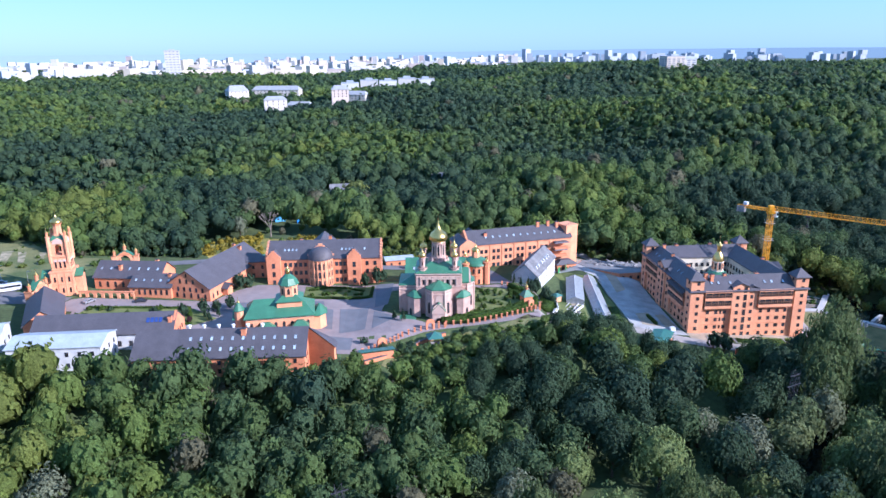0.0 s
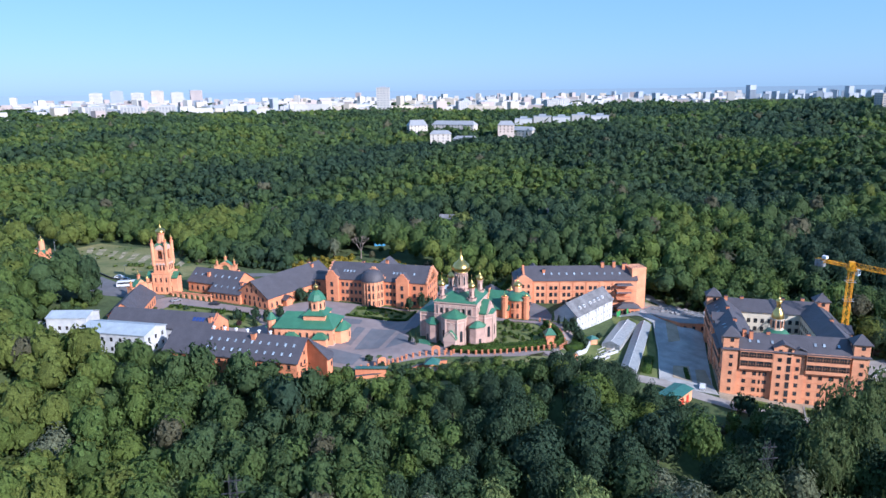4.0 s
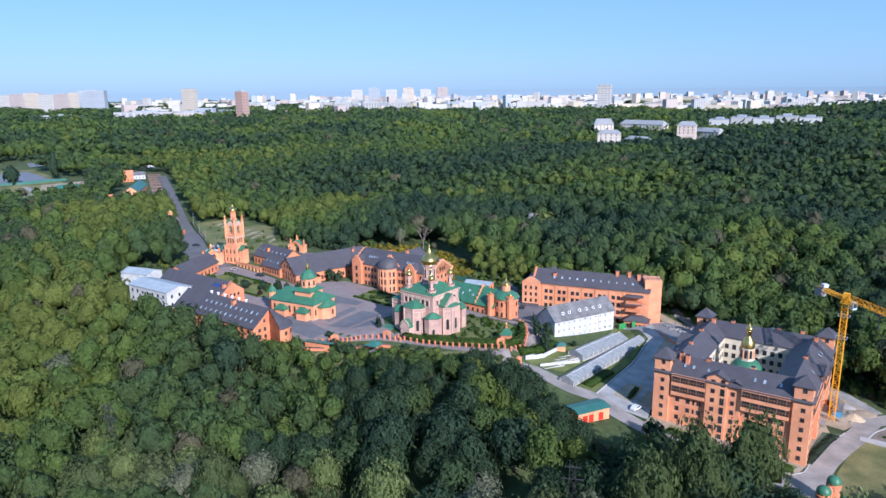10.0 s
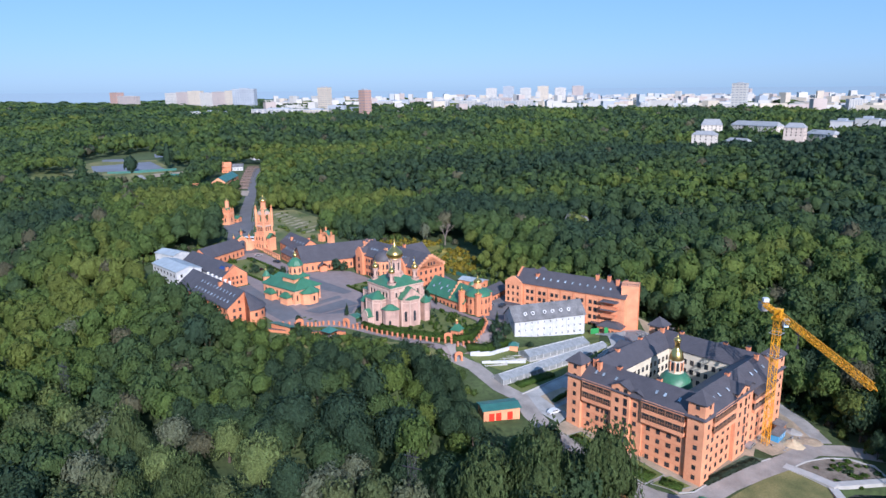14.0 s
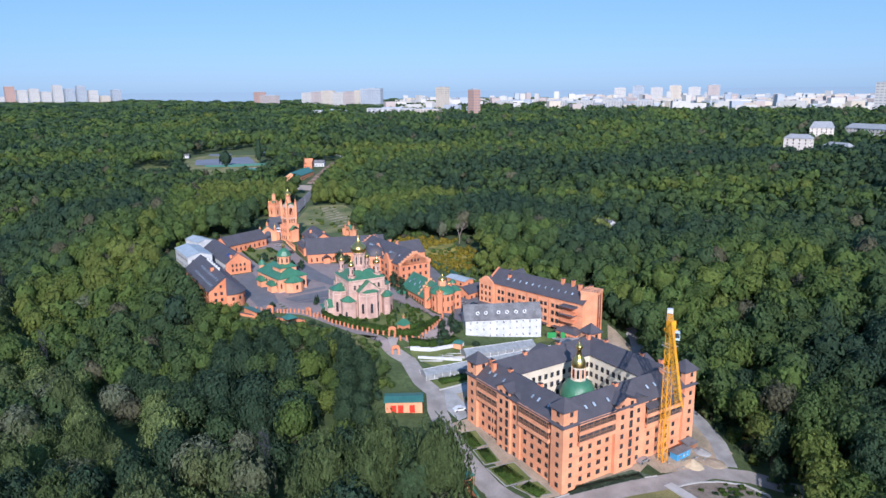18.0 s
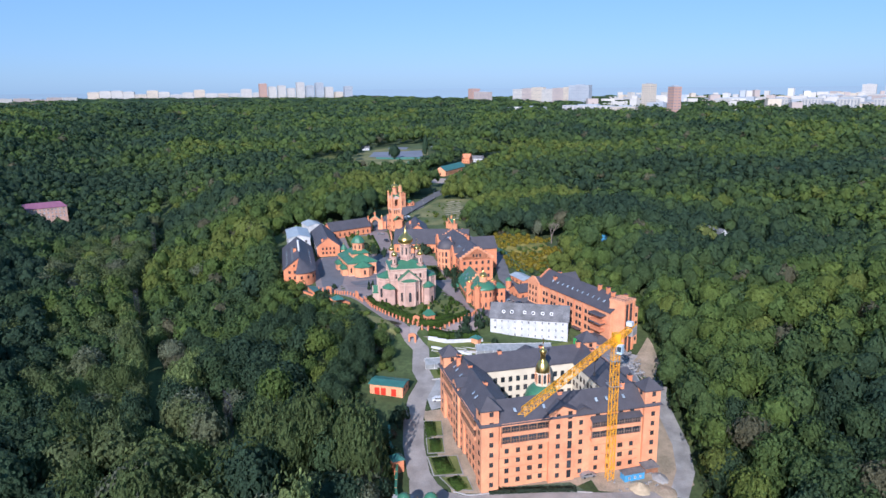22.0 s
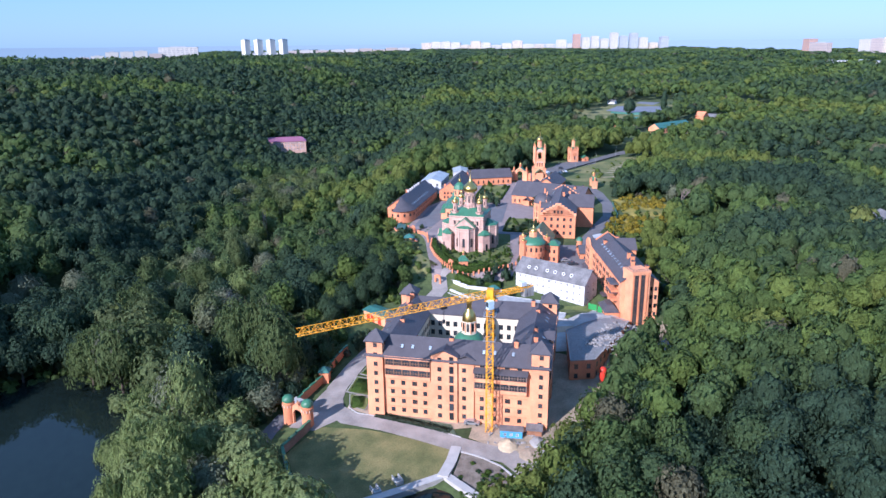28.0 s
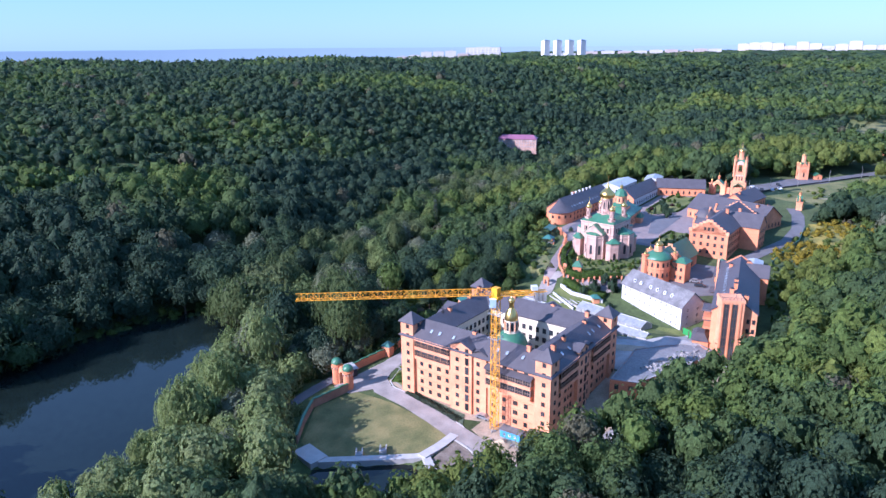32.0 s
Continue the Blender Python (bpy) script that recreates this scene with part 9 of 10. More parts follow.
# one big pale tree by the villa and a grey willow over the meadow
for nx_, ny_, nr_, nh_, ns_, nm_, nl_ in ((-41, 410, 9.5, 13.0, 0.5, PALE_LEAF, "large pale yellow-green tree beside the villa"), (-90, 331, 4.0, 7.5, 0.95, GREY_LEAF, "tall grey-green willow over the meadow"), (-26, 330, 4.0, 6.5, 0.9, GREY_LEAF, "grey-green willow at the meadow's edge"),
                                             (127, 204.5, 5.6, 5.6, 0.3, GREY_LEAF, "big silver-grey willow outside the wall"), (134.5, 199.5, 6.8, 7.2, 0.6, GREY_LEAF, "big silver-grey willow outside the wall"), (141, 202.5, 6.0, 6.6, 0.2, GREY_LEAF, "big silver-grey willow outside the gate"), (141.5, 192.5, 6.6, 7.0, 0.8, GREY_LEAF, "silver-grey willow in the wet valley")):
    one = thing("tree", nl_, "tree", nx_, ny_, ground_z(nx_, ny_))
    v, f = FULL[0] if nx_ > 100 else FINE[0]
    v = v * np.array((nr_, nr_, nh_)) + np.array((0, 0, 0.3 * nh_))
    part_of("crown", raw_mesh("crown", v, f, nm_), one).color = (ns_, 0, 0, 1)
    bm = bm_new()
    lathe(bm, [(0.5, -1.0), (0.35, 2.0), (0.2, 9.0), (0, 9.1)], 7)
    part("trunk", fix(bm), BARK, one)

VALLEY_KINDS = {"willow": (WILL, BRIGHT_WILLOW, 1.15, 0.45, "large pale green weeping willow in the wet valley"), "grey": (FULL, GREY_LEAF, 1.35, 0.6, "large silver-grey willow in the wet valley"),
                "dark": (FULL, LEAF, 1.3, 0.05, "broad dark blue-green tree on the valley slope"), "bright": (FULL, LEAF, 1.5, 0.89, "fresh yellow-green tree on the valley slope")}
for i, (vx_, vy_, vr_, vk_) in enumerate(VALLEY_TREES):
    models, leaves, high, tint_, words = VALLEY_KINDS[vk_]
    one = thing("willow" if leaves is not LEAF else "tree", words, "tree", vx_, vy_, ground_z(vx_, vy_), 67 * i)
    v, f = models[i % len(models)]
    v = v * np.array((vr_, vr_, vr_ * high)) + np.array((0, 0, 0.35 * vr_))
    part_of("crown", raw_mesh("crown", v, f, leaves), one).color = (tint_, 0, 0, 1)
    bm = bm_new()
    lathe(bm, [(0.6, -1.5), (0.4, 2.0), (0.22, vr_), (0, vr_ * high)], 7)
    part("trunk", fix(bm), BARK, one)

# bare dead tree at the wood's edge
dead = thing("dead_tree", "bare grey dead tree at the edge of the wood", "tree", -76, 334, ground_z(-76, 334))
bm = bm_new()
dr = random.Random(5)


def limb(p, d, length, r, depth):
    q = p + d * length
    s = d.cross(Vector((0.3, 0.5, 0.8))).normalized()
    u = d.cross(s).normalized()
    a = [bm.verts.new(p + (s * math.cos(k * 1.2566) + u * math.sin(k * 1.2566)) * r) for k in range(5)]
    b = [bm.verts.new(q + (s * math.cos(k * 1.2566) + u * math.sin(k * 1.2566)) * r * 0.6) for k in range(5)]
    for k in range(5):
        bm.faces.new((a[k], a[(k + 1) % 5], b[(k + 1) % 5], b[k]))
    if depth:
        for k in range(3):
            limb(q, (d + Vector((dr.uniform(-0.8, 0.8), dr.uniform(-0.8, 0.8), dr.uniform(-0.1, 0.5)))).normalized(), length * dr.uniform(0.6, 0.8), r * 0.6, depth - 1)


limb(Vector((0, 0, -0.5)), Vector((0.05, 0, 1)).normalized(), 4.6, 0.4, 4)
part("trunk", fix(bm), mat("dead_wood", (0.2, 0.165, 0.14), 0.9, vary=0.25), dead)

# tall poplars standing free by the far court
px_ = np.array([-544.0, -542, -596, -604, -612, -424, -436, -414, -430])
py_ = np.array([312.0, 350, 378, 382, 386, 334, 344, 326, 322])
pr_ = np.array([8.5, 4.6, 5, 5, 5, 8, 7, 6, 6])
ph_ = np.array([14.0, 21, 10, 10, 11, 12, 9, 8, 7])
crowd("poplar_row", px_, py_, heights(px_, py_) + 1.0, pr_, ph_, MID, LEAF, np.linspace(0, 0.6, 9), "tall poplars beside the far sports court", "trees")

# ---- hedges and shrubs inside the walls ----
def leaf_strip(name, pts, w, h, label, material=None, n=26):
    """A clipped hedge: a body with leaf clumps standing on its faces, along a line."""
    V, F = [], []
    r = np.random.default_rng(len(pts) + int(abs(pts[0][0]) * 7))
    for (ax, ay), (bx, by) in zip(pts, pts[1:]):
        L = math.hypot(bx - ax, by - ay)
        d = np.array([(bx - ax) / L, (by - ay) / L, 0])
        o = np.array([-d[1], d[0], 0])
        k = int(L * n)
        t = r.uniform(0, L, k)
        side = r.integers(0, 3, k)
        across = np.where(side == 0, -w / 2, np.where(side == 1, w / 2, r.uniform(-w / 2, w / 2, k)))
        up = np.where(side == 2, h, r.uniform(0.1, h, k)) + r.normal(0, 0.06, k)
        base = np.array([ax, ay, 0]) + t[:, None] * d + across[:, None] * o
        base[:, 2] = heights(base[:, 0], base[:, 1]) + up
        nr = np.where((side == 2)[:, None], np.array([0, 0, 1.0]), o * np.sign(across)[:, None]) + r.normal(0, 0.4, (k, 3))
        nr /= np.linalg.norm(nr, axis=1)[:, None]
        t1 = np.cross(nr, r.normal(size=(k, 3)))
        t1 /= np.linalg.norm(t1, axis=1)[:, None]
        t2 = np.cross(nr, t1)
        s = r.uniform(0.16, 0.34, (k, 1))
        q = np.stack([base - t1 * s, base + t2 * s * 0.8, base + t1 * s, base - t2 * s * 0.8], 1).reshape(-1, 3)
        F.append(np.arange(len(q)).reshape(-1, 4) + sum(len(v) for v in V))
        V.append(q)
        c = np.array([[ax, ay, 0], [bx, by, 0]])
        ring_ = []
        for p in c:
            z = ground_z(p[0], p[1])
            ring_ += [p + o * w * 0.42 + [0, 0, z - 0.3], p - o * w * 0.42 + [0, 0, z - 0.3], p - o * w * 0.42 + [0, 0, z + h * 0.92], p + o * w * 0.42 + [0, 0, z + h * 0.92]]
        f = np.array([[0, 1, 5, 4], [1, 2, 6, 5], [2, 3, 7, 6], [3, 0, 4, 7], [0, 3, 2, 1], [4, 5, 6, 7]]) + sum(len(v) for v in V)
        F.append(f)
        V.append(np.array(ring_))
    me = raw_mesh(name, np.vstack(V), np.vstack(F), material or HEDGE, smooth=False)
    ob = tagged(new(name, me), label, "hedge")
    ob.color = (0.45, 0, 0, 1)
    return ob


JUNI = leaf_mat("juniper_needles", [(0.0, (0.06, 0.09, 0.06)), (1.0, (0.085, 0.115, 0.08))])
leaf_strip("hedge", [(5, 219.4), (13.6, 221.2), (23, 225.6), (33, 231.6), (39.4, 237), (40.6, 243), (37.4, 250.4), (32.4, 257)], 1.9, 2.4, "tall clipped green hedge behind the garden fence")
leaf_strip("hedge", [(43, 238.5), (46, 246), (46.5, 257)], 4.6, 2.0, "broad green hedge above the white wall")
leaf_strip("hedge", [(-46.5, 247), (-36, 246.6), (-21, 247.4), (-20.6, 259)], 0.9, 0.8, "low clipped hedge round the garden")
leaf_strip("hedge", [(-45, 255), (-38, 258.4), (-30, 258.4), (-24, 255)], 0.9, 0.9, "curved clipped hedge in the garden")
leaf_strip("hedge", [(-121, 219.6), (-100, 219.8), (-79, 220.6)], 0.9, 0.8, "low clipped hedge beside the yard")
leaf_strip("hedge", [(-120, 235.4), (-100, 235.6), (-84, 235.4)], 0.9, 0.8, "low clipped hedge along the drive")
leaf_strip("hedge", [(137.4, 235.6), (138.4, 242.5), (139.6, 251), (141.2, 258.4)], 2.6, 0.4, "low grey-green juniper ground cover along the dormitory front", JUNI)
leaf_strip("hedge", [(10, 224.6), (22, 228), (31, 233.6), (35.6, 238.6), (36.4, 243), (33.4, 250)], 1.5, 1.9, "inner clipped hedge of the cathedral garden")
leaf_strip("hedge", [(110.4, 226.7), (117, 225.8)], 3.2, 0.6, "dense green ground cover in a terrace bed")
leaf_strip("hedge", [(129.6, 227.4), (135.2, 229)], 3.6, 0.5, "dense green ground cover in a terrace bed")
leaf_strip("hedge", [(101, 227), (108.6, 226)], 3.2, 0.6, "dense green ground cover in a terrace bed")
leaf_strip("hedge", [(120, 226), (127.6, 226.4)], 5.0, 0.6, "dense green ground cover in a terrace bed")
leaf_strip("hedge", [(84.6, 237.6), (84, 246)], 1.2, 1.2, "clipped hedge in the works yard")
leaf_strip("hedge", [(70.6, 236), (71.8, 252)], 3.4, 1.0, "rows of green garden crops beside the greenhouse")

SHRUB = [crown(150, 0.22, 10, flat=1.0, core=(6, 4), seed=s) for s in (51, 52)]
CONE = []
for s in (61,):
    v, f = crown(170, 0.2, 12, flat=1.0, core=(6, 4), seed=s)
    v = v.copy()
    v[:, :2] *= np.clip(1.25 - v[:, 2:3] * 0.62, 0.12, 1.2)
    CONE.append((v, f))
RED = leaf_mat("dark_red_leaves", [(0.0, (0.06, 0.03, 0.035)), (1.0, (0.09, 0.04, 0.04))])


def shrub_proto(name, model, material, label):
    t = thing(name, label, "shrub", 0, 0, 0)
    part_of("crown", raw_mesh("crown", model[0], model[1], material, smooth=False), t)
    bm = bm_new()
    lathe(bm, [(0.09, -0.4), (0.06, 0.6), (0, 0.62)], 6)
    part("stem", fix(bm), BARK, t)
    return t


PROTO = {"g": shrub_proto("shrub", SHRUB[0], HEDGE, "rounded green garden shrub"), "d": shrub_proto("garden_tree", SHRUB[1], LEAF, "small leafy garden tree"),
         "c": shrub_proto("conifer", CONE[0], LEAF, "small conical dark green conifer"), "r": shrub_proto("red_shrub", SHRUB[0], RED, "rounded dark red-leaved shrub")}
USED = set()


def plant(k, x, y, r, h):
    m = pose(x, y, mesh_z(x, y) - 0.1, 0, 0, (x * 37 + y * 11) % 360) @ Matrix.Diagonal((r, r, h / 1.5, 1))
    p = PROTO[k]
    if k in USED:
        p = copy_thing(p, m)
    USED.add(k)
    p.matrix_basis = m
    for c in p.children:
        c.color = (0.25 + 0.5 * ((x * 13.7 + y * 7.1) % 1.0), 0, 0, 1)


gr = random.Random(21)
for i in range(16):
    plant(gr.choice("gggcr"), gr.uniform(-119, -80), gr.uniform(222, 234), gr.uniform(0.8, 1.5), gr.uniform(1.4, 3.0))
for x, y, r, h in ((-92, 224, 2.2, 5), (-84, 228, 2.0, 5), (-78, 231, 2.2, 5.5), (-74, 233, 1.9, 4.4), (-70, 236, 2.1, 5), (-72, 258, 3.0, 6), (-69, 260, 2.4, 5), (-24, 260.5, 2.0, 6), (-19.5, 263, 2.2, 7), (-17, 266, 2.0, 5), (-9, 262.5, 1.8, 4), (-6, 261.5, 1.6, 3.6)):
    plant("d", x, y, r, h)
for x, y in ((-74, 224), (-72, 228), (-76, 226.5), (-8, 259.6), (-3, 259.2), (3, 258.6), (35, 262.5), (37.4, 260), (40, 258), (42, 262), (-11, 223), (-8, 221)):
    plant("c", x, y, gr.uniform(0.8, 1.2), gr.uniform(3.2, 5.0))
for i in range(150):
    a, b = gr.uniform(8, 40), gr.uniform(219, 256)
    if math.hypot(a - 4.6, b - 236) > 13.5 and b > 216.5 + 0.5 * a and math.hypot(a, b - 236) < 41 and math.hypot(a - 36.6, b - 239.7) > 3:
        plant(gr.choice("ggcg"), a, b, gr.uniform(0.5, 1.1), gr.uniform(0.8, 2.0))
for i in range(12):
    plant("g", gr.uniform(-44, -22), gr.uniform(249, 258), gr.uniform(0.7, 1.4), gr.uniform(0.9, 1.8))
for x, y, r, h in ((46, 252, 2.6, 6), (43.5, 258.5, 2.2, 6.5), (48, 249, 2.0, 4), (41, 254, 1.8, 5), (53, 262, 1.5, 2.4), (98.5, 219, 2.6, 6.0), (101.5, 217, 2.8, 6.5), (-20, 206, 1.5, 2.5), (-14, 202, 1.4, 2.4), (6, 206, 2, 3), (12, 212, 1.8, 2.6), (-5, 201, 2.2, 3.6), (-6, 199, 2.2, 3.2), (18, 213, 1.6, 2.4)):
    plant("d", x, y, r, h)
for i in range(34):
    a, b = gr.uniform(151, 166), gr.uniform(264.5, 279)
    if b > 262 + 0.3 * (a - 150) and a - 150 > 0.4 * (b - 264):
        plant(gr.choice("gdg"), a, b, gr.uniform(0.6, 1.3), gr.uniform(0.5, 1.1))
for i in range(10):
    plant("d", -102 - 3.4 * i + gr.uniform(-1, 1), 300 + gr.uniform(-2, 3), gr.uniform(1.4, 2.4), gr.uniform(2.5, 5))

# young orchard rows beyond the road
for i in range(6):
    for j in range(6):
        plant("d", -470 - 16 * i + 3 * j, 208 + 3.6 * i + 6.0 * j, 2.4, 3.4)

# ---- parked vehicles, lamps and posts ----
def car(x, y, rot, paint, label, kind="car"):
    c = thing(kind, label, "car" if kind == "car" else "bus", x, y, mesh_z(x, y) + 0.15, rot, "vehicles by the gate")
    L, W, H = (4.4, 1.75, 1.45) if kind == "car" else (8.5, 2.3, 2.8)
    bm = bm_new()
    if kind == "car":
        hull_prism(bm, [(-L / 2, 0.3), (L / 2, 0.3), (L / 2, 0.7), (L / 2 - 0.9, 0.85), (L / 2 - 1.5, H), (-L / 2 + 1.2, H), (-L / 2 + 0.3, 0.9), (-L / 2, 0.85)], -W / 2, W / 2)
    else:
        hull_prism(bm, [(-L / 2, 0.35), (L / 2, 0.35), (L / 2, 1.3), (L / 2 - 0.4, H), (-L / 2, H)], -W / 2, W / 2)
    bmesh.ops.bevel(bm, geom=bm.edges[:], offset=0.08, segments=1)
    part("body", fix(bm), paint, c)
    bm = bm_new()
    if kind == "car":
        hull_prism(bm, [(-L / 2 + 0.55, 0.95), (L / 2 - 1.15, 0.95), (L / 2 - 1.6, H - 0.12), (-L / 2 + 1.2, H - 0.12)], -W / 2 - 0.01, W / 2 + 0.01)
    else:
        box(bm, -L / 2 + 0.3, L / 2 - 0.5, -W / 2 - 0.01, W / 2 + 0.01, 1.5, 2.3)
    part("side_glazing", fix(bm), GLASS, c)
    for sx in (-0.3, 0.32):
        for sy in (-1, 1):
            bm = bm_new()
            lathe(bm, [(0, -0.1), (0.32, -0.1), (0.32, 0.1), (0, 0.1)], 12)
            part("wheel", fix(bm), DARK, c, m=Matrix.Translation((sx * L, sy * (W / 2 - 0.05), 0.3)) @ Matrix.Rotation(math.pi / 2, 4, "X"))


PW = mat("white_car_paint", (0.6, 0.62, 0.64), 0.3, vary=0.03)
PD = mat("dark_car_paint", (0.03, 0.035, 0.045), 0.25, vary=0.03)
PS = mat("silver_car_paint", (0.35, 0.36, 0.38), 0.3, 0.5, vary=0.03)
PR = mat("red_car_paint", (0.4, 0.05, 0.03), 0.35, vary=0.03)
car(-158, 254.5, 210, PW, "white minibus parked by the gate", "bus")
for x, y, r, p, l in ((-166, 263, 30, PS, "silver car parked on the entrance road"), (-172, 266, 30, PW, "white car parked on the entrance road"), (-163, 258, 205, PD, "dark car on the car park"), (-185, 262, 30, PD, "dark car on the entrance road"),
                      (-104, 228 + 14, 12, PD, "dark car in the monastery yard"), (-122, 241, 60, PS, "silver car beside the gate"), (18, 283.5, 110, PD, "dark car in the back yard"), (14, 280, 112, PS, "silver car in the back yard"), (89, 232.5, 80, PW, "white car by the dormitory"), (136.6, 263.6, 95, PS, "small silver car by the crane")):
    car(x, y, r, p, l)
for x, y, r, p, l, k in ((-160, 196, 20, PR, "red lorry in the gravel yard", "bus"), (-164, 201, 100, PW, "white van in the gravel yard", "bus"), (-156, 202, 95, PS, "silver car in the gravel yard", "car"), (-152, 200, 95, PW, "white car in the gravel yard", "car")):
    car(x, y, r, p, l, k)


def lamp_post(x, y, h, label):
    p = thing("street_lamp", label, "lamp", x, y, mesh_z(x, y), 0, "street lamps")
    bm = bm_new()
    lathe(bm, [(0.1, -0.3), (0.08, h * 0.5), (0.05, h), (0, h)], 6)
    part("pole", fix(bm), bpy.data.materials["galvanised"], p)
    bm = bm_new()
    box(bm, -0.04, 1.3, -0.05, 0.05, h - 0.1, h)
    box(bm, 0.9, 1.5, -0.12, 0.12, h - 0.12, h - 0.02)
    part("lantern", fix(bm), bpy.data.materials["galvanised"], p)


for x, y in ((-190, 272), (-215, 285), (-242, 299), (-165, 262), (-150, 254)):
    lamp_post(x, y, 8.0, "grey street lamp along the entrance road")
wall_run("road_parapet", "dark low parapet along the entrance road", [(-150, 257.4), (-176, 264.5), (-204, 278.5), (-250, 302)], 0.9, 0.3, DARK, None, panels=True)

# grey pylon in the wooded valley and far houses
def small_house(x, y, rot, w, d, h, rh, wall, roof, label, name="house", up=0.0):
    return house(name, label, x, y, mesh_z(x, y) + up, rot, w, d, h, rh, wall, roof, rows=(1.0,), cols=(max(2, int(w / 3)), 1), win=(1.0, 1.2), over=0.4)


PURPLE = roof_mat("purple_sheet_roof", (0.25, 0.1, 0.16), 0.5)
sp = thing("sanatorium_house", "pink and white three-storey house with a purple roof in the woods", "building", -304, -7, mesh_z(-304, -7) - 1.5, 115)
bm = bm_new()
body(bm, 38, 12, 12.0, 3.4, True, True)
part("wall", fix(bm), PINK, sp)
bm = bm_new()
gable_roof(bm, 38, 12, 12.0, 3.4, 0.5, 0.25, 4, 4)
part("roof", fix(bm), PURPLE, sp)
for turn in (0, 180):
    windows(sp, -18, 18, 6, [4.0, 7.0, 9.6], 13, 1.2, 1.5, turn, FRAME_W)
for turn in (90, 270):
    windows(sp, -5, 5, 19, [4.0, 7.0, 9.6], 3, 1.2, 1.5, turn, FRAME_W)
small_house(-340, 2, 12, 12, 8, 7, 2, WHITE, ROOF_OLD, "white outbuilding in the woods")
small_house(-396, 348, 142, 50, 12, 4.5, 4.0, BRICK_LIGHT, TEAL, "long orange riding stable with a teal roof")
wall_run("court_fence", "teal sheet fence before the sports court", [(-553, 291), (-538, 318), (-527, 353)], 2.2, 0.2, TEAL, None, step=80)
small_house(-624, 459, 40, 14, 8, 3.6, 2.2, WHITE, ROOF_OLD, "white hut under trees by the paddocks")
small_house(-597, 470, 30, 10, 8, 3.6, 2.2, WHITE, ROOF_OLD, "small white hut by the paddocks")
small_house(-574, 468, 60, 9, 8, 4.2, 2.2, WHITE, ROOF_OLD, "white cottage at the end of the paddocks")
small_house(-458, 322, 54, 16, 10, 3.4, 2.8, WHITE, TEAL, "white riding hall with a teal roof")
small_house(-471, 384, 60, 9, 12, 6, 4, BRICK, BRICK, "orange house with a tiled roof by the paddocks")
small_house(-481, 398, 60, 16, 10, 4, 2.6, WHITE, ROOF_OLD, "low house with a grey roof by the paddocks")
small_house(-351, 299, 60, 9, 9, 6, 4, BRICK, BRICK, "brick cottage with an orange tiled roof among trees")
small_house(-669, 291, 70, 10, 7, 3.4, 2.0, WHITE, ROOF_OLD, "white pavilion on the sports ground")
small_house(-677, 435, 20, 13, 10, 5, 3.4, WHITE, PURPLE, "white house with a brown-red roof beyond the sports ground")
small_house(-52, 424, 10, 12, 9, 9, 3, WHITE, ROOF_OLD, "white two-storey villa among the trees")
small_house(10, 432, 24, 12, 9, 9, 3, PINK, ROOF_OLD, "grey-roofed villa among the trees", up=1.0)
small_house(-78, 366, 30, 6, 4, 2.4, 0.8, BLUE, BLUE, "small blue hut in a clearing")
for i in range(9):
    fx0, fy0 = -364 - 17.2 * i, 350 + 9.8 * i
    b = thing("paddock_fence", "brown timber paddock fence", "fence", fx0, fy0, mesh_z(fx0, fy0), 45)
    bm = bm_new()
    for k in range(4):
        box(bm, -6 + 4 * k - 0.12, -6 + 4 * k + 0.12, -0.12, 0.12, -0.4, 1.7)
    for zz in (0.4, 0.9, 1.4):
        box(bm, -6, 6, -0.16, -0.12, zz, zz + 0.22)
    part("rails", fix(bm), BARK, b)
for x, y in ((98.7, 167.9), (-18, 120.5), (-160, 103)):
    py = thing("pylon", "dark steel lattice pylon in the cleared strip", "pylon", x, y, mesh_z(x, y), 25, "pylons along the cleared strip")
    bm = bm_new()
    lattice(bm, (0, 0, 0), (0, 0, 23), 1.5, 1.5, 12, t=0.06)
    part("mast", fix(bm), DARK, py)
    for zz, hw in ((18.5, 2.6), (21.5, 1.9)):
        bm = bm_new()
        box(bm, -hw, hw, -0.1, 0.1, zz, zz + 0.2)
        part("crossarm", fix(bm), DARK, py)

# ---- lake ----
bm = bm_new()
bm.faces.new([bm.verts.new((x, y, -12.55)) for x, y in ((96, 80), (262, 80), (262, 222), (96, 222))])
tagged(part("lake", bm, WATER), "still dark lake with reflections of trees", "water", kind="structure")

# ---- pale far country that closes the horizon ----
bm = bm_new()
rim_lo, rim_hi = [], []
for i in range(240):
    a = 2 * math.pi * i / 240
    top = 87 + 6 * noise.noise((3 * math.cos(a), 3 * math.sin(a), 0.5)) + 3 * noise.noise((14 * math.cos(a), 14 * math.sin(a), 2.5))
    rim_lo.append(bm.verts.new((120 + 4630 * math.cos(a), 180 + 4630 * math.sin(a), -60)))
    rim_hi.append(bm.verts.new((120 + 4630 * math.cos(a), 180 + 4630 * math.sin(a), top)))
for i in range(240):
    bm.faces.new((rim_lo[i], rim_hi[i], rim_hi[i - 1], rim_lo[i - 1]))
# air haze over the far land is put in as pale blue emission
FAR_LAND = bpy.data.materials.new("far_country_haze_glow")
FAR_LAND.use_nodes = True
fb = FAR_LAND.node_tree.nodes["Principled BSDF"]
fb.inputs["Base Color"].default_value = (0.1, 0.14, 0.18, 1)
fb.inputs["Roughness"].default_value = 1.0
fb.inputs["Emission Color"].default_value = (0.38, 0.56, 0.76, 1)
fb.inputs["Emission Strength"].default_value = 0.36
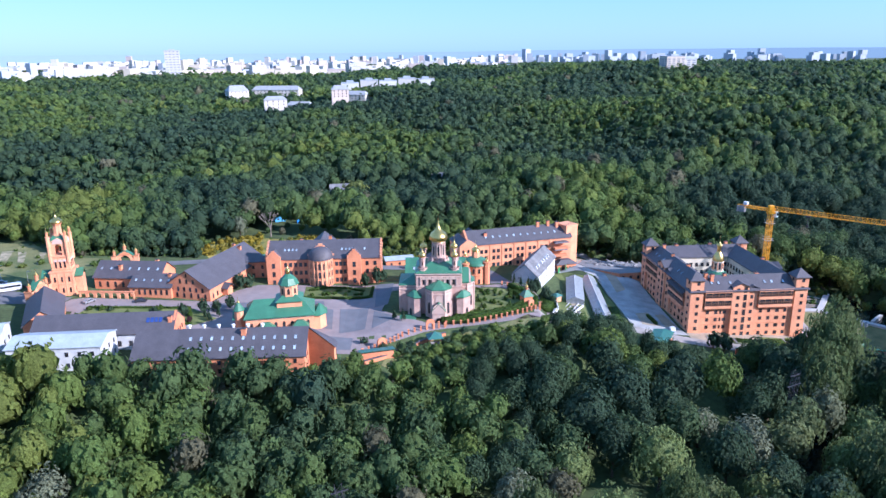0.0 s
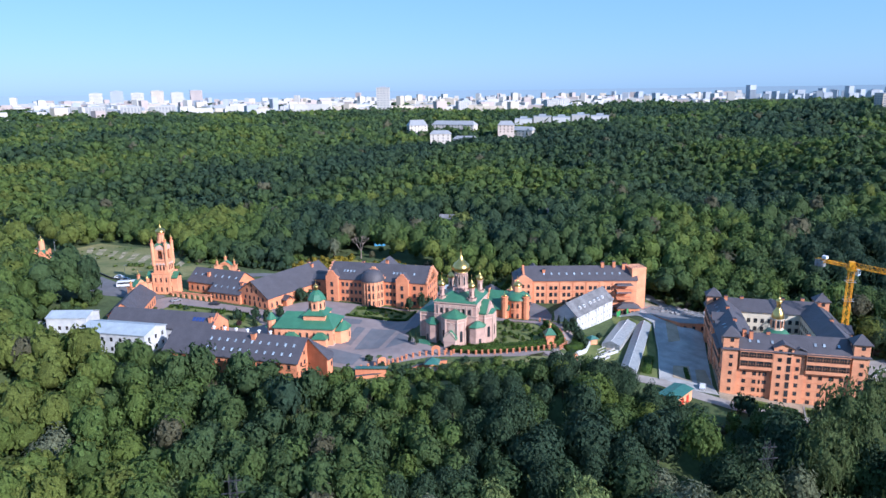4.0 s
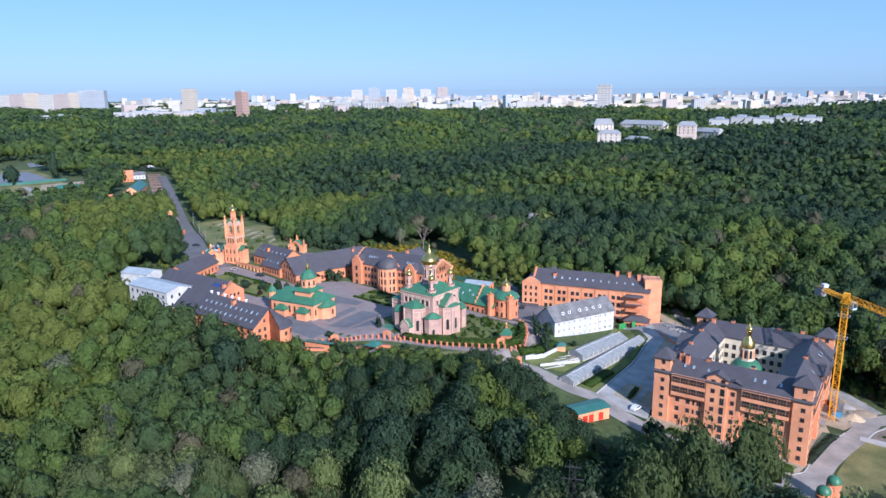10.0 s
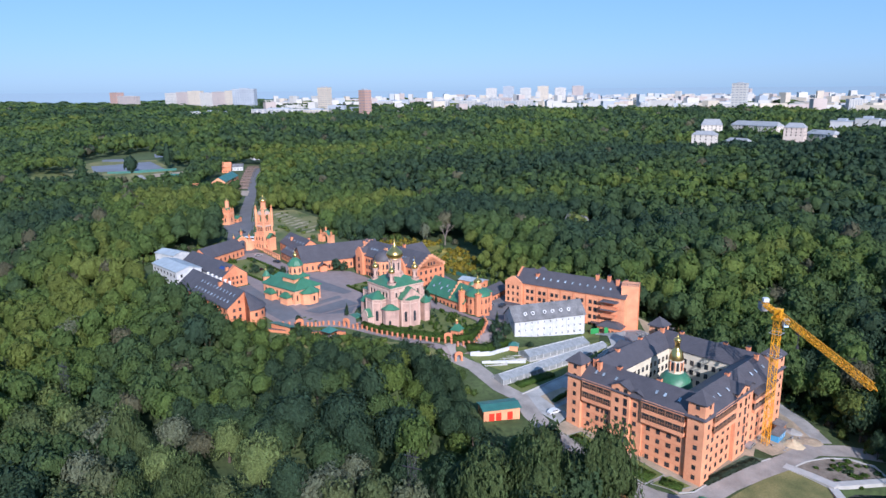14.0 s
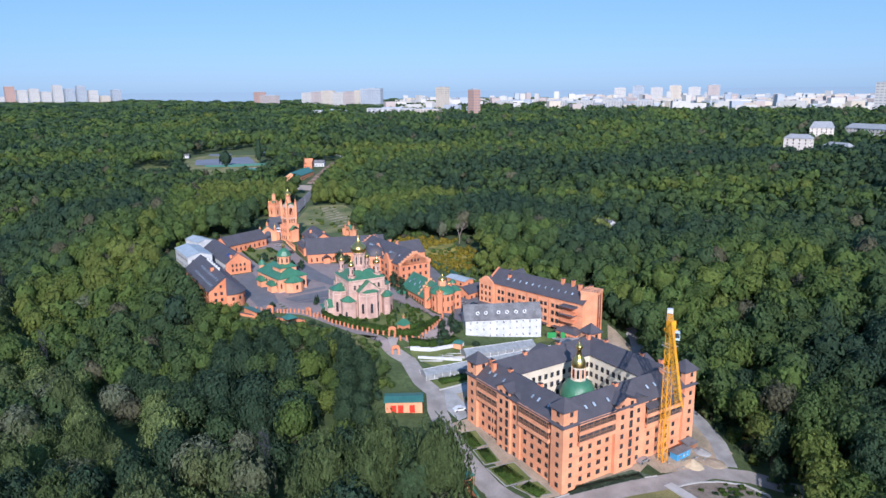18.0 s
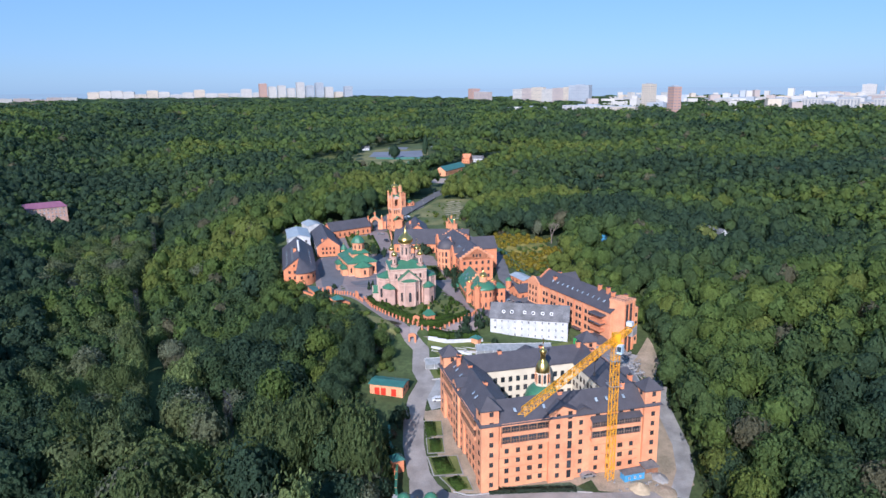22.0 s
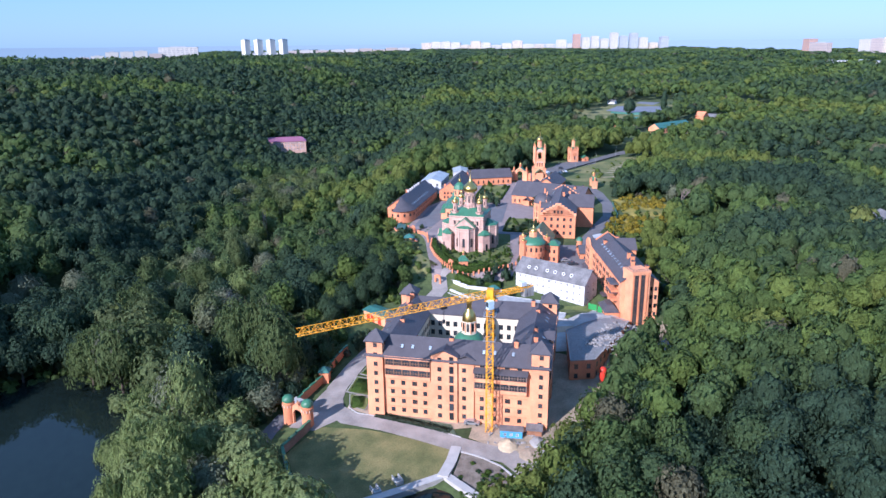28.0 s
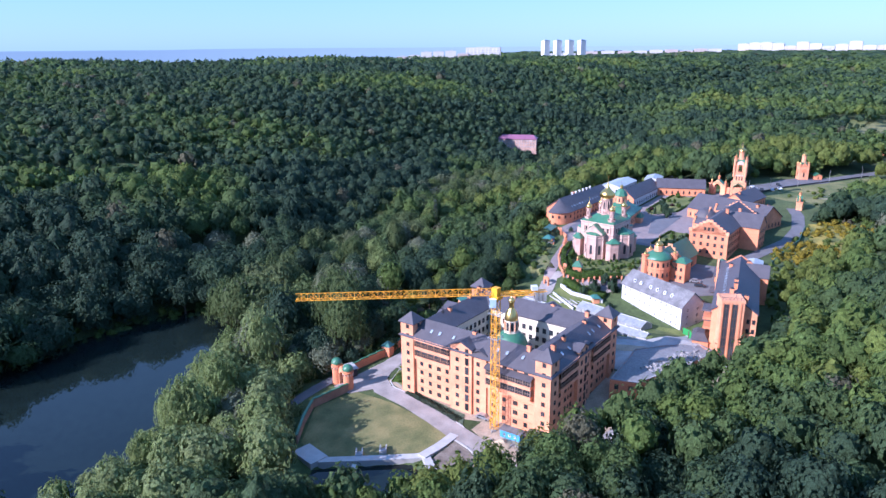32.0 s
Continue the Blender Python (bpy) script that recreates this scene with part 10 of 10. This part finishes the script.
tagged(part("backdrop", bm, FAR_LAND), "far country beyond the city, its pale blue haze painted as glow", "backdrop", kind="structure")

# ---- the city on the horizon ----
CITY_TONES = [mat("pale_panel_facade", (0.48, 0.47, 0.45), 0.8, vary=0.08, scale=0.02, fine=0.3), mat("cream_panel_facade", (0.52, 0.46, 0.38), 0.8, vary=0.08, scale=0.02, fine=0.3),
              mat("pinkish_panel_facade", (0.42, 0.36, 0.34), 0.8, vary=0.08, scale=0.02, fine=0.3), mat("grey_panel_facade", (0.34, 0.38, 0.43), 0.7, vary=0.08, scale=0.02, fine=0.3),
              mat("red_brick_facade", (0.42, 0.27, 0.22), 0.8, vary=0.08, scale=0.02, fine=0.3), mat("white_hall_facade", (0.58, 0.58, 0.57), 0.8, vary=0.05, scale=0.02)]
FAR_WINDOW = mat("far_window_strip", (0.16, 0.19, 0.24), 0.3, vary=0.1, scale=0.05)
far_rng = random.Random(5)


def tower_block(x, y, w, d, h, tone, rot=None, name="apartment_block", label=None, floor=3.0, detail=True, z=None, down=6):
    """Far block of flats: body, roof house, each window band set in the faces."""
    z = ground_z(x, y) if z is None else z
    tones = ("pale", "cream", "pinkish", "grey", "red brick", "white")
    b = thing(name, label or f"far {tones[tone]} apartment block above the trees", "building", x, y, z, far_rng.uniform(0, 90) if rot is None else rot, "apartment blocks on the horizon")
    bm = bm_new()
    box(bm, -w / 2, w / 2, -d / 2, d / 2, -down, h)
    part("wall", fix(bm), CITY_TONES[tone], b)
    bm = bm_new()
    box(bm, -w * 0.2, w * 0.2, -d * 0.3, d * 0.3, h, h + 3)
    box(bm, -w / 2 - 0.3, w / 2 + 0.3, -d / 2 - 0.3, d / 2 + 0.3, h - 0.4, h + 0.5)
    part("roof", fix(bm), CITY_TONES[3], b)
    if detail:
        nb = max(2, min(9, int(w / 7)))
        for turn, ww, dd in ((0, w, d), (180, w, d), (90, d, w), (270, d, w)):
            bm = bm_new()
            nn = max(1, min(9, int(ww / 7)))
            for i in range(nn):
                px = -ww / 2 + ww * (i + 0.5) / nn
                k = 0
                zz = 2.0
                while zz < h - 2.5:
                    box(bm, px - ww / nn * 0.32, px + ww / nn * 0.32, -dd / 2 - 0.12, -dd / 2 + 0.05, zz, zz + floor * 0.5)
                    zz += floor * (1 if h < 40 else 2)
            tagged(part("window_grid", fix(bm), FAR_WINDOW, b, m=Matrix.Rotation(radians(turn), 4, "Z")), kind="stuff")
    return b


# blocks that can be told apart
tower_block(-1607, 1218, 34, 24, 76, 1, 20, label="tall cream and yellow residential tower")
tower_block(-1094, 1001, 20, 20, 68, 4, 10, label="tall red brick residential tower")
tower_block(-600, 1755, 34, 22, 72, 0, 15, label="white concrete tower block with ribbed face")
tower_block(-2307, 1304, 90, 24, 76, 3, 35, label="broad grey glass office block")
for i in range(7):
    tower_block(-2860 + 80 * i, 1240 + 18 * i, 66, 20, 62 + 4 * (i % 3), (0, 2, 1)[i % 3], 28)
tower_block(-3140, 1097, 45, 40, 66, 4, 20)
tower_block(-3060, 1120, 120, 24, 50, 2, 20)
tower_block(-1613, 863, 110, 26, 12, 5, 40, "factory_hall", "long white factory hall among trees")
tower_block(-1700, 800, 40, 20, 9, 5, 40, "factory_hall", "low white hall among trees")
tower_block(-1278, 887, 130, 24, 27, 0, 38, "hospital_block", "long pale hospital block above the trees")
tower_block(-1180, 930, 60, 24, 24, 1, 38, "hospital_block", "cream hospital wing above the trees")
tower_block(-837, 795, 60, 40, 9, 5, 38, "sports_hall", "white sports hall with a curved pale roof")
HILL_WHITE = mat("warm_white_plaster", (0.62, 0.57, 0.51), 0.85, vary=0.08, scale=0.3, fine=3)
HILL_ROOF = roof_mat("grey_sheet_roof", (0.3, 0.31, 0.32), 0.6, 1.0)
for hx, hy, rot, w, d, eave, rise, wall_, roof_, title in ((-99, 857, 10, 20, 15, 23.5, 4.5, BRICK_PALE, HILL_ROOF, "tall pinkish-white house with a grey hipped roof on the wooded hill"), (-86, 900, -20, 36, 14, 13, 4, HILL_WHITE, HILL_ROOF, "white wing with a pale roof on the hill"),
                                                        (-140, 815, -15, 30, 10, 13.5, 3.5, HILL_WHITE, HILL_ROOF, "low hall with a grey roof among trees"), (-161, 781, 15, 24, 13, 24.5, 3.5, HILL_WHITE, HILL_ROOF, "white house with a pale roof on the wooded hillside"),
                                                        (-248, 960, 30, 26, 20, 23, 7, HILL_WHITE, HILL_ROOF, "house with a steep grey roof among trees"), (-199, 984, -10, 66, 15, 21, 5, HILL_WHITE, HILL_ROOF, "long house with a grey roof among trees")):
    house("sanatorium", title, hx, hy, mesh_z(hx, hy), rot, w, d, eave, rise, wall_, roof_, hip=(4, 4), rows=tuple(eave - 2.6 - 3.2 * k for k in range(3)), cols=(max(3, int(w / 5)), 3), win=(1.1, 1.6), over=0.5)
for i in range(6):
    tower_block(-2235 + 62 * i, 2560 + 55 * i, 52, 22, 70 + 8 * (i % 2), (0, 3, 0, 1, 0, 2)[i], 42)
for i in range(4):
    tower_block(-1380 + 75 * i, 1480 + 40 * i, 48, 18, 34, 0, 30)
for i, (h, t) in enumerate(((92, 4), (74, 0), (80, 0), (66, 0), (96, 0), (78, 3), (92, 3), (70, 0), (44, 1), (72, 3))):
    tower_block(-3754 + 20 * i, 60 + 50 * i, 44, 40, h, t, 10)
for i in range(15):
    tower_block(-4150 + 12 * i, -900 + 66 * i, 34, 60, far_rng.uniform(36, 64), far_rng.choice((0, 0, 1, 1)), 5)
for tx, ty in ((-2091, -1029), (-2112, -990), (-2132, -950), (-2153, -911)):
    tower_block(tx, ty, 26, 22, 72, 5, 60, label="white tower block far beyond the woods", detail=False)
tower_block(-2120, -985, 120, 20, 26, 5, 117)
tower_block(-1937, -1205, 130, 22, 50, 0, 117, label="long pale apartment slab far beyond the woods")
for i in range(7):
    tower_block(-1720 - 28 * i, -1480 + 36 * i, 40, 24, far_rng.uniform(40, 50) - 4 * abs(3 - i), far_rng.choice((0, 2, 0)), 125, detail=False)
for i in range(9):
    tower_block(-2700 - 90 * i, -1150 + 40 * i, 60, 24, far_rng.uniform(24, 34), far_rng.choice((0, 2, 0)), 117, detail=False)
# blocks along the northern ridge
tower_block(381, 1089, 30, 24, 31, 1, 10, label="cream apartment block on the northern ridge")
tower_block(404, 1096, 26, 20, 26, 0, 10, label="pale apartment block on the northern ridge")
for i in range(5):
    tower_block(-100 + 26 * i, 992 + 4 * i, 24, 14, 23 + 2 * (i % 2), (5, 0)[i % 2], 5, label="pale low block behind the wooded ridge", detail=False)
# the mass of the city: nearer blocks one by one, the rest as one body
far_bm = {t: bm_new() for t in (0, 1, 2, 3)}


def far_block(x, y, w, d, h, tone, rot):
    z = ground_z(x, y)
    m = pose(x, y, z, 0, 0, rot)
    for q in box(far_bm[tone], -w / 2, w / 2, -d / 2, d / 2, -6, h):
        q.co = m @ q.co


for k in range(980):
    az = far_rng.uniform(82, 152)           # bearing from the yard, counter-clockwise from east
    if az > 138 and far_rng.random() < 0.45:
        continue
    dd = far_rng.triangular(1500, 4400, 3400)
    x, y = dd * math.cos(radians(az)), 180 + dd * math.sin(radians(az))
    if y < 1080 and x > -1400:
        continue
    kind = far_rng.random()
    if kind < 0.55:
        w, d, h = far_rng.uniform(40, 100), 14, far_rng.uniform(14, 27)
    elif kind < 0.9:
        w, d, h = far_rng.uniform(22, 60), 18, far_rng.uniform(24, 42)
    else:
        w, d, h = far_rng.uniform(20, 28), 20, far_rng.uniform(38, 58) * (1.0 if dd > 2400 else 0.6)
    if k < 150 and dd < 3600:
        tower_block(x, y, w, d, h, far_rng.choice((0, 0, 0, 1, 2, 3, 5)), detail=dd < 2200)
    else:
        far_block(x, y, w, d, h * 0.85, far_rng.choice((0, 0, 0, 1, 2, 3)), far_rng.uniform(0, 90))
# grey high-rise skyline far to the north-east
for k in range(110):
    az = far_rng.uniform(58, 84)
    dd = far_rng.uniform(3500, 4500)
    x, y = dd * math.cos(radians(az)), dd * math.sin(radians(az))
    h = far_rng.uniform(18, 46) + (26 if far_rng.random() < 0.08 else 0)
    far_block(x, y, far_rng.uniform(26, 50), 26, h, 3, far_rng.uniform(0, 90))
for t, b in far_bm.items():
    tagged(part("distant_city", fix(b), CITY_TONES[t]), "distant pale city blocks filling the horizon", "city", kind="stuff")
